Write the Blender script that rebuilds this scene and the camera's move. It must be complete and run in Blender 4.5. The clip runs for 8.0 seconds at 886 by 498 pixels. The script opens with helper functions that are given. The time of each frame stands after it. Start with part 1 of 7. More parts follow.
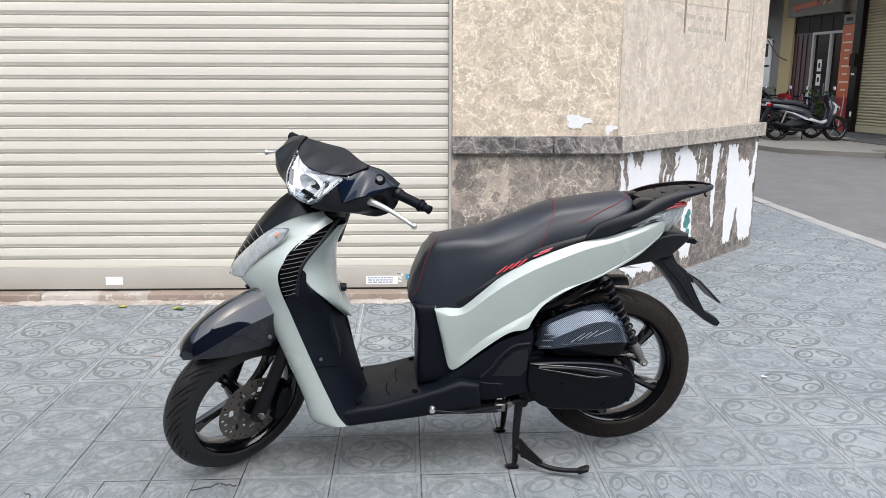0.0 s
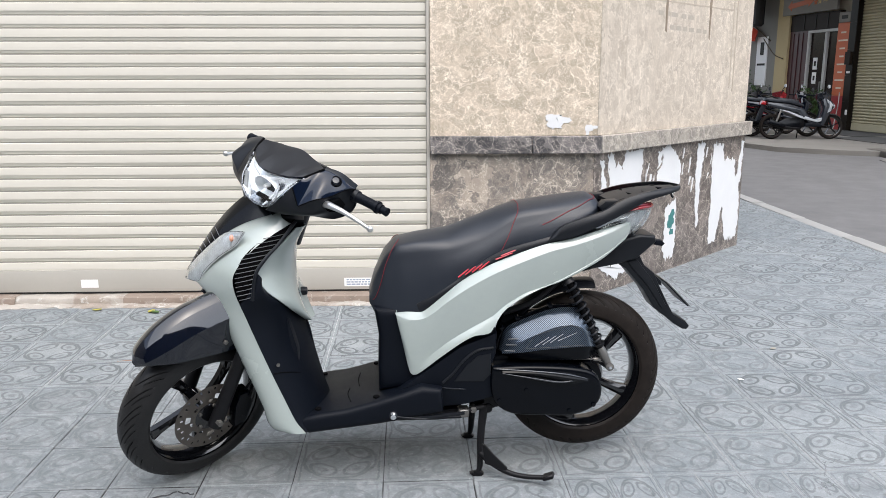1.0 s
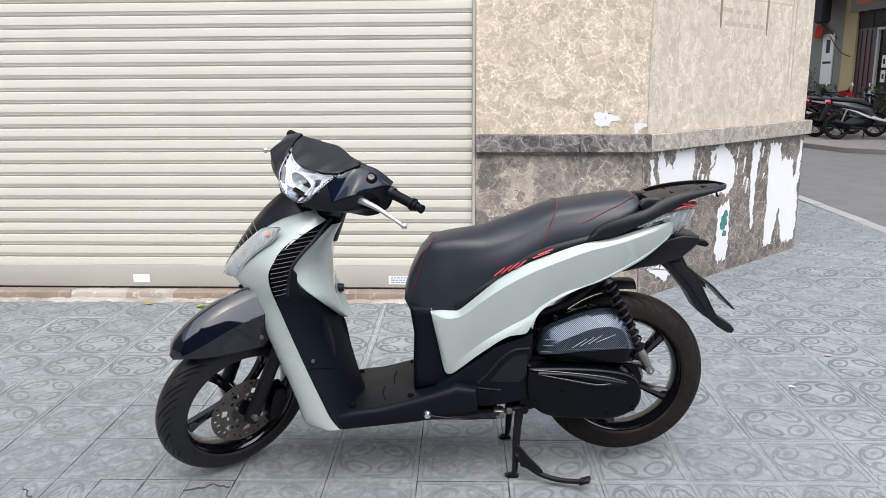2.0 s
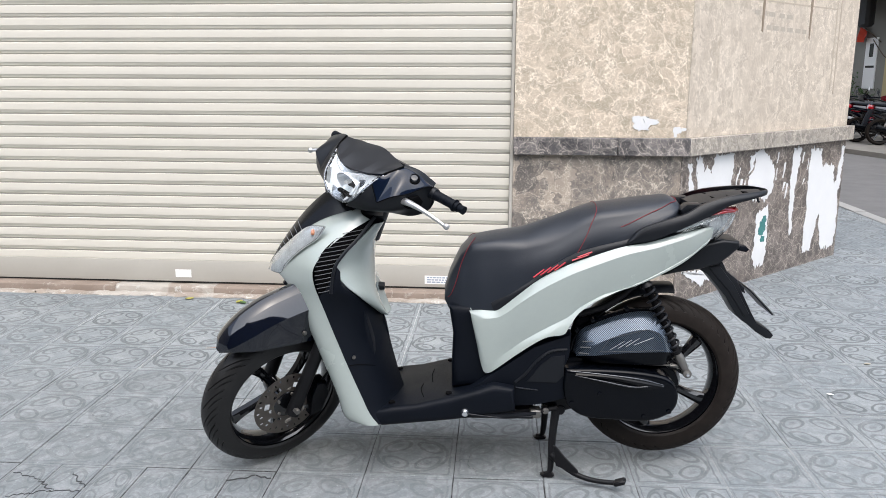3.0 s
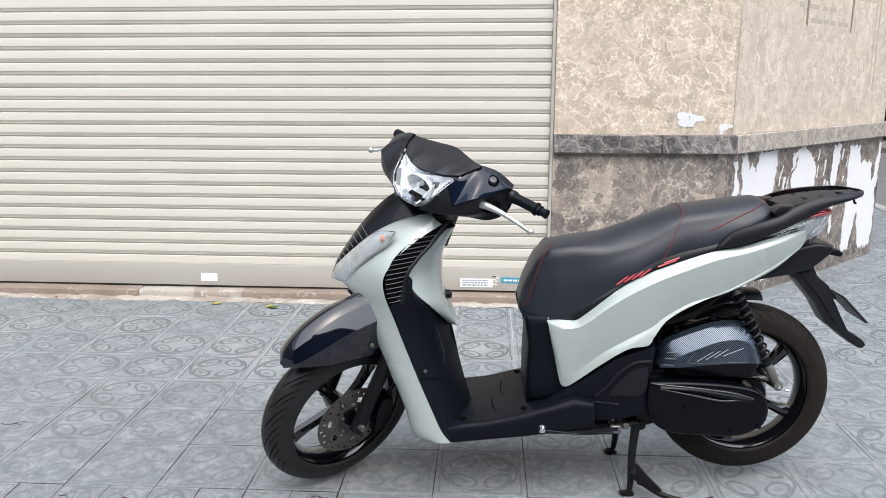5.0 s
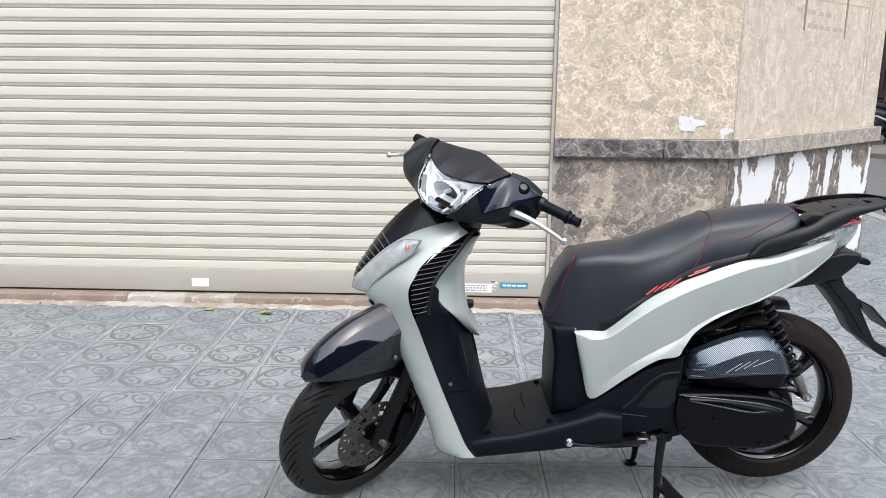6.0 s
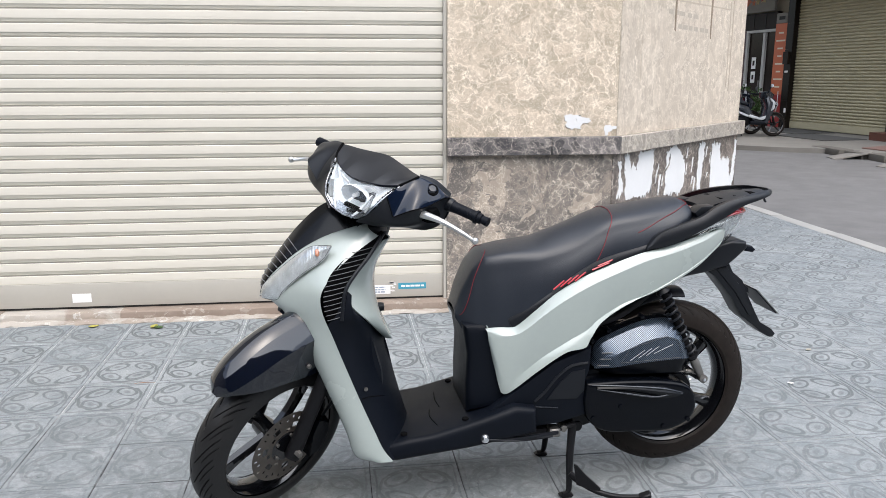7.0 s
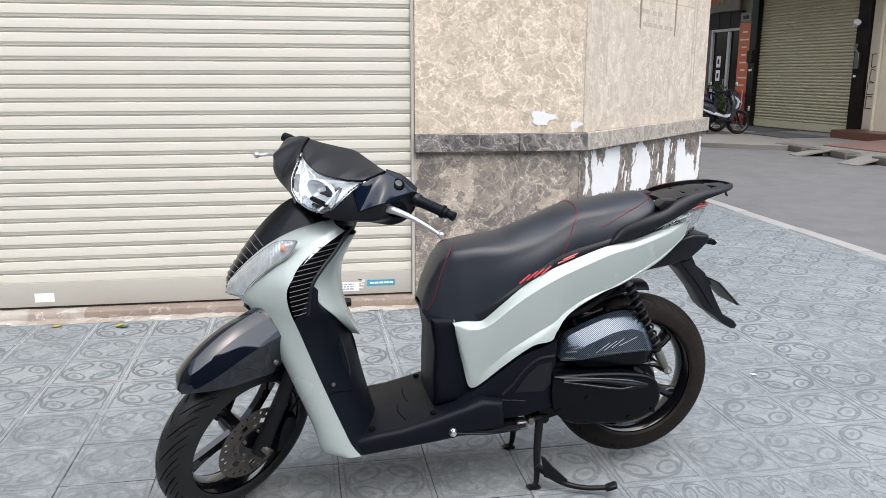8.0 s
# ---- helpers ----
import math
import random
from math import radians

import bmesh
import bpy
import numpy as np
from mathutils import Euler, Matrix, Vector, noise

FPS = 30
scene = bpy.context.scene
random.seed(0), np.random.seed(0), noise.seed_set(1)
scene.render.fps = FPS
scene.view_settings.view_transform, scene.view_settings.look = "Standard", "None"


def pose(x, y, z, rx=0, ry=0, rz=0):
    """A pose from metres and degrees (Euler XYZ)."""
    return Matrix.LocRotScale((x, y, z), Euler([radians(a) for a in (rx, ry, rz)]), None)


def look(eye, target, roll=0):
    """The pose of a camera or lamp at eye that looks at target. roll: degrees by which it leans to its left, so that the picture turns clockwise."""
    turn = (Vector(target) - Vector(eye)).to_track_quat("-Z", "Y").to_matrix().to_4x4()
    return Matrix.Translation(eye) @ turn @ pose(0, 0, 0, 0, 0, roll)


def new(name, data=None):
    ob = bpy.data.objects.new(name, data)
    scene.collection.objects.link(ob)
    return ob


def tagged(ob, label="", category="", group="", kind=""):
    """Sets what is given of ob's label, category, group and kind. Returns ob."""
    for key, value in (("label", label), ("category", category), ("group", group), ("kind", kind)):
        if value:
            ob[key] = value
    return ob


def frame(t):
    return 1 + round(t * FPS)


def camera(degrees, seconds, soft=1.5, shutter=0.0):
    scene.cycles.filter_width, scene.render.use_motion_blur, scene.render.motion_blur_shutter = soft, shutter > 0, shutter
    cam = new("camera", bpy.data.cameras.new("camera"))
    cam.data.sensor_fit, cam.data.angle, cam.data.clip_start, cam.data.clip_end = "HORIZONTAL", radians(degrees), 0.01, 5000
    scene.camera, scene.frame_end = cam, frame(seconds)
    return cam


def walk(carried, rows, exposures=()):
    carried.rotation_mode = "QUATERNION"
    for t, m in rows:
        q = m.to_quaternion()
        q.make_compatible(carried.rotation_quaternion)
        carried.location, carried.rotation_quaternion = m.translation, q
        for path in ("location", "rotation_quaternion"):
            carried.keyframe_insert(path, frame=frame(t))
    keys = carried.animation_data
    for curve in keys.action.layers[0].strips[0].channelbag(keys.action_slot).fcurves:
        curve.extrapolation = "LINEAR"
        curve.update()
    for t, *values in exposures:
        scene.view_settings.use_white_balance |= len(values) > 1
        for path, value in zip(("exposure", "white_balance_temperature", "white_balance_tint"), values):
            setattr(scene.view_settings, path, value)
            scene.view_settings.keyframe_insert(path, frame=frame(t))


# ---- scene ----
cam = camera(58.8, 8.0, 0.6)
PATH = [
    (0, (0.021, 0.042, 1.431), (0.079, 1.995, 1.005), 0.1),
    (0.5, (0.093, 0.062, 1.435), (0.154, 2.016, 1.009), -0.0),
    (1, (0.16, 0.095, 1.43), (0.218, 2.048, 1.003), -0.1),
    (1.5, (0.209, 0.126, 1.419), (0.253, 2.079, 0.991), -0.1),
    (1.7, (0.218, 0.125, 1.422), (0.238, 2.078, 0.993), -0.0),
    (2, (0.223, 0.123, 1.416), (0.143, 2.075, 0.99), -0.3),
    (2.2, (0.233, 0.11, 1.425), (0.103, 2.06, 0.998), -0.1),
    (3.3, (0.15, 0.072, 1.425), (-0.011, 2.02, 1.001), 0.2),
    (3.5, (0.11, 0.067, 1.423), (-0.052, 2.015, 0.998), 0.2),
    (4, (0.006, 0.055, 1.43), (-0.153, 2.002, 1.003), 0.1),
    (4.5, (-0.054, 0.092, 1.428), (-0.205, 2.04, 0.999), 0.1),
    (4.8, (-0.083, 0.168, 1.429), (-0.23, 2.116, 0.997), 0.0),
    (5, (-0.089, 0.229, 1.418), (-0.233, 2.177, 0.986), -0.0),
    (5.2, (-0.102, 0.26, 1.423), (-0.244, 2.207, 0.989), -0.0),
    (6.3, (-0.322, 0.305, 1.427), (-0.295, 2.258, 0.998), 0.7),
    (6.5, (-0.336, 0.304, 1.431), (-0.223, 2.255, 1.003), 0.6),
    (6.7, (-0.341, 0.317, 1.441), (-0.173, 2.263, 1.008), 0.3),
    (7, (-0.353, 0.313, 1.435), (-0.127, 2.253, 1.004), 0.0),
    (7.5, (-0.343, 0.302, 1.436), (-0.079, 2.236, 1.002), 0.1),
    (8, (-0.342, 0.301, 1.425), (-0.042, 2.23, 0.99), 0.1),
]
walk(cam, [(t, look(eye, target, roll)) for t, eye, target, roll in PATH])

# ---- light: a bright overcast sky over a street ----
SUN_UP, SUN_TURN = 59.0, 166.0
world = bpy.data.worlds.new("overcast_sky")
scene.world = world
world.use_nodes = True
wn, wl = world.node_tree.nodes, world.node_tree.links
sky = wn.new("ShaderNodeTexSky")
sky.sky_type, sky.sun_disc = "NISHITA", False
sky.sun_elevation, sky.sun_rotation = radians(SUN_UP), radians(SUN_TURN)
sky.air_density, sky.dust_density, sky.ozone_density = 1.0, 3.0, 1.0
hsv = wn.new("ShaderNodeHueSaturation")
hsv.inputs["Saturation"].default_value = 0.65
wl.new(sky.outputs["Color"], hsv.inputs["Color"])
wl.new(hsv.outputs["Color"], wn["Background"].inputs["Color"])
wn["Background"].inputs["Strength"].default_value = 0.15
sun_data = bpy.data.lights.new("sun", "SUN")
sun_data.energy, sun_data.angle, sun_data.color = 1.46, radians(104), (0.935, 0.968, 1.0)
sun_ob = new("sun", sun_data)
az = radians(SUN_TURN)
sun_dir = Vector((math.sin(az) * math.cos(radians(SUN_UP)), math.cos(az) * math.cos(radians(SUN_UP)), math.sin(radians(SUN_UP))))
sun_ob.matrix_world = look(sun_dir * 30, (0, 0, 0))
scene.view_settings.exposure = 1.21

# ---- materials ----
def nodes_of(name):
    m = bpy.data.materials.new(name)
    m.use_nodes = True
    nt = m.node_tree
    return m, nt.nodes, nt.links, nt.nodes["Principled BSDF"]


def ramp(n, l, source, stops):
    r = n.new("ShaderNodeValToRGB")
    while len(r.color_ramp.elements) < len(stops):
        r.color_ramp.elements.new(0.5)
    for e, (at, col) in zip(r.color_ramp.elements, stops):
        e.position, e.color = at, (*col, 1) if len(col) == 3 else col
    l.new(source, r.inputs["Fac"])
    return r.outputs["Color"]


def noise_tex(n, l, scale, detail=4, rough=0.55, vec=None, distort=0.0):
    t = n.new("ShaderNodeTexNoise")
    t.inputs["Scale"].default_value, t.inputs["Detail"].default_value = scale, detail
    t.inputs["Roughness"].default_value, t.inputs["Distortion"].default_value = rough, distort
    if vec:
        l.new(vec, t.inputs["Vector"])
    return t


def mixc(n, l, fac, a, b, blend="MIX"):
    m = n.new("ShaderNodeMix")
    m.data_type, m.blend_type = "RGBA", blend
    for key, val in ((0, fac), (6, a), (7, b)):
        if isinstance(val, (int, float)):
            m.inputs[key].default_value = val
        elif isinstance(val, tuple):
            m.inputs[key].default_value = (*val, 1)
        else:
            l.new(val, m.inputs[key])
    return m.outputs[2]


def calc(n, l, op, a, b=None, c=None):
    m = n.new("ShaderNodeMath")
    m.operation = op
    for i, val in enumerate((a, b, c)):
        if val is None:
            continue
        if isinstance(val, (int, float)):
            m.inputs[i].default_value = val
        else:
            l.new(val, m.inputs[i])
    return m.outputs[0]


def coords(n, kind="Object"):
    return n.new("ShaderNodeTexCoord").outputs[kind]


def world_pos(n):
    return n.new("ShaderNodeNewGeometry").outputs["Position"]


def bumped(n, l, bsdf, height, strength, dist):
    b = n.new("ShaderNodeBump")
    b.inputs["Strength"].default_value, b.inputs["Distance"].default_value = strength, dist
    l.new(height, b.inputs["Height"])
    l.new(b.outputs["Normal"], bsdf.inputs["Normal"])


def plain(name, col, rough=0.5, metal=0.0, vary=0.12, scale=18.0, grain=0.0, grain_scale=400.0, coat=0.0, dust=0.0, spec=0.5, coat_rough=0.04):
    """A painted, moulded or cast surface: two scales of unevenness, fine grain, thin dust on faces that look up."""
    m, n, l, b = nodes_of(name)
    pos = world_pos(n)
    big = noise_tex(n, l, scale, 5, 0.6, pos)
    fine = noise_tex(n, l, scale * 9, 3, 0.6, pos)
    lo, hi = tuple(c * (1 - vary) for c in col), tuple(min(1, c * (1 + vary)) for c in col)
    c = mixc(n, l, big.outputs["Fac"], lo, hi)
    c = mixc(n, l, calc(n, l, "MULTIPLY", fine.outputs["Fac"], 0.25), c, tuple(min(1, x * 0.8) for x in col))
    if dust:
        z = n.new("ShaderNodeSeparateXYZ")
        l.new(n.new("ShaderNodeNewGeometry").outputs["Normal"], z.inputs[0])
        up = calc(n, l, "MAXIMUM", z.outputs["Z"], 0.0)
        d = calc(n, l, "MULTIPLY", calc(n, l, "MULTIPLY", up, big.outputs["Fac"]), dust)
        c = mixc(n, l, d, c, (0.33, 0.34, 0.35))
    l.new(c, b.inputs["Base Color"])
    r = n.new("ShaderNodeMapRange")
    r.inputs["To Min"].default_value, r.inputs["To Max"].default_value = max(0.02, rough * 0.8), min(1, rough * 1.25)
    l.new(big.outputs["Fac"], r.inputs["Value"])
    l.new(r.outputs["Result"], b.inputs["Roughness"])
    b.inputs["Metallic"].default_value = metal
    b.inputs["Specular IOR Level"].default_value = spec
    if coat:
        b.inputs["Coat Weight"].default_value, b.inputs["Coat Roughness"].default_value = coat, coat_rough
    if grain:
        g = noise_tex(n, l, grain_scale, 2, 0.5, pos)
        bumped(n, l, b, g.outputs["Fac"], grain, 0.001)
    return m


def marble(name, base, blotch, vein, scale, vein_width, rough=0.3, fade=0.0, fade_col=(0.5, 0.45, 0.4), warp=1.0, cloud=0.6, breccia=0.6):
    """Brecciated marble: clouded ground of three tones under a broken web of pale veins at three sizes."""
    m, n, l, b = nodes_of(name)
    pos = world_pos(n)

    def warped(vec, s, amount):
        w = noise_tex(n, l, s, 4, 0.6, pos)
        add = n.new("ShaderNodeMix")
        add.data_type, add.blend_type = "RGBA", "LINEAR_LIGHT"
        add.inputs[0].default_value = amount
        l.new(vec, add.inputs[6])
        l.new(w.outputs["Color"], add.inputs[7])
        return add.outputs[2]

    wpos = warped(warped(pos, 5, 0.13 * warp), 24, 0.030 * warp)

    def cracks(s, width, soft=1.0):
        v = n.new("ShaderNodeTexVoronoi")
        v.feature = "DISTANCE_TO_EDGE"
        v.inputs["Scale"].default_value = s
        l.new(wpos, v.inputs["Vector"])
        r = n.new("ShaderNodeMapRange")
        r.inputs["From Min"].default_value, r.inputs["From Max"].default_value = 0.0, width
        r.inputs["To Min"].default_value, r.inputs["To Max"].default_value = 1.0, 0.0
        l.new(v.outputs["Distance"], r.inputs["Value"])
        return calc(n, l, "POWER", r.outputs["Result"], soft)

    big = noise_tex(n, l, 3.1, 6, 0.62, pos)
    mid = noise_tex(n, l, 9, 6, 0.7, wpos)
    patch = noise_tex(n, l, 21, 5, 0.65, wpos)
    fine = noise_tex(n, l, 75, 5, 0.75, pos)
    c = mixc(n, l, ramp_fac(n, l, mid.outputs["Fac"], 0.40, 0.60), base, blotch)
    c = mixc(n, l, calc(n, l, "MULTIPLY", ramp_fac(n, l, patch.outputs["Fac"], 0.50, 0.66), 0.55), c, tuple(x * 0.72 for x in base))
    c = mixc(n, l, calc(n, l, "MULTIPLY", fine.outputs["Fac"], 0.5), c, tuple(x * 0.62 for x in base))
    cell = n.new("ShaderNodeTexVoronoi")
    cell.inputs["Scale"].default_value = scale * 1.35
    l.new(wpos, cell.inputs["Vector"])
    shade = n.new("ShaderNodeSeparateXYZ")
    l.new(cell.outputs["Color"], shade.inputs[0])
    c = mixc(n, l, calc(n, l, "MULTIPLY", ramp_fac(n, l, shade.outputs["X"], 0.55, 0.75), breccia), c, tuple(x * 0.70 for x in base))
    c = mixc(n, l, calc(n, l, "MULTIPLY", ramp_fac(n, l, shade.outputs["Y"], 0.60, 0.80), breccia), c, tuple(min(1, x * 1.15) for x in blotch))
    halo = calc(n, l, "MULTIPLY", cracks(scale, 0.28, 2.2), ramp_fac(n, l, patch.outputs["Fac"], 0.38, 0.62))
    c = mixc(n, l, calc(n, l, "MULTIPLY", halo, cloud), c, tuple(a * 0.4 + v * 0.6 for a, v in zip(blotch, vein)))
    one = calc(n, l, "MULTIPLY", cracks(scale, vein_width), ramp_fac(n, l, big.outputs["Fac"], 0.36, 0.56))
    two = calc(n, l, "MULTIPLY", cracks(scale * 2.3, vein_width * 1.5), ramp_fac(n, l, mid.outputs["Fac"], 0.40, 0.58))
    three = calc(n, l, "MULTIPLY", cracks(scale * 5.2, vein_width * 2.2), ramp_fac(n, l, patch.outputs["Fac"], 0.42, 0.60))
    web = calc(n, l, "MINIMUM", calc(n, l, "ADD", one, calc(n, l, "ADD", calc(n, l, "MULTIPLY", two, 0.95), calc(n, l, "MULTIPLY", three, 0.75))), 1.0)
    c = mixc(n, l, calc(n, l, "MULTIPLY", web, 0.9), c, vein)
    if fade:
        st = n.new("ShaderNodeMapping")
        st.inputs["Scale"].default_value = (6, 6, 1.4)
        l.new(pos, st.inputs["Vector"])
        streak = noise_tex(n, l, 2.2, 7, 0.72, st.outputs["Vector"])
        run = n.new("ShaderNodeMapping")
        run.inputs["Scale"].default_value = (26, 26, 5)
        l.new(pos, run.inputs["Vector"])
        flecks = noise_tex(n, l, 2.0, 6, 0.75, run.outputs["Vector"])
        film = mixc(n, l, fine.outputs["Fac"], tuple(x * 0.80 for x in fade_col), tuple(min(1, x * 1.12) for x in fade_col))
        film = mixc(n, l, calc(n, l, "MULTIPLY", ramp_fac(n, l, flecks.outputs["Fac"], 0.54, 0.66), 0.7), film, tuple(min(1, x * 1.55) for x in fade_col))
        c = mixc(n, l, calc(n, l, "MULTIPLY", ramp_fac(n, l, streak.outputs["Fac"], 0.30, 0.62), fade), c, film)
    l.new(c, b.inputs["Base Color"])
    r = n.new("ShaderNodeMapRange")
    r.inputs["To Min"].default_value, r.inputs["To Max"].default_value = rough * 0.7, rough * 1.4
    l.new(mid.outputs["Fac"], r.inputs["Value"])
    l.new(r.outputs["Result"], b.inputs["Roughness"])
    bumped(n, l, b, fine.outputs["Fac"], 0.08, 0.001)
    return m


def ramp_fac(n, l, source, lo, hi):
    r = n.new("ShaderNodeMapRange")
    r.inputs["From Min"].default_value, r.inputs["From Max"].default_value = lo, hi
    l.new(source, r.inputs["Value"])
    return r.outputs["Result"]


def big_wear(n, l, pos):
    return noise_tex(n, l, 0.9, 4, 0.6, pos).outputs["Fac"]


def paving(name, joined=False):
    """Grey pressed cement tile with a worn scrollwork relief; the pattern follows each tile's own UV square."""
    m, n, l, b = nodes_of(name)
    uv = n.new("ShaderNodeUVMap")
    uv.uv_map = "UVMap"
    sep = n.new("ShaderNodeSeparateXYZ")
    l.new(uv.outputs["UV"], sep.inputs[0])
    pos = world_pos(n)
    wob = noise_tex(n, l, 22, 3, 0.6, pos)
    wv = calc(n, l, "MULTIPLY", calc(n, l, "SUBTRACT", wob.outputs["Fac"], 0.5), 0.06)
    drift = n.new("ShaderNodeSeparateColor")
    l.new(noise_tex(n, l, 7.5, 2, 0.5, pos).outputs["Color"], drift.inputs[0])
    sx, sy_ = (calc(n, l, "MULTIPLY", calc(n, l, "SUBTRACT", drift.outputs[k], 0.5), 0.07) for k in ("Red", "Green"))
    px = calc(n, l, "ADD", calc(n, l, "ADD", calc(n, l, "SUBTRACT", sep.outputs["X"], 0.5), wv), sx)
    py = calc(n, l, "ADD", calc(n, l, "ADD", calc(n, l, "SUBTRACT", sep.outputs["Y"], 0.5), wv), sy_)
    ax, ay = calc(n, l, "ABSOLUTE", px), calc(n, l, "ABSOLUTE", py)
    d1, d2 = (calc(n, l, "ABSOLUTE", calc(n, l, "MULTIPLY", calc(n, l, op, px, py), 0.7071)) for op in ("ADD", "SUBTRACT"))
    out_, tang = calc(n, l, "MAXIMUM", d1, d2), calc(n, l, "MINIMUM", d1, d2)

    def ring(u, v, cx, cy, r, w, sy=1.0):
        """A soft band of half width w along a circle (or an oval, by sy); with r 0, a filled spot."""
        dx = calc(n, l, "SUBTRACT", u, cx)
        dy = calc(n, l, "MULTIPLY", calc(n, l, "SUBTRACT", v, cy), sy)
        d = calc(n, l, "SQRT", calc(n, l, "ADD", calc(n, l, "MULTIPLY", dx, dx), calc(n, l, "MULTIPLY", dy, dy)))
        e = calc(n, l, "ABSOLUTE", calc(n, l, "SUBTRACT", d, r))
        q = n.new("ShaderNodeMapRange")
        q.interpolation_type = "SMOOTHSTEP"
        q.inputs["From Min"].default_value, q.inputs["From Max"].default_value = w * 0.50, w * 1.20
        q.inputs["To Min"].default_value, q.inputs["To Max"].default_value = 1.0, 0.0
        l.new(e, q.inputs["Value"])
        return q.outputs["Result"]

    # an oval loop with an eye towards each corner, all four within one circle, round a hollow star
    band = ring(out_, tang, 0.280, 0.0, 0.105, 0.019, 0.60)
    band = calc(n, l, "MAXIMUM", band, ring(d1, d2, 0.0, 0.0, 0.420, 0.023))
    band = calc(n, l, "MAXIMUM", band, calc(n, l, "MULTIPLY", ring(out_, tang, 0.285, 0.0, 0.0, 0.044, 0.55), 0.6))
    rim = ring(calc(n, l, "MAXIMUM", ax, ay), 0.0, 0.452, 0.0, 0.0, 0.014)
    band = calc(n, l, "MAXIMUM", band, rim)
    worn = noise_tex(n, l, 5.5, 5, 0.65, pos)
    big = noise_tex(n, l, 1.3, 5, 0.6, pos)
    fine = noise_tex(n, l, 130, 4, 0.7, pos)
    speck = noise_tex(n, l, 420, 2, 0.6, pos)
    if joined:
        rnd = n.new("ShaderNodeNewGeometry").outputs["Random Per Island"]
    else:
        rnd = n.new("ShaderNodeObjectInfo").outputs["Random"]
    wear = calc(n, l, "MULTIPLY", ramp_fac(n, l, worn.outputs["Fac"], 0.24, 0.44), calc(n, l, "ADD", calc(n, l, "MULTIPLY", rnd, 0.60), 0.40))
    rub = n.new("ShaderNodeSeparateXYZ")
    l.new(pos, rub.inputs[0])
    outer_zone = ramp_fac(n, l, calc(n, l, "ADD", rub.outputs["Y"], calc(n, l, "MULTIPLY", big_wear(n, l, pos), 1.2)), 3.8, 4.6)
    near_wall = outer_zone
    outer_zone = calc(n, l, "MAXIMUM", outer_zone, ramp_fac(n, l, calc(n, l, "ADD", rub.outputs["X"], calc(n, l, "MULTIPLY", big_wear(n, l, pos), 0.8)), 0.85, 1.35))
    crack = n.new("ShaderNodeTexVoronoi")
    crack.feature = "DISTANCE_TO_EDGE"
    crack.inputs["Scale"].default_value = 2.1
    bent = n.new("ShaderNodeMix")
    bent.data_type, bent.blend_type = "RGBA", "LINEAR_LIGHT"
    bent.inputs[0].default_value = 0.05
    l.new(pos, bent.inputs[6])
    l.new(noise_tex(n, l, 9, 4, 0.7, pos).outputs["Color"], bent.inputs[7])
    l.new(bent.outputs[2], crack.inputs["Vector"])
    split = calc(n, l, "MULTIPLY", calc(n, l, "LESS_THAN", crack.outputs["Distance"], 0.0042), ramp_fac(n, l, noise_tex(n, l, 1.7, 3, 0.6, pos, 0.2).outputs["Fac"], 0.52, 0.58))
    wear = calc(n, l, "MULTIPLY", wear, calc(n, l, "ADD", calc(n, l, "MULTIPLY", outer_zone, 0.22), 0.78))
    c = mixc(n, l, rnd, (0.205, 0.226, 0.236), (0.282, 0.304, 0.310))
    c = mixc(n, l, ramp_fac(n, l, big.outputs["Fac"], 0.35, 0.7), c, (0.1691, 0.195, 0.2089))
    c = mixc(n, l, calc(n, l, "MULTIPLY", ramp_fac(n, l, fine.outputs["Fac"], 0.42, 0.66), 0.6), c, (0.1423, 0.153, 0.1577))
    # darker inner zone: dirty patina, plus shade under the scooter put into the tile colour
    c = mixc(n, l, calc(n, l, "MULTIPLY", calc(n, l, "SUBTRACT", 1.0, outer_zone), 0.35), c, (0.1243, 0.137, 0.1426))
    groove = calc(n, l, "MULTIPLY", band, wear)
    c = mixc(n, l, calc(n, l, "MULTIPLY", groove, 0.45), c, (0.09945, 0.113, 0.1205))
    c = mixc(n, l, calc(n, l, "MULTIPLY", split, 0.6), c, (0.05967, 0.062, 0.06427))
    stain = ramp_fac(n, l, noise_tex(n, l, 3.1, 6, 0.7, pos, 0.6).outputs["Fac"], 0.56, 0.72)
    c = mixc(n, l, calc(n, l, "MULTIPLY", stain, 0.35), c, (0.2754, 0.288, 0.2842))
    dirt = ramp_fac(n, l, noise_tex(n, l, 16, 5, 0.7, pos).outputs["Fac"], 0.62, 0.72)
    c = mixc(n, l, calc(n, l, "MULTIPLY", dirt, 0.4), c, (0.08354, 0.089, 0.09038))
    mott = ramp_fac(n, l, noise_tex(n, l, 13, 8, 0.78, pos, 0.3).outputs["Fac"], 0.47, 0.62)
    c = mixc(n, l, calc(n, l, "MULTIPLY", mott, 0.45), c, (0.353, 0.365, 0.3716))
    smear = ramp_fac(n, l, noise_tex(n, l, 3.7, 7, 0.75, pos, 0.5).outputs["Fac"], 0.50, 0.66)
    c = mixc(n, l, calc(n, l, "MULTIPLY", smear, 0.45), c, (0.1193, 0.128, 0.1336))
    pale = ramp_fac(n, l, noise_tex(n, l, 55, 5, 0.8, pos).outputs["Fac"], 0.60, 0.70)
    c = mixc(n, l, calc(n, l, "MULTIPLY", pale, 0.65), c, (0.4575, 0.47, 0.4719))
    c = mixc(n, l, calc(n, l, "MULTIPLY", groove, calc(n, l, "ADD", calc(n, l, "MULTIPLY", near_wall, 0.32), 0.50)), c, (0.078, 0.085, 0.089))
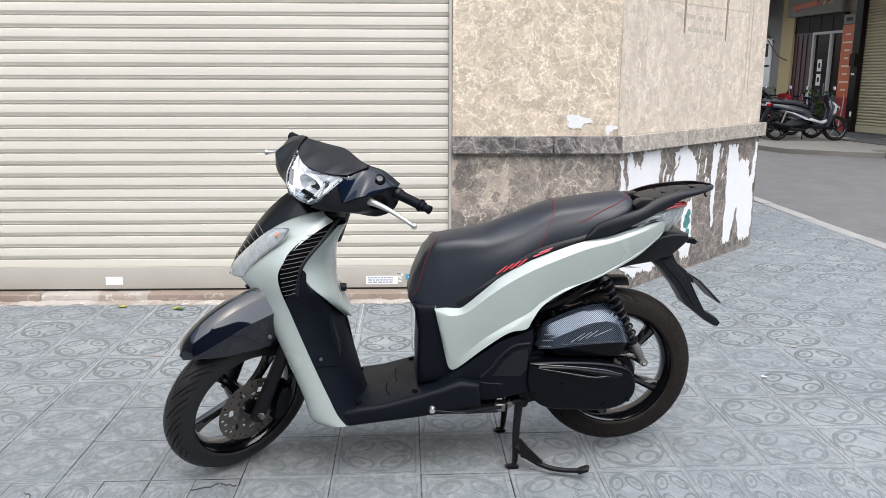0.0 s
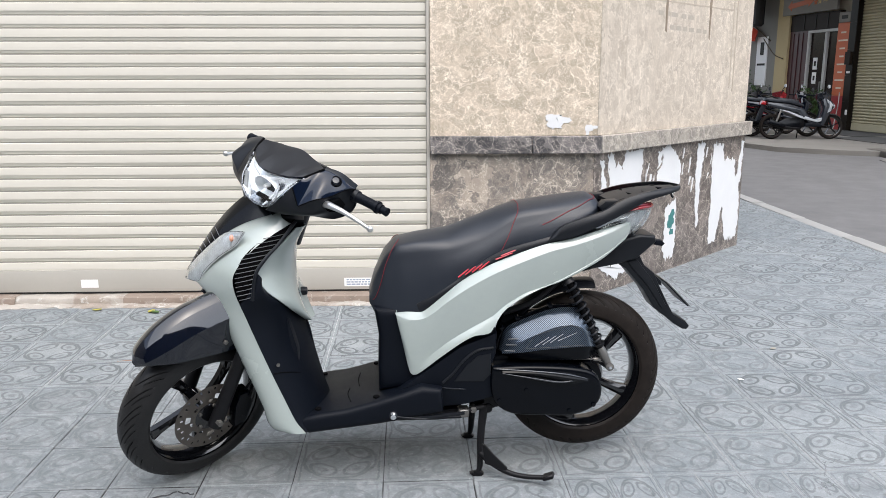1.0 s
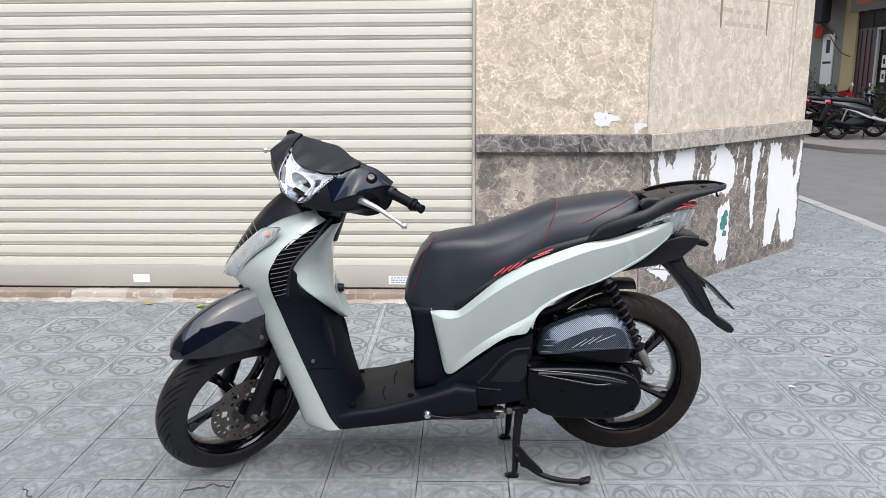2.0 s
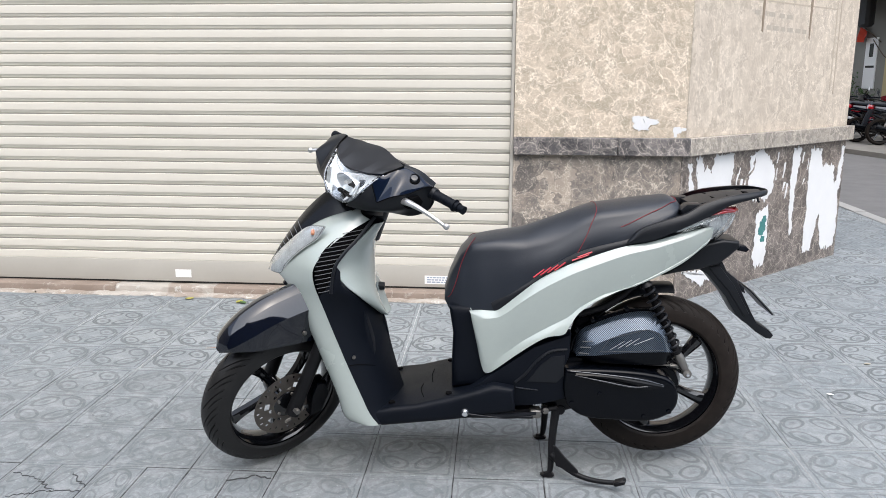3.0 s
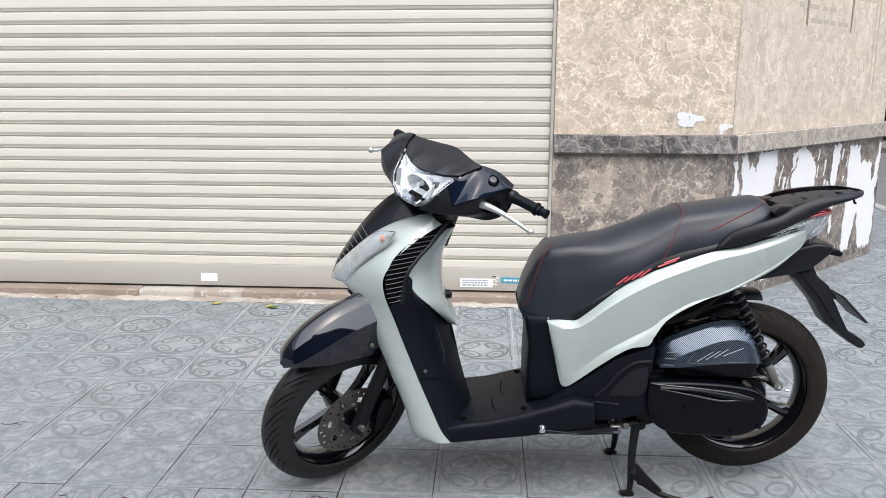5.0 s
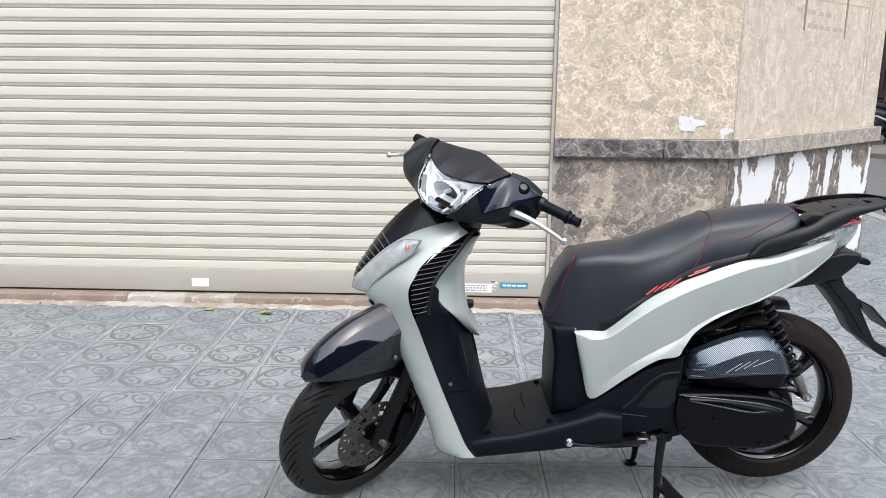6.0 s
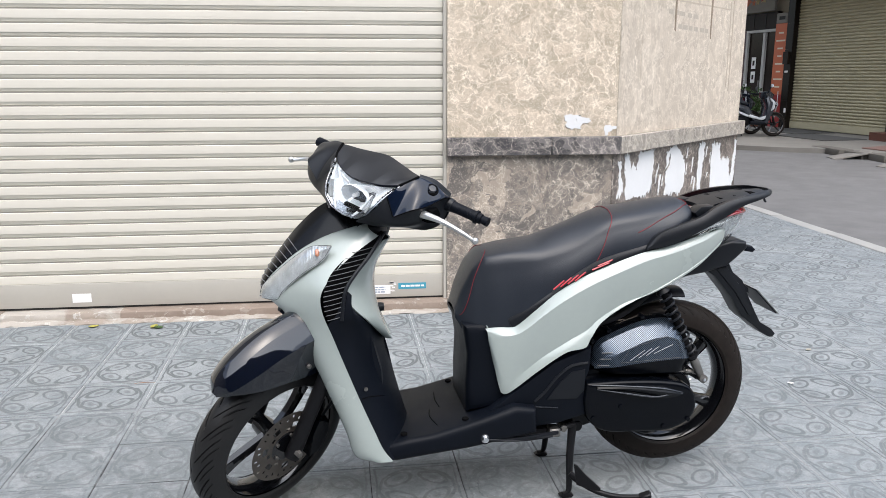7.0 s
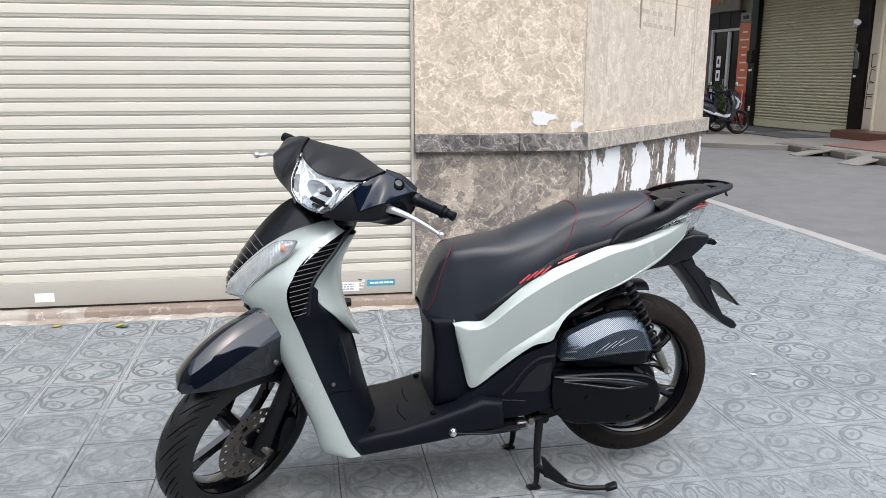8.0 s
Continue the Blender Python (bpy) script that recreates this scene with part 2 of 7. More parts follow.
    pit = ramp_fac(n, l, speck.outputs["Fac"], 0.62, 0.70)
    c = mixc(n, l, calc(n, l, "MULTIPLY", pit, 0.5), c, (0.06962, 0.075, 0.08034))
    l.new(c, b.inputs["Base Color"])
    b.inputs["Roughness"].default_value = 0.72
    h = calc(n, l, "SUBTRACT", calc(n, l, "ADD", calc(n, l, "MULTIPLY", fine.outputs["Fac"], 0.4), calc(n, l, "MULTIPLY", speck.outputs["Fac"], 0.25)), groove)
    bumped(n, l, b, h, 0.45, 0.0016)
    return m


def joint_bed(name):
    """Cement in the tile joints: pale where it still fills them, dark where it has washed out towards the street."""
    m, n, l, b = nodes_of(name)
    pos = world_pos(n)
    sep = n.new("ShaderNodeSeparateXYZ")
    l.new(pos, sep.inputs[0])
    a = noise_tex(n, l, 1.1, 4, 0.6, pos)
    f = noise_tex(n, l, 26, 4, 0.7, pos)
    washed = ramp_fac(n, l, calc(n, l, "ADD", sep.outputs["Y"], calc(n, l, "MULTIPLY", a.outputs["Fac"], 1.4)), 4.22, 4.5)
    right = ramp_fac(n, l, calc(n, l, "ADD", sep.outputs["X"], calc(n, l, "MULTIPLY", a.outputs["Fac"], 1.0)), 2.2, 1.4)
    washed = calc(n, l, "MULTIPLY", washed, calc(n, l, "ADD", calc(n, l, "MULTIPLY", right, 0.5), 0.5))
    washed = calc(n, l, "MAXIMUM", washed, calc(n, l, "MULTIPLY", ramp_fac(n, l, calc(n, l, "ADD", sep.outputs["X"], calc(n, l, "MULTIPLY", a.outputs["Fac"], 0.8)), 0.9, 1.3), 0.6))
    gap = ramp_fac(n, l, noise_tex(n, l, 5.0, 4, 0.7, pos, 0.4).outputs["Fac"], 0.40, 0.50)
    c = mixc(n, l, washed, mixc(n, l, gap, (0.12, 0.125, 0.13), (0.025, 0.025, 0.026)), (0.42, 0.43, 0.43))
    c = mixc(n, l, ramp_fac(n, l, f.outputs["Fac"], 0.50, 0.68), c, (0.13, 0.13, 0.13))
    l.new(c, b.inputs["Base Color"])
    b.inputs["Roughness"].default_value = 0.9
    bumped(n, l, b, f.outputs["Fac"], 0.5, 0.003)
    return m


def carbon(name):
    """Woven carbon-look film: a fine diagonal twill under clear coat."""
    m, n, l, b = nodes_of(name)
    mp = n.new("ShaderNodeMapping")
    mp.inputs["Rotation"].default_value = (0, radians(45), 0)
    l.new(coords(n), mp.inputs["Vector"])
    wv = n.new("ShaderNodeTexWave")
    wv.bands_direction = "X"
    wv.inputs["Scale"].default_value, wv.inputs["Distortion"].default_value = 62.0, 0.0
    l.new(mp.outputs["Vector"], wv.inputs["Vector"])
    c = ramp(n, l, wv.outputs["Fac"], [(0.35, (0.007, 0.010, 0.016)), (0.75, (0.10, 0.135, 0.185))])
    l.new(c, b.inputs["Base Color"])
    b.inputs["Roughness"].default_value, b.inputs["Metallic"].default_value = 0.30, 0.6
    b.inputs["Coat Weight"].default_value, b.inputs["Coat Roughness"].default_value = 0.8, 0.08
    bumped(n, l, b, wv.outputs["Fac"], 0.1, 0.0005)
    return m


def glass(name, col=(0.95, 0.97, 0.98), rough=0.03):
    m, n, l, b = nodes_of(name)
    b.inputs["Base Color"].default_value = (*col, 1)
    b.inputs["Transmission Weight"].default_value, b.inputs["Roughness"].default_value, b.inputs["IOR"].default_value = 1.0, rough, 1.42
    return m


def brushed(name, col, rough, metal=1.0, scale=60.0):
    m, n, l, b = nodes_of(name)
    pos = world_pos(n)
    a = noise_tex(n, l, scale, 5, 0.65, pos)
    l.new(mixc(n, l, a.outputs["Fac"], tuple(x * 0.75 for x in col), col), b.inputs["Base Color"])
    r = n.new("ShaderNodeMapRange")
    r.inputs["To Min"].default_value, r.inputs["To Max"].default_value = rough * 0.6, rough * 1.5
    l.new(a.outputs["Fac"], r.inputs["Value"])
    l.new(r.outputs["Result"], b.inputs["Roughness"])
    b.inputs["Metallic"].default_value = metal
    return m


def prismatic(name, col):
    """The ribbed mirror behind a clear lamp lens: fine upright flutes in silvered plastic."""
    m, n, l, b = nodes_of(name)
    wv = n.new("ShaderNodeTexWave")
    wv.bands_direction = "X"
    wv.inputs["Scale"].default_value, wv.inputs["Distortion"].default_value = 34.0, 0.6
    l.new(world_pos(n), wv.inputs["Vector"])
    big = noise_tex(n, l, 26, 3, 0.5, world_pos(n))
    l.new(mixc(n, l, big.outputs["Fac"], tuple(c * 0.35 for c in col), col), b.inputs["Base Color"])
    b.inputs["Metallic"].default_value, b.inputs["Roughness"].default_value = 0.55, 0.16
    bumped(n, l, b, wv.outputs["Fac"], 0.26, 0.002)
    return m


def mortar_mix(name, a, b_col, c_col):
    """Broken cement and stone along the foot of a wall: patches of three tones with a coarse relief."""
    m, n, l, b = nodes_of(name)
    pos = world_pos(n)
    p1 = noise_tex(n, l, 2.0, 6, 0.7, pos, 0.4)
    p2 = noise_tex(n, l, 14, 6, 0.75, pos, 0.8)
    f = noise_tex(n, l, 90, 4, 0.7, pos)
    c = mixc(n, l, ramp_fac(n, l, p1.outputs["Fac"], 0.47, 0.53), a, b_col)
    c = mixc(n, l, ramp_fac(n, l, p2.outputs["Fac"], 0.57, 0.63), c, c_col)
    c = mixc(n, l, calc(n, l, "MULTIPLY", f.outputs["Fac"], 0.35), c, (0.16, 0.14, 0.12))
    l.new(c, b.inputs["Base Color"])
    b.inputs["Roughness"].default_value = 0.8
    bumped(n, l, b, p2.outputs["Fac"], 0.6, 0.006)
    return m


M_tile, M_tile_rest = paving("cement_tile"), paving("cement_tile_rest", True)
M_joint = joint_bed("tile_joint")
M_road = plain("asphalt", (0.140, 0.137, 0.136), 0.9, vary=0.5, scale=3, grain=0.8, grain_scale=160)
M_kerb = plain("kerb_stone", (0.309, 0.305, 0.291), 0.8, vary=0.2, scale=4, grain=0.4)
M_slat = plain("cream_slat", (0.6511, 0.612, 0.5335), 0.42, vary=0.04, scale=3)
M_slat_line = plain("slat_line", (0.5964, 0.565, 0.485), 0.5, vary=0.1, scale=3)
M_slat_slit = plain("slat_slit", (0.26, 0.245, 0.22), 0.8, vary=0.3, scale=6)
M_bar = plain("taupe_bar", (0.4196, 0.395, 0.3492), 0.45, vary=0.06, scale=4)
M_rubber_seal = plain("rubber_seal", (0.02, 0.02, 0.02), 0.7)
M_marble = marble("beige_marble", (0.4519, 0.385, 0.2918), (0.5833, 0.48, 0.376), (0.9131, 0.8, 0.6629), 11, 0.032, 0.35, warp=1.25, cloud=0.5, breccia=0.35)
M_marble_faded = marble("faded_marble", (0.4768, 0.405, 0.3247), (0.6087, 0.53, 0.4396), (0.8928, 0.8, 0.6794), 9, 0.03, 0.5, 0.72, (0.4667, 0.4, 0.3247))
M_marble_dark = marble("brown_marble", (0.162, 0.146, 0.136), (0.350, 0.292, 0.238), (0.74, 0.65, 0.54), 5.0, 0.018, 0.4, warp=1.5, cloud=0.35, breccia=0.8)
M_marble_darker = marble("dark_marble", (0.08755, 0.072, 0.06402), (0.1957, 0.165, 0.1455), (0.515, 0.45, 0.388), 9, 0.025, 0.3, warp=0.5, cloud=0.2)
M_ledge = marble("ledge_marble", (0.06386, 0.062, 0.06596), (0.1751, 0.16, 0.1552), (0.618, 0.55, 0.485), 10, 0.025, 0.3, warp=0.6, cloud=0.2)
M_ledge_b = marble("ledge_marble_dusty", (0.185, 0.162, 0.143), (0.335, 0.298, 0.255), (0.62, 0.56, 0.475), 9, 0.035, 0.4, 0.28, (0.42, 0.385, 0.34))
M_peel = plain("peeled_white_paint", (0.6996, 0.7004, 0.7), 0.8, vary=0.06, scale=9, grain=0.3)
M_mortar = mortar_mix("threshold_mortar", (0.42, 0.385, 0.34), (0.31, 0.26, 0.215), (0.54, 0.52, 0.48))
M_brownstone = mortar_mix("brown_threshold", (0.255, 0.198, 0.158), (0.225, 0.172, 0.136), (0.36, 0.315, 0.27))
M_render = plain("rendered_wall", (0.52, 0.47, 0.38), 0.9, vary=0.12, scale=1.5, grain=0.4)
M_opposite = plain("dark_unseen_wall", (0.10, 0.095, 0.088), 0.85, vary=0.3, scale=0.7, grain=0.4)
M_house = plain("dim_unseen_wall", (0.20, 0.19, 0.175), 0.9, vary=0.3, scale=0.6)
M_stain_pale = plain("sign_frame_trace", (0.46, 0.395, 0.32), 0.7, vary=0.3, scale=30)
M_print_trace = plain("faded_print", (0.425, 0.375, 0.315), 0.7, vary=0.25, scale=40)
M_stain = plain("rust_stain", (0.26, 0.205, 0.15), 0.8, vary=0.4, scale=40)
M_paper = plain("white_paper", (0.8446, 0.83, 0.8148), 0.6, vary=0.03)
M_ink = plain("grey_blue_ink", (0.30, 0.34, 0.42), 0.6)
M_blue = plain("blue_sticker", (0.05, 0.30, 0.42), 0.45, vary=0.1, scale=30)

M_pearl = plain("pale_grey_green_paint", (0.3597, 0.405, 0.3831), 0.25, vary=0.03, scale=6, coat=0.8)
M_gloss = plain("gloss_black_paint", (0.0014, 0.0027, 0.0075), 0.07, vary=0.2, scale=8, coat=0.85, spec=0.3, coat_rough=0.02)
M_navy = plain("blue_black_paint", (0.0034, 0.0072, 0.0185), 0.10, vary=0.2, scale=8, coat=0.25, spec=0.3, coat_rough=0.03)
M_satin = plain("satin_black_plastic", (0.0040, 0.0052, 0.0080), 0.42, vary=0.15, scale=10, grain=0.1, dust=0.010, spec=0.36)
M_visor = plain("visor_plastic", (0.012, 0.013, 0.016), 0.34, vary=0.1, scale=10, grain=0.05, spec=0.4)
M_plastic = plain("textured_black_plastic", (0.0017, 0.0031, 0.0066), 0.50, vary=0.3, scale=9, grain=0.3, grain_scale=700, dust=0.001, spec=0.17)
M_rib = plain("grey_rib_edge", (0.075, 0.078, 0.082), 0.4, vary=0.2, scale=30)
# pale tone on black ribs: the glint of sky on their edges, as colour
M_rib_pale = plain("rib_edge_glint", (0.13, 0.135, 0.14), 0.4, vary=0.2, scale=30)
M_hole = plain("deep_black", (0.003, 0.003, 0.0035), 0.8, spec=0.05)
M_leather = plain("black_leatherette", (0.0105, 0.0140, 0.0215), 0.40, vary=0.15, scale=7, grain=0.3, grain_scale=520, dust=0.012, spec=0.5)
M_tyre = plain("tyre_rubber", (0.0135, 0.0132, 0.0135), 0.42, vary=0.6, scale=26, grain=0.35, grain_scale=180, dust=0.02, spec=0.30)
M_tyre_worn = plain("dusty_tyre_rubber", (0.0155, 0.0124, 0.0108), 0.52, vary=0.7, scale=22, grain=0.35, grain_scale=180, dust=0.012, spec=0.11)
M_rim = plain("black_alloy", (0.0035, 0.0038, 0.005), 0.13, vary=0.2, scale=12, coat=0.5, spec=0.5)
M_crack = plain("crack_dirt", (0.075, 0.077, 0.080), 0.95, vary=0.7, scale=90, spec=0.1)
M_steel = brushed("grey_steel", (0.26, 0.25, 0.235), 0.5)
M_disc = brushed("brake_disc_steel", (0.21, 0.19, 0.17), 0.42, 0.55)
M_alloy = brushed("silver_alloy", (0.70, 0.70, 0.69), 0.3, 0.85)
M_chrome = brushed("chrome", (0.85, 0.86, 0.88), 0.08, 1.0)
# shinier, paler black for thin bars that stand in for edge highlights
M_edge_glint = plain("edge_highlight", (0.030, 0.034, 0.042), 0.10, metal=0.35, coat=0.9, spec=0.8)
M_cast = plain("black_casting", (0.0014, 0.0020, 0.0036), 0.22, vary=0.25, scale=14, dust=0.001, coat=0.06, spec=0.15)
M_groove = plain("tyre_groove", (0.003, 0.003, 0.003), 0.9, spec=0.05)
M_iron = plain("painted_iron", (0.006, 0.006, 0.0072), 0.40, vary=0.4, scale=25, grain=0.3, dust=0.04, spec=0.2)
M_red = plain("red_thread", (0.17, 0.008, 0.016), 0.6)
M_redmark = plain("red_emblem", (0.42, 0.008, 0.02), 0.25, coat=0.6)
M_redlens = plain("red_lens", (0.30, 0.006, 0.012), 0.10, coat=1.0)
M_amber = plain("amber_bulb", (0.50, 0.20, 0.11), 0.25, coat=0.4)
M_lens, M_carbon = glass("clear_lens"), carbon("carbon_film")
M_inside = plain("lamp_reflector", (0.90, 0.92, 0.94), 0.18, metal=0.25, vary=0.05, scale=30)
M_signal = prismatic("signal_reflector", (0.78, 0.81, 0.82))
M_nose = plain("nose_plastic", (0.0025, 0.0028, 0.0036), 0.24, vary=0.2, scale=10, coat=0.12, dust=0.001, spec=0.2)
M_silvermark = brushed("silver_emblem", (0.34, 0.36, 0.39), 0.25)
M_print = plain("silver_print", (0.40, 0.42, 0.45), 0.35, vary=0.1, scale=60)
M_plate = plain("white_plate", (0.34, 0.35, 0.35), 0.5)

M_leaf = plain("leaf_green", (0.055, 0.11, 0.03), 0.55, vary=0.4, scale=9)
M_leaf_dry = plain("dry_leaf", (0.33, 0.30, 0.24), 0.8, vary=0.3, scale=40)
M_leaf_y = plain("leaf_yellow", (0.33, 0.30, 0.06), 0.6, vary=0.3, scale=40)
M_far_slat = plain("olive_shutter", (0.50, 0.452, 0.305), 0.5, vary=0.1, scale=1.2)
M_far_dark = plain("dark_granite", (0.014, 0.011, 0.009), 0.3, vary=0.4, scale=6, spec=0.15)
M_cream = plain("cream_wall", (0.74, 0.65, 0.50), 0.85, vary=0.12, scale=1.5)
M_yellow = plain("yellow_wall", (0.50, 0.40, 0.22), 0.85, vary=0.12, scale=1.5)
M_maroon = plain("maroon_panel", (0.055, 0.013, 0.014), 0.4, vary=0.2, scale=3)
M_orange = plain("orange_sign", (0.55, 0.13, 0.045), 0.5, vary=0.12, scale=4)
M_red_sign = plain("red_sign", (0.34, 0.035, 0.035), 0.5, vary=0.15, scale=4)
M_white_wall = plain("white_wall", (0.25, 0.24, 0.215), 0.8, vary=0.1, scale=1.5)
M_frame = plain("white_door_frame", (0.46, 0.45, 0.43), 0.4)
M_dark_glass = plain("dark_glass", (0.016, 0.010, 0.008), 0.07, vary=0.4, spec=0.13)
M_brown = plain("brown_band", (0.022, 0.015, 0.011), 0.5, vary=0.3, scale=3, spec=0.15)
M_kerbstone = plain("grimy_kerb_stone", (0.125, 0.115, 0.10), 0.9, vary=0.4, scale=5, grain=0.4)
M_concrete = plain("grey_concrete", (0.20, 0.188, 0.17), 0.9, vary=0.35, scale=1.6, grain=0.3)
M_redtile = plain("red_floor_tile", (0.21, 0.125, 0.105), 0.7, vary=0.2, scale=2)
M_granite_step = plain("red_granite", (0.13, 0.055, 0.04), 0.35, vary=0.3, scale=12)
M_matgrey = plain("dark_mat", (0.07, 0.07, 0.068), 0.9, vary=0.2, scale=3)
M_flag = plain("red_cloth", (0.55, 0.05, 0.02), 0.8)
M_twig = plain("red_brown_twig", (0.30, 0.17, 0.11), 0.8, vary=0.2, scale=60)
M_trunk = plain("bark", (0.10, 0.075, 0.05), 0.9, vary=0.3, scale=20)
M_bikeblue = plain("dark_bike_paint", (0.02, 0.024, 0.032), 0.25, coat=0.6)
M_bikered = plain("red_bike_paint", (0.25, 0.012, 0.02), 0.25, coat=0.6)
M_bikesilver = plain("silver_bike_paint", (0.416, 0.442, 0.468), 0.3, coat=0.5)
M_darkcloth = plain("dark_awning", (0.02, 0.02, 0.022), 0.7)


# ---- building blocks ----
def finish(ob, angle=38.0):
    me = ob.data
    me.shade_smooth()
    me.set_sharp_from_angle(angle=radians(angle))
    return ob


def mesh_of(name, bm, material, angle=38.0, recalc=True):
    if recalc:
        bmesh.ops.recalc_face_normals(bm, faces=bm.faces)
    me = bpy.data.meshes.new(name)
    bm.to_mesh(me)
    bm.free()
    for m in (material if isinstance(material, (list, tuple)) else [material]):
        me.materials.append(m)
    return me


def part(name, bm, material, parent, label="", angle=38.0):
    ob = new(name, mesh_of(name, bm, material))
    finish(ob, angle)
    ob.parent = parent
    return tagged(ob, label)


def thing(name, label, category, m=None, group="", kind=""):
    e = new(name)
    e.empty_display_size = 0.1
    if m is not None:
        e.matrix_world = m
    return tagged(e, label, category, group, kind)


def solid(name, bm, material, label, category="", m=None, group="", kind="", angle=38.0):
    ob = new(name, mesh_of(name, bm, material))
    finish(ob, angle)
    if m is not None:
        ob.matrix_world = m
    return tagged(ob, label, category, group, kind)


def box(x0, x1, y0, y1, z0, z1, bevel=0.0, seg=2, bm=None):
    own = bmesh.new()
    bmesh.ops.create_cube(own, size=1.0)
    for v in own.verts:
        v.co = Vector((x0 + (v.co.x + 0.5) * (x1 - x0), y0 + (v.co.y + 0.5) * (y1 - y0), z0 + (v.co.z + 0.5) * (z1 - z0)))
    if bevel:
        bmesh.ops.bevel(own, geom=own.edges[:], offset=bevel, segments=seg, profile=0.6, affect="EDGES")
    return own if bm is None else merge(bm, own)


def merge(bm, other):
    me = bpy.data.meshes.new("joined")
    other.to_mesh(me)
    other.free()
    bm.from_mesh(me)
    bpy.data.meshes.remove(me)
    return bm


def spline(pts, n):
    """n + 1 points along a smooth curve through pts."""
    p = [np.array(q, float) for q in pts]
    if len(p) == 2:
        return [Vector(p[0] + (p[1] - p[0]) * i / n) for i in range(n + 1)]
    knots = [0.0]
    for a, b in zip(p, p[1:]):
        knots.append(knots[-1] + max(1e-6, float(np.linalg.norm(b - a))) ** 0.75)
    out, total = [], knots[-1]
    for i in range(n + 1):
        t = total * i / n
        k = min(len(p) - 2, max(0, int(np.searchsorted(knots, t, "right")) - 1))
        s = (t - knots[k]) / (knots[k + 1] - knots[k])
        p1, p2 = p[k], p[k + 1]
        d = knots[k + 1] - knots[k]
        m1 = (p2 - p[k - 1]) / (knots[k + 1] - knots[k - 1]) * d if k > 0 else p2 - p1
        m2 = (p[k + 2] - p1) / (knots[k + 2] - knots[k]) * d if k + 2 < len(p) else p2 - p1
        out.append(Vector((2 * s**3 - 3 * s**2 + 1) * p1 + (s**3 - 2 * s**2 + s) * m1 + (3 * s**2 - 2 * s**3) * p2 + (s**3 - s**2) * m2))
    return out


def sheet(rows, thick=0.004, inward=(0, 1, 0)):
    """A shell of the given thickness over a grid of points."""
    bm = bmesh.new()
    off = Vector(inward).normalized() * thick
    top = [[bm.verts.new(p) for p in r] for r in rows]
    low = [[bm.verts.new(Vector(p) + off) for p in r] for r in rows]
    n, k = len(rows), len(rows[0])
    for i in range(n - 1):
        for j in range(k - 1):
            bm.faces.new((top[i][j], top[i][j + 1], top[i + 1][j + 1], top[i + 1][j]))
            bm.faces.new((low[i][j], low[i + 1][j], low[i + 1][j + 1], low[i][j + 1]))
    for i in range(n - 1):
        bm.faces.new((top[i][0], top[i + 1][0], low[i + 1][0], low[i][0]))
        bm.faces.new((top[i][-1], low[i][-1], low[i + 1][-1], top[i + 1][-1]))
    for j in range(k - 1):
        bm.faces.new((top[0][j], low[0][j], low[0][j + 1], top[0][j + 1]))
        bm.faces.new((top[-1][j], top[-1][j + 1], low[-1][j + 1], low[-1][j]))
    bmesh.ops.remove_doubles(bm, verts=bm.verts, dist=1e-5)
    return bm


def cornered(pts, e=0.16, only=None):
    """A curve's points with each inner one (or those in only) made a tight corner."""
    out = [Vector(pts[0])]
    for i in range(1, len(pts) - 1):
        p, a, b = Vector(pts[i]), Vector(pts[i - 1]), Vector(pts[i + 1])
        out += [p.lerp(a, e), p, p.lerp(b, e)] if only is None or i in only else [p]
    return out + [Vector(pts[-1])]


def band(a, b, n=24, m=8, bulge=(0, 0, 0), thick=0.004, inward=(0, 1, 0), mids=()):
    """A curved panel between two edge curves (and the curves between them), swollen by bulge across its width."""
    curves = [spline(c, n) for c in (a, *mids, b)]
    rows = []
    for i in range(n + 1):
        across = spline([c[i] for c in curves], m)
        rows.append([p + Vector(bulge) * (4 * (j / m) * (1 - j / m)) for j, p in enumerate(across)])
    return sheet(rows, thick, inward)


def flip(bm):
    """The other side's twin of a part: mirrored across the middle plane."""
    for v in bm.verts:
        v.co.y = -v.co.y
    bmesh.ops.reverse_faces(bm, faces=bm.faces)
    return bm


def prism(profile, y0, y1, bevel=0.006, seg=2, smooth=0):
    """A plate cut to a side profile of (x, z), from y0 to y1, with rounded edges."""
    pts = [tuple(p) for p in profile]
    if smooth:
        pts = [tuple(p) for p in spline([*pts, pts[0]], smooth)[:-1]]
    bm = bmesh.new()
    a = [bm.verts.new((x, y0, z)) for x, z in pts]
    b = [bm.verts.new((x, y1, z)) for x, z in pts]
    bm.faces.new(a)
    bm.faces.new(list(reversed(b)))
    k = len(pts)
    for i in range(k):
        bm.faces.new((a[i], b[i], b[(i + 1) % k], a[(i + 1) % k]))
    bmesh.ops.recalc_face_normals(bm, faces=bm.faces)
    if bevel:
        rim = [e for e in bm.edges if abs(e.verts[0].co.y - e.verts[1].co.y) < 1e-6]
        bmesh.ops.bevel(bm, geom=rim, offset=bevel, segments=seg, profile=0.6, affect="EDGES", clamp_overlap=True)
    return bm


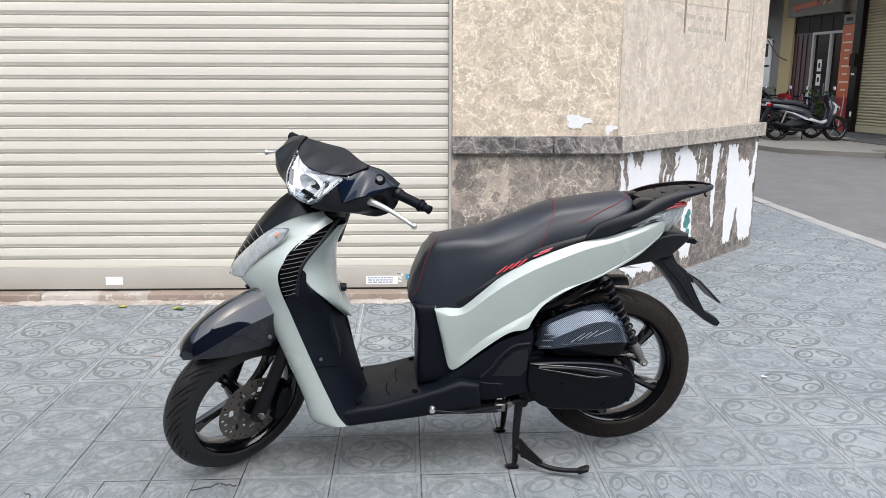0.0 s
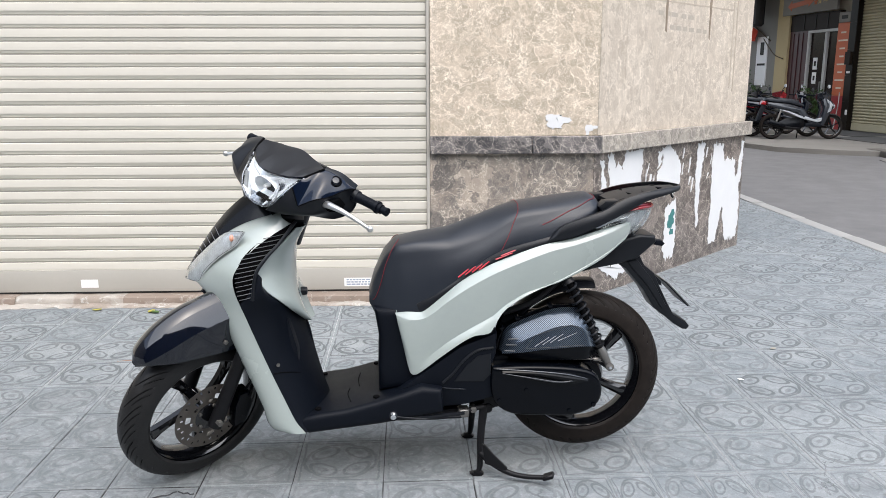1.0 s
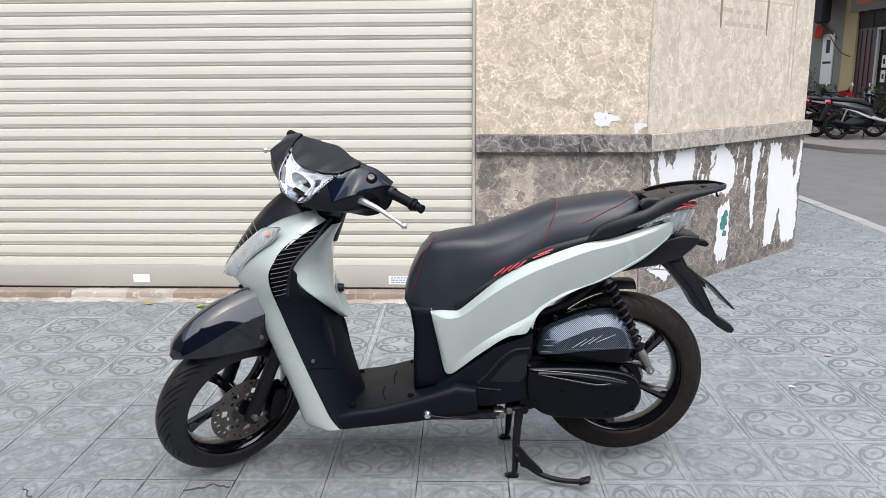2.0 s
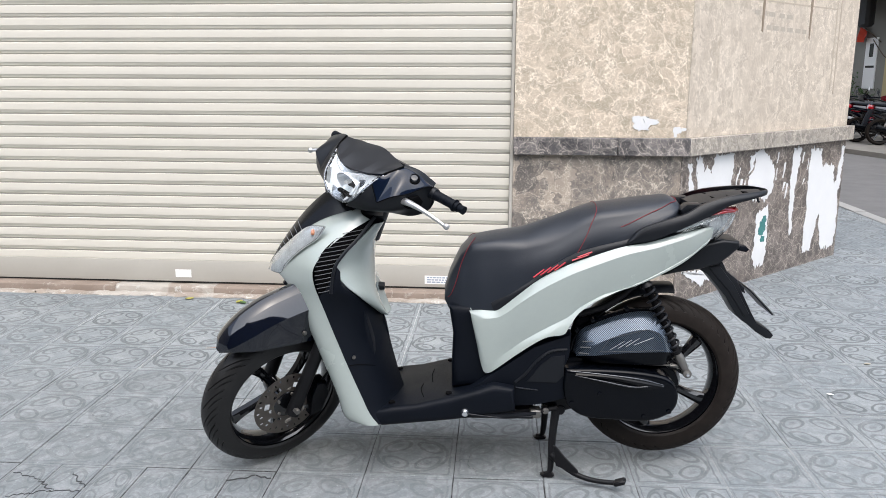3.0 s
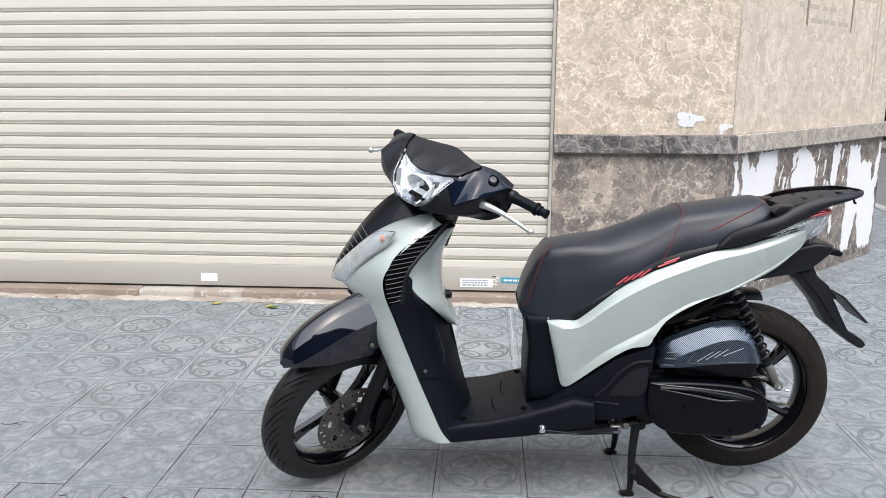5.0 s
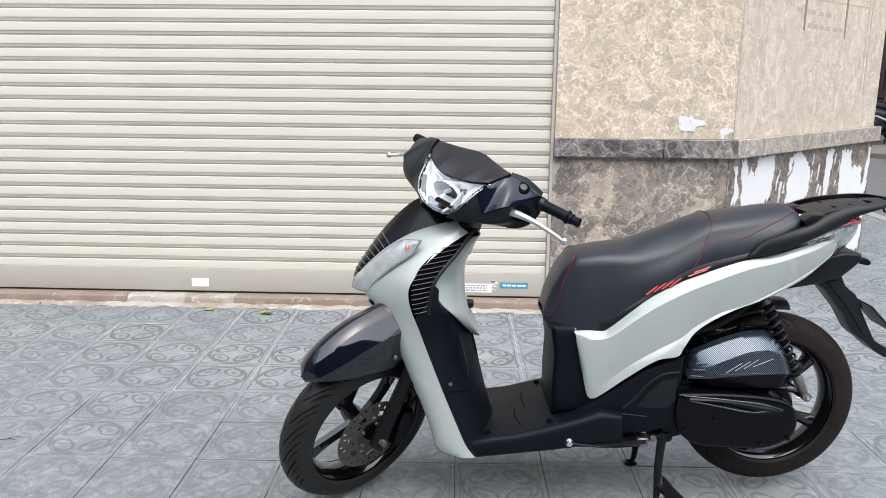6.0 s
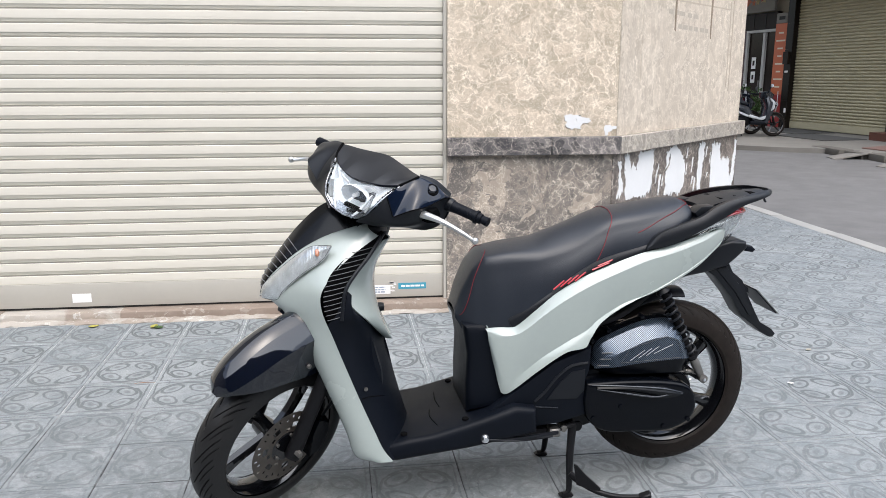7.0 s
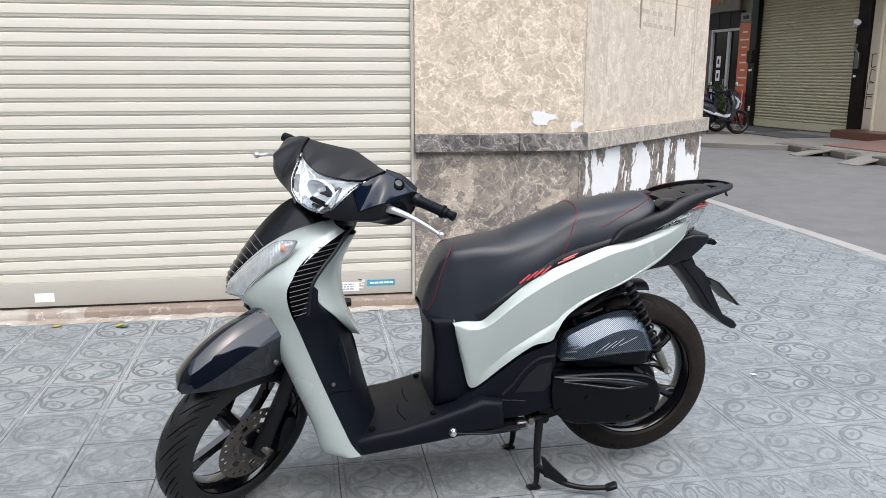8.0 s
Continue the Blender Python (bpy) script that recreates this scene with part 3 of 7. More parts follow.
def tube(pts, r, seg=10, n=0, bm=None, squash=1.0):
    """A round bar along a path; r may be one radius or one a point."""
    path = spline(pts, n) if n else [Vector(p) for p in pts]
    k = len(path)
    rad = [r] * k if isinstance(r, (int, float)) else list(np.interp(np.linspace(0, 1, k), np.linspace(0, 1, len(r)), r))
    bm = bm or bmesh.new()
    up = None
    rings = []
    for i, p in enumerate(path):
        d = (path[min(i + 1, k - 1)] - path[max(i - 1, 0)]).normalized()
        if up is None:
            up = d.orthogonal().normalized()
        up = (up - d * up.dot(d)).normalized()
        side = d.cross(up)
        rings.append([bm.verts.new(p + (up * math.cos(2 * math.pi * j / seg) + side * math.sin(2 * math.pi * j / seg) * squash) * rad[i]) for j in range(seg)])
    for q, s in zip(rings, rings[1:]):
        for j in range(seg):
            bm.faces.new((q[j], q[(j + 1) % seg], s[(j + 1) % seg], s[j]))
    bm.faces.new(list(reversed(rings[0])))
    bm.faces.new(rings[-1])
    return bm


def lathe(profile, n=48, closed=False, bm=None):
    """A body turned about the y axis from a profile of (radius, y)."""
    bm = bm or bmesh.new()
    rings = [[bm.verts.new((r * math.cos(2 * math.pi * i / n), y, r * math.sin(2 * math.pi * i / n))) for i in range(n)] for r, y in profile]
    if closed:
        rings.append(rings[0])
    for a, b in zip(rings, rings[1:]):
        for i in range(n):
            bm.faces.new((a[i], a[(i + 1) % n], b[(i + 1) % n], b[i]))
    if not closed:
        bm.faces.new(rings[0])
        bm.faces.new(list(reversed(rings[-1])))
    return bm


def moved(bm, m):
    bm.transform(m)
    return bm


# ---- the setting: street, pavement, corner building ----
ground = solid("ground", box(-250, 250, -250, 250, -0.5, -0.12), M_road, "grey asphalt of the street", kind="structure")
pavement = solid("pavement", box(-9, 4.0, -2.0, 45, -0.11, -0.0025), M_joint, "cement bed under the pavement tiles", kind="structure")

# corner building: shutter front along x, a chamfered corner, a side wall along y
CH = Vector((0.7097, 0.7045, 0))
CN = Vector((0.7045, -0.7097, 0))
LEDGE_A, LEDGE_LEN = Vector((1.319, 5.058, 0)), 2.31
FRONT = 5.09


def chamfer(s, z, out=0.0):
    """A place on the chamfered face: s metres along it, z up, out metres in front of it."""
    p = LEDGE_A - CN * 0.04 + CH * s + CN * out
    return Vector((p.x, p.y, z))


def slab(a, b, z0, z1, depth, bevel=0.002):
    """An upright slab whose face runs from a to b in plan, depth metres thick behind it."""
    a, b = Vector((a[0], a[1], 0)), Vector((b[0], b[1], 0))
    d = (b - a).normalized()
    m = Matrix((( d.x, -d.y, 0, a.x), (d.y, d.x, 0, a.y), (0, 0, 1, 0), (0, 0, 0, 1)))
    return moved(box(0, (b - a).length, 0, depth, z0, z1, bevel, 1), m)


corner_a = chamfer(0.0, 0)
corner_a = Vector((corner_a.x + 0.0, FRONT, 0))
wall_front = thing("wall_front", "marble-clad pier beside the roller shutter", "wall", kind="structure")
part("upper_cladding", slab((0.228, FRONT), (corner_a.x, FRONT), 1.066, 4.4, 0.16), M_marble, wall_front, "beige veined marble slab")
part("lower_cladding", slab((0.228, FRONT + 0.012), (corner_a.x, FRONT + 0.012), -0.01, 0.956, 0.15), M_marble_dark, wall_front, "brown veined marble slab")
wall_chamfer = thing("wall_chamfer", "weathered marble-clad chamfered corner with peeled paint", "wall", kind="structure")
part("upper_cladding", slab(chamfer(0.0, 0), chamfer(2.25, 0), 1.066, 4.4, 0.16), M_marble_faded, wall_chamfer, "faded beige marble")
part("lower_cladding", slab(chamfer(0.0, 0, -0.012), chamfer(2.30, 0, -0.012), -0.01, 0.956, 0.15), M_marble_darker, wall_chamfer, "dark marble, partly stripped")
# the dressed ledge, in three stones
for name, a, b, mt in (("ledge_stone", (0.228, 5.058), (0.874, 5.058), M_ledge), ("ledge_stone", (0.876, 5.056), (1.318, 5.056), M_ledge)):
    part(name, slab(a, b, 0.956, 1.066, 0.2, 0.004), mt, wall_front)
la, lb = LEDGE_A, LEDGE_A + CH * LEDGE_LEN
part("ledge_stone", slab(la, lb, 0.956, 1.066, 0.2, 0.004), M_ledge_b, wall_chamfer)
# building mass behind the cladding; its unseen upper part is tall and dim to darken reflections
core = bmesh.new()
outline = [(-9, 5.30), (0.232, 5.30), (0.232, FRONT + 0.10), (1.27, FRONT + 0.10), (2.80, 6.72), (2.80, 30), (-9, 30)]
lo = [core.verts.new((x, y, -0.1)) for x, y in outline]
hi = [core.verts.new((x, y, 9.5)) for x, y in outline]
core.faces.new(lo)
core.faces.new(hi)
for i in range(len(lo)):
    j = (i + 1) % len(lo)
    core.faces.new((lo[i], lo[j], hi[j], hi[i]))
solid("wall_core", core, M_house, "plain rendered body of the corner building", kind="structure")
# unseen wall added over the shutter, kept dim so gloss parts reflect dark
solid("wall_lintel", box(-9, 0.226, 5.06, 5.30, 3.05, 9.5), M_house, "unseen plain wall added above the roller shutter", kind="structure")
solid("wall_west", box(-9, -4.75, 5.06, 5.30, -0.05, 3.05), M_render, "plain wall beside the roller shutter", kind="structure")

stain = part("rain_stain", prism([(0.795, 1.74), (0.812, 1.73), (0.818, 1.97), (0.79, 1.97)], -0.0046, 0.0, 0.0), M_stain, wall_chamfer, "dark run of rust")
moved_stain = part("rain_stain", prism([(1.462, 1.72), (1.472, 1.70), (1.487, 2.02), (1.452, 2.02)], -0.0046, 0.0, 0.0), M_stain, wall_chamfer, "dark run of rust")
# traces of a sign board that hung on the chamfer
sign_trace = thing("sign_trace", "faded outline of a removed sign board on the wall", "sign")
SA, SB, SZ = 0.30, 1.90, 1.345
part("backing", moved(box(SA, SB, -0.0012, 0.0, SZ, 3.4), Matrix.Translation((0, 0, 0))), M_marble_faded, sign_trace)
for s0, s1, z0, z1 in ((SB - 0.03, SB - 0.012, SZ, 3.4), (SB + 0.035, SB + 0.05, SZ - 0.03, 3.4), (SA, SB - 0.03, 1.93, 1.94)):
    part("frame_strip", box(s0, s1, -0.0026, 0.0, z0, z1), M_stain_pale, sign_trace)
for k, (s0, z0, w) in enumerate(((0.69, 1.84, 0.07), (0.79, 1.838, 0.06), (0.88, 1.836, 0.08), (1.02, 1.832, 0.07), (1.12, 1.83, 0.08), (0.86, 1.75, 0.06), (0.95, 1.748, 0.07), (1.05, 1.746, 0.06), (1.14, 1.744, 0.08), (1.26, 1.742, 0.07), (1.36, 1.74, 0.06))):
    part("print_bar", box(s0, s0 + w, -0.0020, 0.0, z0, z0 + 0.030), M_print_trace, sign_trace)
sm = Matrix(((CH.x, -CH.y, 0, 0), (CH.y, CH.x, 0, 0), (0, 0, 1, 0), (0, 0, 0, 1)))
o = chamfer(0, 0)
sm.translation = (o.x, o.y, 0)
sign_trace.matrix_world = sm
stain.matrix_basis = sm
moved_stain.matrix_basis = sm


def ragged(cx, cz, wx, wz, rng, n=46, rough=0.16, taper=0.0):
    """The outline of a flake of paint: an uneven, mostly upright patch."""
    pts = []
    for i in range(n):
        a = 2 * math.pi * i / n
        ca, sa = math.cos(a), math.sin(a)
        x = math.copysign(abs(ca) ** 0.45, ca)
        z = math.copysign(abs(sa) ** 0.45, sa)
        k = 1 + rough * (rng.random() - 0.5) * 2
        kz = 1 + rough * 0.7 * (rng.random() - 0.5) * 2
        pts.append((cx + wx * 0.5 * x * k * (1 - taper * (0.5 - z * 0.5)), cz + wz * 0.5 * z * kz))
    return pts


flakes = [0]


def flake(pts, frame_m, thick, parent, material, name="paint_flake"):
    flakes[0] += 1
    bm = prism(pts, -thick - 0.0003 * (flakes[0] % 9), 0.004, 0.0)
    return part(name, moved(bm, frame_m), material, parent)


rng = random.Random(11)
low_m = Matrix.Translation(CN * -0.012) @ sm


def torn(corners, seed, step=0.012, amp=0.005, fringe=0.028):
    """A flake's outline: its corners joined by torn edges, with upright fringes above and below."""
    r = random.Random(seed)
    pts = []
    for (xa, za), (xb, zb) in zip(corners, corners[1:] + corners[:1]):
        d = math.hypot(xb - xa, zb - za)
        k = max(2, int(d / step))
        level = abs(xb - xa) > abs(zb - za)
        for i in range(k):
            t = i / k
            pull = r.uniform(-1, 1)
            if level and i:
                dz, dx = (pull * amp if r.random() < 0.6 else -pull * fringe), r.uniform(-0.2, 0.2) * step
            else:
                dz, dx = 0.0, pull * amp + amp * 1.5 * math.sin(t * 9 + seed)
            pts.append((xa + (xb - xa) * t + dx, min(0.95, za + (zb - za) * t + dz)))
    return pts


for k, corners in enumerate((
        [(0.148, 0.937), (0.220, 0.936), (0.253, 0.831), (0.285, 0.882), (0.337, 0.817), (0.369, 0.930), (0.602, 0.942), (0.603, 0.803), (0.578, 0.640), (0.187, 0.640), (0.173, 0.838)],
        [(0.060, 0.906), (0.110, 0.895), (0.110, 0.824), (0.158, 0.696), (0.065, 0.660), (0.091, 0.800)],
        [(0.877, 0.936), (0.980, 0.946), (1.109, 0.867), (1.162, 0.821), (1.177, 0.661), (1.100, 0.580), (0.818, 0.600), (0.823, 0.764), (0.893, 0.820)],
        [(0.821, 0.907), (0.872, 0.912), (0.867, 0.822), (0.821, 0.785)],
        [(1.430, 0.933), (1.551, 0.926), (1.540, 0.816), (1.515, 0.728), (1.498, 0.528), (1.509, 0.286), (1.469, 0.282), (1.426, 0.603), (1.426, 0.780)],
        [(1.708, 0.912), (1.881, 0.902), (1.905, 0.780), (2.124, 0.750), (2.137, 0.630), (2.223, 0.613), (2.260, 0.374), (2.265, 0.199), (2.238, 0.090), (2.030, 0.086), (1.980, 0.213), (1.933, 0.402), (1.878, 0.227), (1.838, 0.100), (1.720, 0.094), (1.710, 0.202), (1.721, 0.435), (1.700, 0.668)],
        [(2.243, 0.909), (2.281, 0.897), (2.265, 0.716), (2.262, 0.561), (2.183, 0.519), (2.196, 0.674)],
        [(0.063, 0.190), (0.187, 0.185), (0.495, 0.175), (0.608, 0.100), (0.544, 0.080), (0.384, 0.100), (0.287, 0.076), (0.153, 0.150)],
        [(0.968, 0.469), (1.130, 0.545), (1.137, 0.370), (1.148, 0.237), (1.129, 0.106), (1.089, 0.080), (0.994, 0.100), (0.955, 0.178), (0.976, 0.348)])):
    flake(torn(corners, 40 + k), low_m, 0.002, wall_chamfer, M_peel)
for k in range(14):
    s0, z0, h0 = rng.choice((0.65, 0.70, 0.76, 1.21, 1.32, 1.58, 1.64, 0.13, 1.38)) + rng.uniform(-0.03, 0.03), rng.uniform(0.55, 0.86), rng.uniform(0.04, 0.12)
    flake(torn([(s0, z0), (s0 + rng.uniform(0.006, 0.016), z0 + 0.004), (s0 + rng.uniform(0.02, 0.045), z0 + h0), (s0 + 0.014, z0 + h0)], 70 + k, 0.01, 0.002, 0.006), low_m, 0.0022, wall_chamfer, M_peel, "paint_scrape")
fm = Matrix.Translation((0, FRONT, 0))
for cx, cz, wx, wz in ((1.02, 1.155, 0.10, 0.085), (1.07, 1.165, 0.09, 0.035), (0.985, 1.18, 0.06, 0.04), (1.235, 1.115, 0.05, 0.04), (1.275, 1.12, 0.03, 0.02), (1.225, 1.085, 0.02, 0.03)):
    flake(ragged(cx, cz, wx, wz, rng, n=44, rough=0.22), fm, 0.002, wall_front, M_peel)
# torn remains of a small poster on the chamfer
poster = thing("torn_poster", "torn scraps of a small teal and white poster", "poster")
M_teal = plain("teal_print", (0.05, 0.20, 0.19), 0.6, vary=0.4, scale=50)
for k in range(7):
    part("scrap", moved(prism(ragged(1.06 + 0.05 * (rng.random() - 0.5), 0.37 + 0.17 * (rng.random() - 0.5), 0.05, 0.05, rng, 18, 0.4), -0.003 - 0.0004 * k, 0.0, 0.0), low_m), M_teal, poster)

# ---- roller shutter ----
shutter = thing("roller_shutter", "closed cream metal roller shutter with narrow ribbed slats", "shutter")
X0, X1, SH_Y, PITCH = -4.75, 0.205, 5.120, 0.0768
prof = [(0.0, 0.0012, 0), (0.0020, 0.0, 0), (0.018, -0.0006, 0), (0.036, -0.0006, 0), (0.0478, 0.0, 0), (0.0498, 0.0022, 0), (0.0504, 0.0115, 1), (0.0530, 0.0115, 1), (0.0598, 0.0070, 1), (0.0604, 0.0058, 1), (0.0612, 0.0076, 1), (0.0738, 0.0034, 1), (0.0752, 0.0030, 1), (0.0758, 0.0014, 1), (0.0768, 0.0012, 1)]
bm = bmesh.new()
left, right = [], []
for z, y, _ in prof:
    left.append(bm.verts.new((X0, y, z)))
    right.append(bm.verts.new((X1, y, z)))
for i in range(len(prof) - 1):
    f = bm.faces.new((left[i], right[i], right[i + 1], left[i + 1]))
    # the narrow slit faces take a third, darker tone
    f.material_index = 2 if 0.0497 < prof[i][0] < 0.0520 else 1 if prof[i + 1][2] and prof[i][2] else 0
slat_mesh = mesh_of("slat", bm, [M_slat, M_slat_line, M_slat_slit], recalc=False)
rr = random.Random(3)
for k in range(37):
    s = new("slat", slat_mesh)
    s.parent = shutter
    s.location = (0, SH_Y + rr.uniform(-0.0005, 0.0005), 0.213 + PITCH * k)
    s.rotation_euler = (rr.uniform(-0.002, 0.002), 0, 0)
part("bottom_bar", box(X0, X1, 5.112, 5.15, 0.066, 0.212, 0.003), M_bar, shutter, "taupe bottom bar with sticker marks")
part("rubber_seal", box(X0, X1, 5.118, 5.145, 0.055, 0.065, 0.003, 1), M_rubber_seal, shutter)
part("guide_rail", box(0.206, 0.227, 5.098, 5.17, 0.05, 3.05, 0.002, 1), M_bar, shutter)


def bars(parent, x0, x1, y, z0, z1, rows, material, seed, gap=0.4):
    """Lines of print that cannot be read, as plain bars."""
    r = random.Random(seed)
    h = (z1 - z0) / rows
    for k in range(rows):
        x, zc = x0, z1 - h * (k + 0.5)
        while x < x1 - 0.004:
            w = min(r.uniform(0.012, 0.03), x1 - x)
            part("print_bar", box(x, x + w, y - 0.0006, y, zc - h * 0.28, zc + h * 0.28), material, parent)
            x += w + 0.005


white_label = thing("paper_label", "blank white paper label stuck on the shutter bar", "sticker")
part("sheet", box(-2.046, -1.936, 5.1105, 5.1118, 0.094, 0.148), M_paper, white_label)
phone_label = thing("paper_label", "white printed advertising sticker on the shutter bar", "sticker")
part("sheet", box(-0.34, -0.128, 5.1105, 5.1118, 0.088, 0.145), M_paper, phone_label)
bars(phone_label, -0.325, -0.16, 5.1105, 0.094, 0.14, 3, M_ink, 4)
blue_label = thing("blue_label", "narrow blue printed sticker on the shutter bar", "sticker")
part("sheet", box(-0.078, 0.098, 5.1105, 5.1118, 0.117, 0.156), M_blue, blue_label)
bars(blue_label, -0.06, 0.085, 5.1105, 0.126, 0.147, 1, M_paper, 5)
scrap = thing("label_scrap", "scratched remains of a torn white sticker", "sticker")
for k in range(9):
    part("shred", moved(prism(ragged(-0.13 + 0.05 * rng.random(), 0.10 + 0.065 * rng.random(), 0.02, 0.008, rng, 12, 0.4), -0.001, 0.0, 0.0), Matrix.Translation((0, 5.1118, 0))), M_paper, scrap)

# threshold below the shutter: brown stone strip with broken mortar
threshold = thing("threshold", "brown stone threshold with broken mortar", "threshold", kind="structure")


def lump(x0, x1, y0, y1, z1, seed, amp=0.008, nx=90, ny=8):
    """An uneven course of mortar: a rough top and face."""
    prof_y = [(y0 + 0.0, -0.01), (y0, z1 * 0.45), (y0 + 0.006, z1 * 0.85), (y0 + 0.02, z1), (y0 + 0.05, z1), (y1, z1)]
    rows = []
    for i in range(nx + 1):
        x = x0 + (x1 - x0) * i / nx
        row = []
        for k, (y, z) in enumerate(prof_y):
            w = noise.noise((x * 9, k * 1.7, seed)) * amp + noise.noise((x * 31, k * 2.3, seed + 5)) * amp * 0.5
            row.append(Vector((x, y + (w if k < 4 else 0), z + (w * 0.5 if 0 < k else 0))))
        rows.append(row)
    return sheet(rows, 0.01, (0, 1, -0.2))


part("mortar", lump(-6, 0.226, 5.034, 5.16, 0.050, 1.0, 0.010, 420), M_mortar, threshold, "broken pale mortar")
for a, b, s in ((-5.2, -2.44, 2.0), (-1.752, -0.62, 3.0), (-0.60, 0.225, 4.0)):
    part("threshold_stone", lump(a, b, 5.022, 5.13, 0.053, s, 0.0035, 140), M_brownstone, threshold, "chipped brown stone strip")
part("cement_fillet", lump(-6, 0.226, 4.955, 5.10, 0.010, 9.0, 0.022, 420), M_mortar, threshold, "smeared pale cement along the tiles")

# kerb along the side street
kerb = thing("kerb", "pale concrete kerb stones along the pavement edge", "kerb", kind="structure")
kb = None
y = -2.0
while y < 44:
    nxt = y + 1.0
    ob = part("kerb_stone", box(4.0, 4.15, y + 0.004, nxt - 0.004, -0.14, 0.002 + rr.uniform(-0.004, 0.004), 0.012, 2), M_kerb, kerb) if kb is None else None
    if kb is None:
        kb = ob
        base_y = y
    else:
        c2 = new("kerb_stone", kb.data)
        c2.parent = kerb
        c2.location = (rr.uniform(-0.006, 0.006), y - base_y, rr.uniform(-0.004, 0.004))
    y = nxt

front_kerb = None
x = -9.0
while x < 4.0:
    if front_kerb is None:
        front_kerb = part("kerb_stone", box(x + 0.004, x + 0.996, -2.15, -2.0, -0.14, 0.002, 0.012, 2), M_kerb, kerb)
        base_x = x
    else:
        c2 = new("kerb_stone", front_kerb.data)
        c2.parent = kerb
        c2.location = (x - base_x, rr.uniform(-0.005, 0.005), rr.uniform(-0.004, 0.004))
    x += 1.0

# plain unseen walls added behind the camera: they close the place, block low sky, darken reflections
solid("wall_opposite", box(-40, 40, -10, -9, -0.2, 8.0), M_opposite, "unseen plain wall added across the street", kind="structure")
solid("wall_far_west", box(-11, -10, -9, 5.3, -0.2, 6.0), M_house, "unseen plain wall added down the street", kind="structure")

# small litter
def leaf(name, x, y, size, turn, mat, label, curl=0.3):
    rows = []
    for i in range(9):
        t = i / 8
        w = size * 0.33 * math.sin(math.pi * min(1, t * 0.94 + 0.03)) ** 0.8
        rows.append([Vector((size * (t - 0.5), w * (j / 4 - 0.5) * 2, 0.004 + curl * size * 0.5 * ((j / 4 - 0.5) ** 2 * 2 + (t - 0.5) ** 2))) for j in range(5)])
    bm = sheet(rows, 0.0008, (0, 0, -1))
    return solid(name, bm, mat, label, "leaf", pose(x, y, 0.001, 0, 0, turn))


leaf("fallen_leaf", -1.87, 4.90, 0.055, 20, M_leaf_y, "dry yellow-brown leaf on the pavement")
leaf("fallen_leaf", -1.52, 4.86, 0.060, 70, M_leaf_y, "yellow-green leaf lying on the pavement")
leaf("fallen_leaf", -1.49, 4.84, 0.06, -30, M_leaf, "small green leaf lying on the pavement")
leaf("paper_scrap", 1.70, 3.62, 0.03, -30, M_paper, "tiny white paper scrap on the pavement", 0.1)
leaf("paper_scrap", 1.24, 3.72, 0.025, 10, M_paper, "tiny white paper scrap on the pavement", 0.1)
solid("twig", moved(tube([(-0.045, 0, 0.003), (0.0, 0.004, 0.004), (0.05, -0.002, 0.003)], [0.0012, 0.002, 0.001], 6, 8), pose(-1.36, 3.98, 0, 0, 0, 5)), M_twig, "thin dry reddish twig on the pavement", "twig")
leaf("fallen_leaf", 2.05, 4.05, 0.035, 15, M_leaf_dry, "dry pale leaf flat on the pavement", 0.1)

# ---- the motor scooter on its centre stand ----
scooter = thing("motor_scooter", "pale grey and black motor scooter on its centre stand, bars turned", "scooter", pose(0.353, 2.896, 0, 0, 0, 2.8))


def both(name, make, material, label="", angle=38.0):
    """The same part on both sides of the scooter."""
    part(name, make(), material, scooter, label, angle)
    part(name, flip(make()), material, scooter, label, angle)


def creased(curves, n=30, sub=4, bulge=0.0, thick=0.004, inward=(0, 0, -1)):
    """A folded shell: straight across between neighbouring curves, so that each one is a crease."""
    lines = [spline(c, n) for c in curves]
    rows = []
    for i in range(n + 1):
        row = [lines[0][i]]
        for a, b in zip(lines, lines[1:]):
            for k in range(1, sub + 1):
                t = k / sub
                row.append(a[i].lerp(b[i], t) + (Vector(bulge) if isinstance(bulge, tuple) else Vector((0, 0, bulge))) * (4 * t * (1 - t)))
        rows.append(row)
    return sheet(rows, thick, inward)


# leg shield: grey front cover, black nose, lamps and louvred vents
EDGE_A = [(-0.667, -0.130, 0.984), (-0.697, -0.120, 0.978), (-0.798, -0.100, 0.944), (-0.880, -0.085, 0.898), (-0.943, -0.070, 0.845), (-0.992, -0.055, 0.791), (-1.001, -0.060, 0.757), (-0.966, -0.100, 0.734), (-0.926, -0.140, 0.699), (-0.886, -0.170, 0.635), (-0.845, -0.190, 0.549), (-0.811, -0.200, 0.469), (-0.776, -0.205, 0.382), (-0.750, -0.208, 0.311), (-0.737, -0.207, 0.259), (-0.716, -0.205, 0.229), (-0.669, -0.205, 0.216)]
EDGE_B = [(-0.636, -0.155, 0.950), (-0.704, -0.195, 0.912), (-0.769, -0.225, 0.863), (-0.811, -0.242, 0.811), (-0.822, -0.247, 0.778), (-0.815, -0.249, 0.729), (-0.789, -0.248, 0.660), (-0.752, -0.243, 0.557), (-0.705, -0.236, 0.431), (-0.667, -0.230, 0.335), (-0.637, -0.226, 0.263), (-0.607, -0.220, 0.219)]
both("front_cover", lambda: band(EDGE_A, EDGE_B, 56, 12, (-0.012, -0.016, 0.004), 0.005), M_pearl, "pale grey-green glossy leg shield panel")
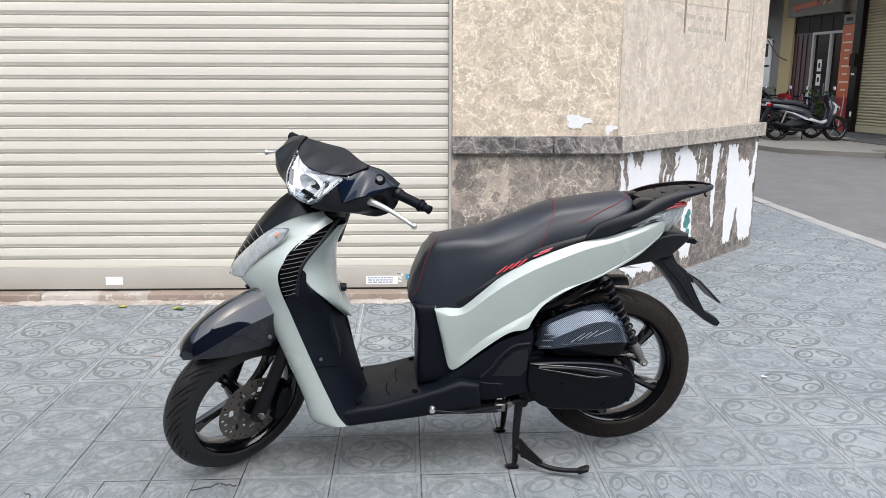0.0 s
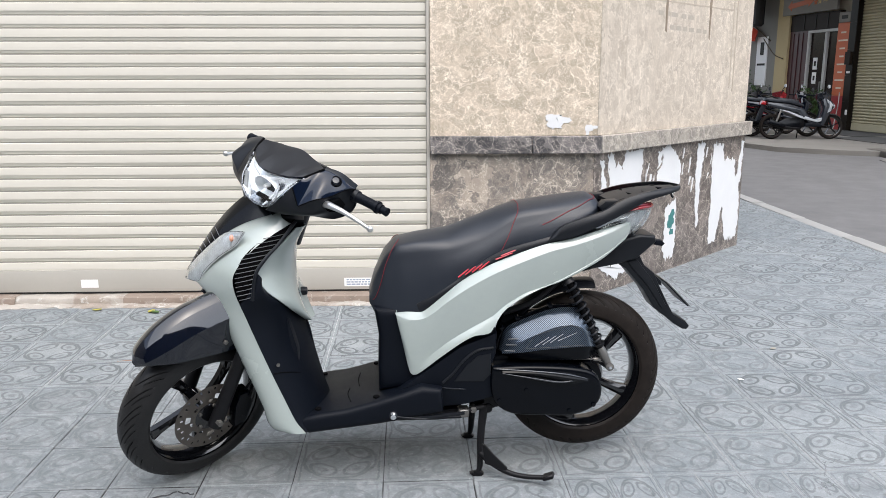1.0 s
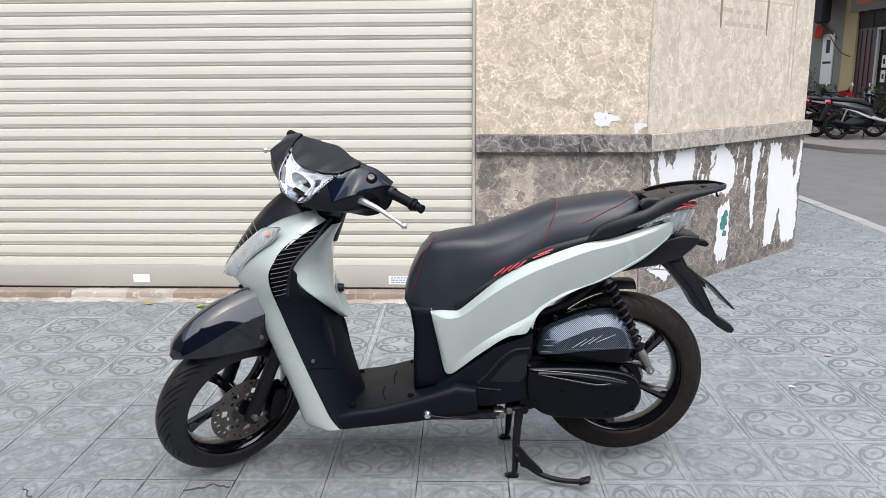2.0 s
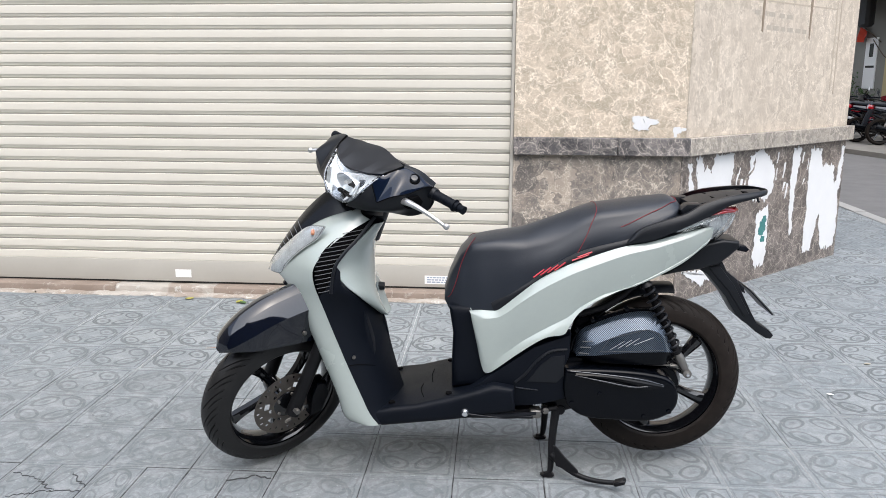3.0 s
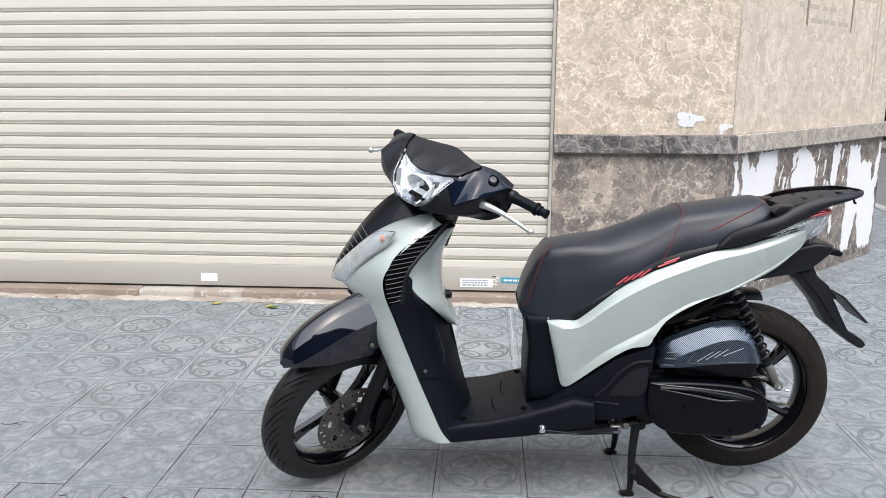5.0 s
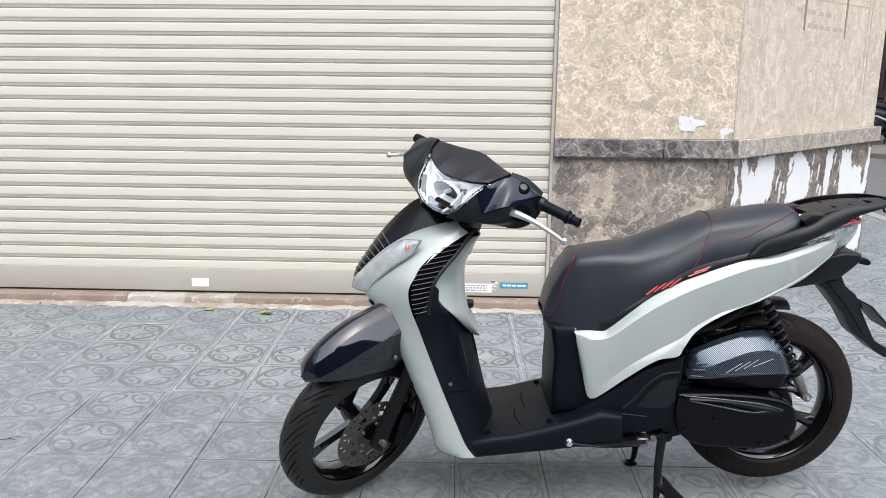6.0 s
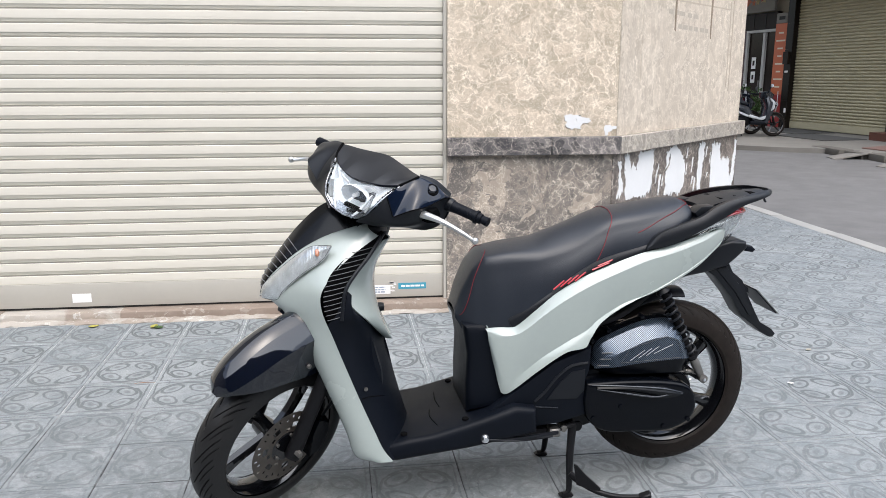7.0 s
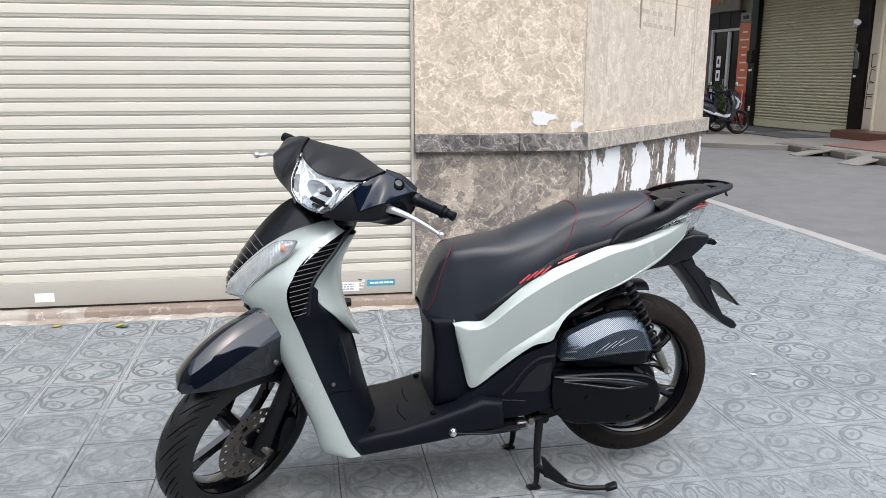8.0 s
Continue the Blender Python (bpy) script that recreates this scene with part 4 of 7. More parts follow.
NOSE = [(-0.700, 0, 1.045), (-0.790, 0, 1.035), (-0.860, 0, 0.985), (-0.928, 0, 0.910), (-0.984, 0, 0.828), (-1.010, 0, 0.772), (-1.008, 0, 0.750)]
both("nose_cover", lambda: band(NOSE, EDGE_A[:7], 36, 8, (-0.004, -0.004, 0.006), 0.004, (1, 0, -0.5)), M_nose, "glossy black nose panel with fine ribs")
nose_c, nose_a = spline(NOSE, 60), spline(EDGE_A[:7], 60)
for k in range(9):
    i = 33 + k * 3

    def rib(i=i):
        a, b = nose_c[i], nose_a[i]
        mid = (a + b) / 2 + Vector((-0.0046, -0.0042, 0.0064))
        return tube([a + Vector((0.003, 0, -0.003)), a.lerp(b, 0.2) + Vector((-0.0036, -0.003, 0.005)), mid, b + Vector((-0.002, -0.001, 0.002))], 0.0013, 6, 8)
    both("nose_rib", rib, M_rib_pale)
SIG_T = [(-0.775, -0.188, 0.929), (-0.831, -0.165, 0.924), (-0.873, -0.145, 0.897), (-0.928, -0.112, 0.849), (-0.964, -0.092, 0.813), (-0.990, -0.072, 0.782), (-0.998, -0.066, 0.752)]
SIG_B = [(-0.775, -0.190, 0.927), (-0.802, -0.192, 0.886), (-0.852, -0.186, 0.852), (-0.893, -0.170, 0.817), (-0.925, -0.146, 0.782), (-0.944, -0.124, 0.750), (-0.986, -0.080, 0.744)]


def shift(pts, d):
    return [tuple(a + b for a, b in zip(p, d)) for p in pts]


both("signal_housing", lambda: band(shift(SIG_T, (-0.006, -0.010, 0.003)), shift(SIG_B, (-0.006, -0.010, 0.003)), 24, 6, (-0.004, -0.006, 0.002), 0.003), M_signal, "silver inside of the turn signal")
both("signal_lens", lambda: band(shift(SIG_T, (-0.010, -0.020, 0.006)), shift(SIG_B, (-0.010, -0.020, 0.006)), 28, 8, (-0.007, -0.010, 0.003), 0.003), M_lens, "clear turn signal lens")
both("signal_gasket", lambda: tube(shift(SIG_T, (-0.010, -0.019, 0.006)) + shift(SIG_B[::-1], (-0.010, -0.019, 0.006)), 0.0009, 6, 60), M_satin)
both("signal_bulb", lambda: moved(lathe([(0.002, -0.012), (0.006, -0.008), (0.007, 0.006), (0.004, 0.010)], 14), Matrix.Translation((-0.826, -0.197, 0.912)) @ Matrix.Rotation(radians(50), 4, "X")), M_amber, "amber bulb")
VENT_R = [(-0.624, -0.15, 0.957), (-0.676, -0.19, 0.890), (-0.716, -0.22, 0.849), (-0.750, -0.24, 0.799), (-0.764, -0.25, 0.710)]
VENT_L = [(-0.630, -0.152, 0.962), (-0.712, -0.200, 0.918), (-0.787, -0.245, 0.857), (-0.812, -0.255, 0.806), (-0.814, -0.255, 0.753), (-0.800, -0.252, 0.705), (-0.768, -0.25, 0.700)]
both("vent_back", lambda: band(shift(VENT_L, (0.004, 0.014, 0)), shift(VENT_R, (0.004, 0.014, 0)), 24, 4, (0, 0, 0), 0.004), M_hole)
va, vb = spline(VENT_L, 400), spline(VENT_R, 400)


def at_height(curve, z):
    return min(curve, key=lambda p: abs(p.z - z))


for k in range(14):
    zk = 0.716 + 0.0152 * k

    def louvre(zk=zk):
        a, b = at_height(va, zk - 0.004), at_height(vb, zk + 0.005)
        return tube([a + Vector((0.002, 0.002, 0)), (a + b) / 2 + Vector((0, -0.002, 0)), b + Vector((0, 0.001, 0))], 0.0013, 6, 4)
    both("louvre", louvre, M_rib)
both("vent_rim", lambda: tube(shift(VENT_R, (0.004, 0.000, 0.0)), 0.006, 8, 30), M_satin)
IN_L = [(-0.620, -0.130, 0.930), (-0.668, -0.170, 0.882), (-0.719, -0.200, 0.834), (-0.743, -0.215, 0.793), (-0.726, -0.215, 0.743), (-0.675, -0.180, 0.684), (-0.607, -0.050, 0.580)]
IN_C = [(-0.612, 0, 0.930), (-0.628, 0, 0.880), (-0.636, 0, 0.830), (-0.640, 0, 0.760), (-0.632, 0, 0.671), (-0.618, 0, 0.600), (-0.606, 0, 0.565)]
both("inner_panel", lambda: band(IN_L, IN_C, 36, 12, (0.022, -0.014, 0), 0.005, (-1, 0.3, 0)), M_pearl, "pale grey inner leg panel")
DK_L = [(-0.744, -0.232, 0.800), (-0.770, -0.247, 0.728), (-0.797, -0.248, 0.690), (-0.749, -0.243, 0.557), (-0.702, -0.236, 0.431), (-0.664, -0.230, 0.335), (-0.634, -0.226, 0.263), (-0.606, -0.220, 0.222)]
DK_C = [(-0.736, -0.214, 0.772), (-0.729, -0.214, 0.742), (-0.682, -0.176, 0.682), (-0.612, 0.0, 0.572), (-0.582, 0.0, 0.450), (-0.556, 0.0, 0.350), (-0.536, 0.0, 0.285)]
both("inner_shield", lambda: band(DK_L, DK_C, 40, 14, (0.012, -0.02, 0.0), 0.005, (-1, 0.3, 0)), M_plastic, "matt black inner leg shield")
both("shield_screw", lambda: moved(lathe([(0.001, -0.004), (0.006, -0.003), (0.006, 0.004)], 10), Matrix.Translation((-0.690, -0.226, 0.475))), M_steel)
part("inner_fender", prism([(-0.955, 0.715), (-0.90, 0.66), (-0.83, 0.57), (-0.77, 0.45), (-0.735, 0.33), (-0.70, 0.235), (-0.61, 0.24), (-0.63, 0.50), (-0.70, 0.78), (-0.80, 0.86)], -0.14, 0.14, 0.02), M_plastic, scooter)
part("steering_neck", tube([(-0.60, 0.0, 1.05), (-0.64, 0, 0.97), (-0.67, 0, 0.86)], [0.055, 0.06, 0.05], 20), M_satin, scooter)
part("top_garnish", band([(-0.70, -0.13, 0.975), (-0.63, -0.12, 0.968), (-0.600, -0.06, 0.955)], [(-0.70, 0.13, 0.975), (-0.63, 0.12, 0.968), (-0.600, 0.06, 0.955)], 8, 16, (0, 0, 0.05), 0.01, (0, 0, -1)), M_satin, scooter)
key = part("key_lock", moved(lathe([(0.002, -0.012), (0.014, -0.010), (0.016, 0.0), (0.016, 0.02)], 18), Matrix.Translation((-0.618, 0.03, 0.665)) @ Matrix.Rotation(radians(90), 4, "Z")), M_satin, scooter)

# floorboard and seat pedestal
part("floorboard", prism([(-0.645, 0.262), (-0.56, 0.284), (-0.475, 0.294), (-0.362, 0.322), (-0.271, 0.348), (-0.20, 0.372), (-0.13, 0.36), (-0.125, 0.275), (-0.24, 0.255), (-0.352, 0.238), (-0.474, 0.225), (-0.597, 0.212), (-0.63, 0.222)], -0.215, 0.215, 0.022, 3), M_plastic, scooter, "matt black rubberised footboard")
part("shield_seam", tube([(-0.704, -0.243, 0.450), (-0.672, -0.208, 0.442), (-0.620, -0.135, 0.410), (-0.572, -0.040, 0.356)], 0.0015, 6, 20), M_hole, scooter)
for seam in ([(-0.452, -0.150, 0.3005), (-0.466, -0.070, 0.2975), (-0.460, -0.020, 0.2985)], [(-0.425, -0.02, 0.3075), (-0.43, 0.05, 0.3062), (-0.424, 0.11, 0.3078)]):
    part("mat_seam", tube(seam, 0.0016, 6, 12), M_hole, scooter)

for u, z in ((-0.566, 0.288), (-0.361, 0.326)):
    both("floor_screw", lambda u=u, z=z: moved(lathe([(0.001, -0.003), (0.011, -0.002), (0.012, 0.004)], 12), Matrix.Translation((u, -0.168, z)) @ Matrix.Rotation(radians(-90), 4, "X")), M_hole)
part("seat_pedestal", prism([(-0.364, 0.640), (-0.262, 0.640), (-0.205, 0.400), (-0.215, 0.345), (-0.352, 0.330), (-0.352, 0.430), (-0.348, 0.535), (-0.358, 0.602)], -0.140, 0.140, 0.03, 3), M_plastic, scooter, "black moulded seat column")
part("body_core", prism([(-0.32, 0.625), (-0.20, 0.610), (0.0, 0.735), (0.25, 0.855), (0.50, 0.915), (0.50, 0.87), (0.30, 0.765), (0.12, 0.665), (0.05, 0.52), (-0.10, 0.45), (-0.20, 0.41), (-0.28, 0.46)], -0.12, 0.12, 0.02), M_satin, scooter)

# grey side panels
TOP = [(-0.290, -0.142, 0.624), (-0.251, -0.150, 0.629), (-0.198, -0.155, 0.629), (-0.173, -0.157, 0.644), (-0.125, -0.158, 0.684), (-0.050, -0.160, 0.744), (0.045, -0.160, 0.796), (0.140, -0.158, 0.832), (0.236, -0.152, 0.862), (0.333, -0.145, 0.879), (0.432, -0.132, 0.905), (0.545, -0.107, 0.929)]
LOW = [(-0.281, -0.148, 0.585), (-0.262, -0.153, 0.500), (-0.239, -0.157, 0.406), (-0.222, -0.160, 0.399), (-0.193, -0.168, 0.419), (-0.120, -0.178, 0.478), (-0.025, -0.186, 0.542), (0.039, -0.188, 0.556), (0.056, -0.184, 0.582), (0.100, -0.174, 0.639), (0.206, -0.162, 0.698), (0.304, -0.150, 0.731), (0.441, -0.130, 0.798), (0.530, -0.106, 0.862)]
RIDGE = [(-0.286, -0.150, 0.616), (-0.243, -0.172, 0.606), (-0.194, -0.180, 0.612), (-0.156, -0.184, 0.634), (-0.108, -0.186, 0.672), (-0.033, -0.186, 0.722), (0.062, -0.184, 0.771), (0.157, -0.179, 0.808), (0.253, -0.170, 0.840), (0.350, -0.160, 0.861), (0.449, -0.144, 0.890), (0.550, -0.107, 0.918)]
FLARE = [(-0.283, -0.150, 0.600), (-0.262, -0.166, 0.535), (-0.228, -0.168, 0.455), (-0.204, -0.168, 0.450), (-0.159, -0.167, 0.480), (-0.101, -0.168, 0.524), (-0.024, -0.170, 0.571), (0.053, -0.168, 0.613), (0.091, -0.164, 0.645), (0.168, -0.160, 0.690), (0.265, -0.152, 0.722), (0.381, -0.140, 0.777), (0.480, -0.122, 0.834), (0.546, -0.103, 0.886)]
both("side_panel", lambda: creased([TOP, RIDGE, FLARE, LOW], 72, 6, (0, -0.002, 0.0), 0.005, (0, 1, 0)), M_pearl, "pale grey-green glossy side panel", 24)
both("side_front_edge", lambda: band([(-0.287, -0.142, 0.634), (-0.257, -0.152, 0.491), (-0.222, -0.156, 0.402)], [(-0.290, -0.120, 0.632), (-0.262, -0.125, 0.491), (-0.228, -0.125, 0.405)], 14, 3, (0, 0, 0), 0.003, (1, 0, 0)), M_pearl)

# seat: sections along the length
SEAT_TOP = [(-0.380, 0.676), (-0.377, 0.690), (-0.364, 0.738), (-0.325, 0.821), (-0.284, 0.864), (-0.209, 0.882), (-0.099, 0.900), (0.010, 0.941), (0.094, 0.974), (0.149, 0.992), (0.224, 1.002), (0.336, 1.018), (0.405, 1.024), (0.440, 1.008), (0.452, 0.985)]
SEAT_LOW = [(-0.380, 0.672), (-0.376, 0.648), (-0.366, 0.626), (-0.345, 0.614), (-0.280, 0.616), (-0.208, 0.622), (-0.150, 0.660), (-0.082, 0.716), (0.071, 0.818), (0.259, 0.872), (0.380, 0.945), (0.430, 0.972), (0.452, 0.976)]
SEAT_W = [(-0.380, 0.070), (-0.365, 0.098), (-0.330, 0.122), (-0.260, 0.142), (-0.150, 0.152), (0.0, 0.150), (0.12, 0.146), (0.25, 0.142), (0.36, 0.128), (0.42, 0.108), (0.452, 0.070)]


def along(table, u):
    return float(np.interp(u, [a for a, _ in table], [b for _, b in table]))


def smooth_along(table, u, w=0.012):
    return sum(along(table, u + d * w) for d in (-1, -0.5, 0, 0.5, 1)) / 5


SEAT_DROP = [(-0.380, 0.008), (-0.340, 0.012), (-0.280, 0.014), (-0.200, 0.022), (-0.100, 0.042), (0.000, 0.058), (0.050, 0.052), (0.100, 0.036), (0.140, 0.030), (0.220, 0.030), (0.360, 0.032), (0.452, 0.008)]
SEAT_SHOULDER = [(-0.380, 0.720), (-0.280, 0.760), (-0.100, 0.800), (0.000, 0.800), (0.110, 0.780), (0.300, 0.780), (0.452, 0.720)]


def seat_point(u, a, grow=0.0):
    """A point of the seat's skin: a runs from 0 (near edge) up the flank, over the shoulder and the crown (0.5) to 1 (far edge)."""
    w, t, lo_z = smooth_along(SEAT_W, u), smooth_along(SEAT_TOP, u, 0.006), smooth_along(SEAT_LOW, u)
    side = -1 if a < 0.5 else 1
    b = min(a, 1 - a) * 2
    sh_w, sh_z = w * smooth_along(SEAT_SHOULDER, u, 0.03), max(lo_z, t - smooth_along(SEAT_DROP, u, 0.03))
    foot, knee, crown = np.array((w, lo_z)), np.array((sh_w, sh_z)), np.array((0.0, t))
    ctrl = np.array((0.55 * sh_w, t))
    up = foot + (knee - foot) * 0.82

    def over(k):
        return knee * (1 - k) ** 2 + ctrl * 2 * k * (1 - k) + crown * k * k
    if b < 0.40:
        k = b / 0.40
        p = foot + (up - foot) * k + np.array((0.006 * 4 * k * (1 - k), 0))
    elif b < 0.64:
        k = (b - 0.40) / 0.24
        p = up * (1 - k) ** 2 + knee * 2 * k * (1 - k) + over(0.18) * k * k
    else:
        p = over(0.18 + 0.82 * (b - 0.64) / 0.36)
    return Vector((u, side * (p[0] + grow), p[1] + grow))


us = [-0.380 + 0.10 * (i / 22) ** 1.4 for i in range(22)] + [-0.280 + 0.732 * i / 62 for i in range(63)]
part("seat", sheet([[seat_point(u, j / 40) for j in range(41)] for u in us], 0.01, (0, 0, -1)), M_leather, scooter, "black leatherette dual seat with red stitching", 60)
part("seat_underside", sheet([[Vector((u, smooth_along(SEAT_W, u) * (j / 4 - 1 / 2) * 1.96, smooth_along(SEAT_LOW, u) + 0.002)) for j in range(5)] for u in us], 0.012, (0, 0, -1)), M_plastic, scooter)
for name, a, b in (("mid", (0.150, 0.5), (0.078, 0.03)), ("mid_far", (0.150, 0.5), (0.078, 0.97))):
    part("seam_stitching", tube([seat_point(a[0] + 0.012 * math.sin(math.pi * k / 24) + (b[0] - a[0]) * (k / 24) ** 1.6, a[1] + (b[1] - a[1]) * k / 24, 0.0012) for k in range(25)], 0.0013, 6), M_red, scooter)
for s in (0, 1):
    def at(u, a):
        return seat_point(u, a if s == 0 else 1 - a, 0.0012)
    part("front_piping", tube([at(-0.272 - 0.095 * (k / 24) ** 1.5 - 0.004 * math.sin(math.pi * k / 24), 0.43 - 0.36 * (k / 24)) for k in range(25)], 0.0013, 6), M_red, scooter)
    part("rear_piping", tube([at(0.432 - 0.03 * (k / 24) - 0.175 * (k / 24) ** 1.8, 0.42 - 0.28 * (k / 24) ** 0.55) for k in range(25)], 0.0013, 6), M_red, scooter)
part("rear_piping", tube([seat_point(0.432, 0.42 + 0.16 * k / 8, 0.0012) for k in range(9)], 0.0013, 6), M_red, scooter)
# dark strip between seat and panel, with red slanted bars
both("seat_strip", lambda: band([(-0.215, -0.146, 0.655), (-0.082, -0.150, 0.735), (0.071, -0.150, 0.835), (0.259, -0.142, 0.888)], [(-0.200, -0.152, 0.615), (-0.060, -0.157, 0.728), (0.100, -0.156, 0.812), (0.270, -0.148, 0.866)], 24, 4, (0, -0.003, 0), 0.01), M_satin)
MARK = [[(-0.070 + 0.024 * k, 0.748 + 0.0085 * k), (-0.034 + 0.024 * k, 0.777 + 0.0085 * k)] for k in range(4)] + [[(0.060, 0.809), (0.118, 0.831)], [(0.078, 0.821), (0.128, 0.840)]]
for line in MARK:
    for a, b in zip(line, line[1:]):
        both("emblem_bar", lambda a=a, b=b: tube([(u, -0.163 + 0.004 * abs(u), z + 0.005) for u, z in (a, b)], 0.0030, 8, squash=0.8), M_redmark)

# grab rail with carrier, tail lamps
G_UP = [(0.252, -0.150, 0.882), (0.292, -0.156, 0.924), (0.363, -0.154, 0.951), (0.440, -0.146, 0.975), (0.498, -0.136, 1.006), (0.557, -0.126, 1.026), (0.628, -0.110, 1.039), (0.706, -0.083, 1.047), (0.744, -0.048, 1.046), (0.756, 0.000, 1.046)]
G_LO = [(0.247, -0.155, 0.872), (0.328, -0.160, 0.886), (0.423, -0.157, 0.924), (0.519, -0.144, 0.967), (0.598, -0.127, 1.004), (0.670, -0.110, 1.022), (0.707, -0.092, 1.029), (0.741, -0.056, 1.033), (0.753, 0.000, 1.034)]
both("grab_rail", lambda: band(G_UP, G_LO, 40, 6, (0, -0.005, 0.001), 0.014, (-0.1, 1, 0)), M_satin, "broad satin black grab rail")
part("carrier_plate", band([(0.475, -0.092, 0.996), (0.55, -0.086, 1.016), (0.64, -0.073, 1.031), (0.730, -0.045, 1.037)], [(0.475, 0.092, 0.996), (0.55, 0.086, 1.016), (0.64, 0.073, 1.031), (0.730, 0.045, 1.037)], 20, 10, (0, 0, 0.006), 0.014, (0, 0, -1)), M_satin, scooter)
for u in (0.55, 0.60, 0.66):
    both("carrier_slot", lambda u=u: box(u, u + 0.022, -0.058, -0.012, 1.005 + (u - 0.55) * 0.16, 1.0222 + (u - 0.55) * 0.155, 0.002, 1), M_hole)
both("rail_bracket", lambda: prism([(0.430, 0.985), (0.452, 1.004), (0.500, 1.006), (0.512, 0.990), (0.486, 0.982), (0.470, 0.962), (0.440, 0.968)], -0.118, -0.060, 0.005), M_satin)
both("carrier_hook", lambda: tube([(0.700, -0.078, 1.028), (0.703, -0.080, 1.014), (0.708, -0.080, 1.010)], 0.004, 8), M_satin)
R_T = [(0.522, -0.128, 0.974), (0.578, -0.114, 0.991), (0.632, -0.068, 0.991), (0.648, 0.000, 0.992)]
R_M = [(0.526, -0.128, 0.968), (0.582, -0.113, 0.971), (0.634, -0.068, 0.968), (0.647, 0.000, 0.968)]
C_T = [(0.432, -0.136, 0.922), (0.520, -0.127, 0.952), (0.580, -0.112, 0.968), (0.633, -0.068, 0.966), (0.646, 0.000, 0.966)]
R_B = [(0.434, -0.134, 0.908), (0.530, -0.114, 0.928), (0.556, -0.103, 0.893), (0.568, -0.080, 0.874), (0.592, -0.045, 0.880), (0.604, 0.000, 0.884)]
both("tail_lens", lambda: band(R_T, R_M, 18, 6, (0.006, -0.008, 0), 0.02, (-1, 0.6, 0)), M_redlens, "red tail lamp lens")
both("rear_signal_back", lambda: band(shift(C_T, (-0.012, 0.008, 0)), shift(R_B, (-0.012, 0.008, 0)), 18, 6, (0.004, -0.006, 0), 0.006, (-1, 0.6, 0)), M_signal)
both("rear_signal_lens", lambda: band(C_T, R_B, 26, 6, (0.007, -0.009, 0), 0.003, (-1, 0.6, 0)), M_lens, "clear rear signal lens")
tail_m, tail_b = spline(C_T, 24), spline(R_B, 24)
for k in range(8):
    both("lens_rib", lambda k=k: tube([tail_m[6 + k * 2] + Vector((-0.004, 0.003, -0.004)), (tail_m[6 + k * 2] + tail_b[6 + k * 2]) / 2 + Vector((0.002, -0.002, 0)), tail_b[6 + k * 2] + Vector((-0.004, 0.003, 0.004))], 0.0009, 6, 6), M_signal)
part("tail_core", prism([(0.45, 0.93), (0.50, 0.96), (0.61, 0.985), (0.615, 0.95), (0.57, 0.895), (0.50, 0.87), (0.44, 0.85)], -0.045, 0.045, 0.01), M_satin, scooter)
part("tail_cover", prism([(0.392, 0.740), (0.461, 0.792), (0.543, 0.860), (0.600, 0.874), (0.656, 0.868), (0.660, 0.846), (0.624, 0.812), (0.590, 0.784), (0.516, 0.764), (0.447, 0.753)], -0.072, 0.072, 0.016, 3), M_satin, scooter, "matt black panel under the tail lamp")
fender = part("rear_fender", prism([(0.50, 0.800), (0.600, 0.815), (0.614, 0.785), (0.630, 0.754), (0.669, 0.723), (0.682, 0.692), (0.727, 0.606), (0.752, 0.562), (0.800, 0.534), (0.816, 0.515), (0.806, 0.501), (0.790, 0.502), (0.751, 0.526), (0.716, 0.556), (0.698, 0.568), (0.672, 0.590), (0.629, 0.660), (0.560, 0.740), (0.516, 0.770)], -0.046, 0.046, 0.010, 2), M_satin, scooter, "matt black plate bracket and mudguard")
part("fender_rib", prism([(0.56, 0.770), (0.600, 0.775), (0.660, 0.700), (0.720, 0.596), (0.700, 0.590), (0.640, 0.680)], -0.052, 0.052, 0.005, 2), M_satin, fender)
part("fender_clip", prism([(0.676, 0.712), (0.700, 0.690), (0.706, 0.668), (0.690, 0.676)], -0.030, 0.030, 0.004), M_satin, fender)
both("fender_wing", lambda: prism([(0.655, 0.852), (0.682, 0.850), (0.694, 0.838), (0.684, 0.828), (0.655, 0.834)], -0.068, -0.030, 0.006, 2), M_plastic)

plate_m = Matrix.Translation((0.716, 0, 0.690)) @ Matrix.Rotation(radians(46), 4, "Y")
plate = part("number_plate", moved(box(-0.002, 0.128, -0.07, 0.07, -0.0015, 0.0015, 0.001, 1), plate_m), M_plate, scooter, "thin white number plate")
part("plate_holder", moved(box(-0.01, 0.12, -0.072, 0.072, -0.008, -0.003, 0.002, 1), plate_m), M_satin, scooter)


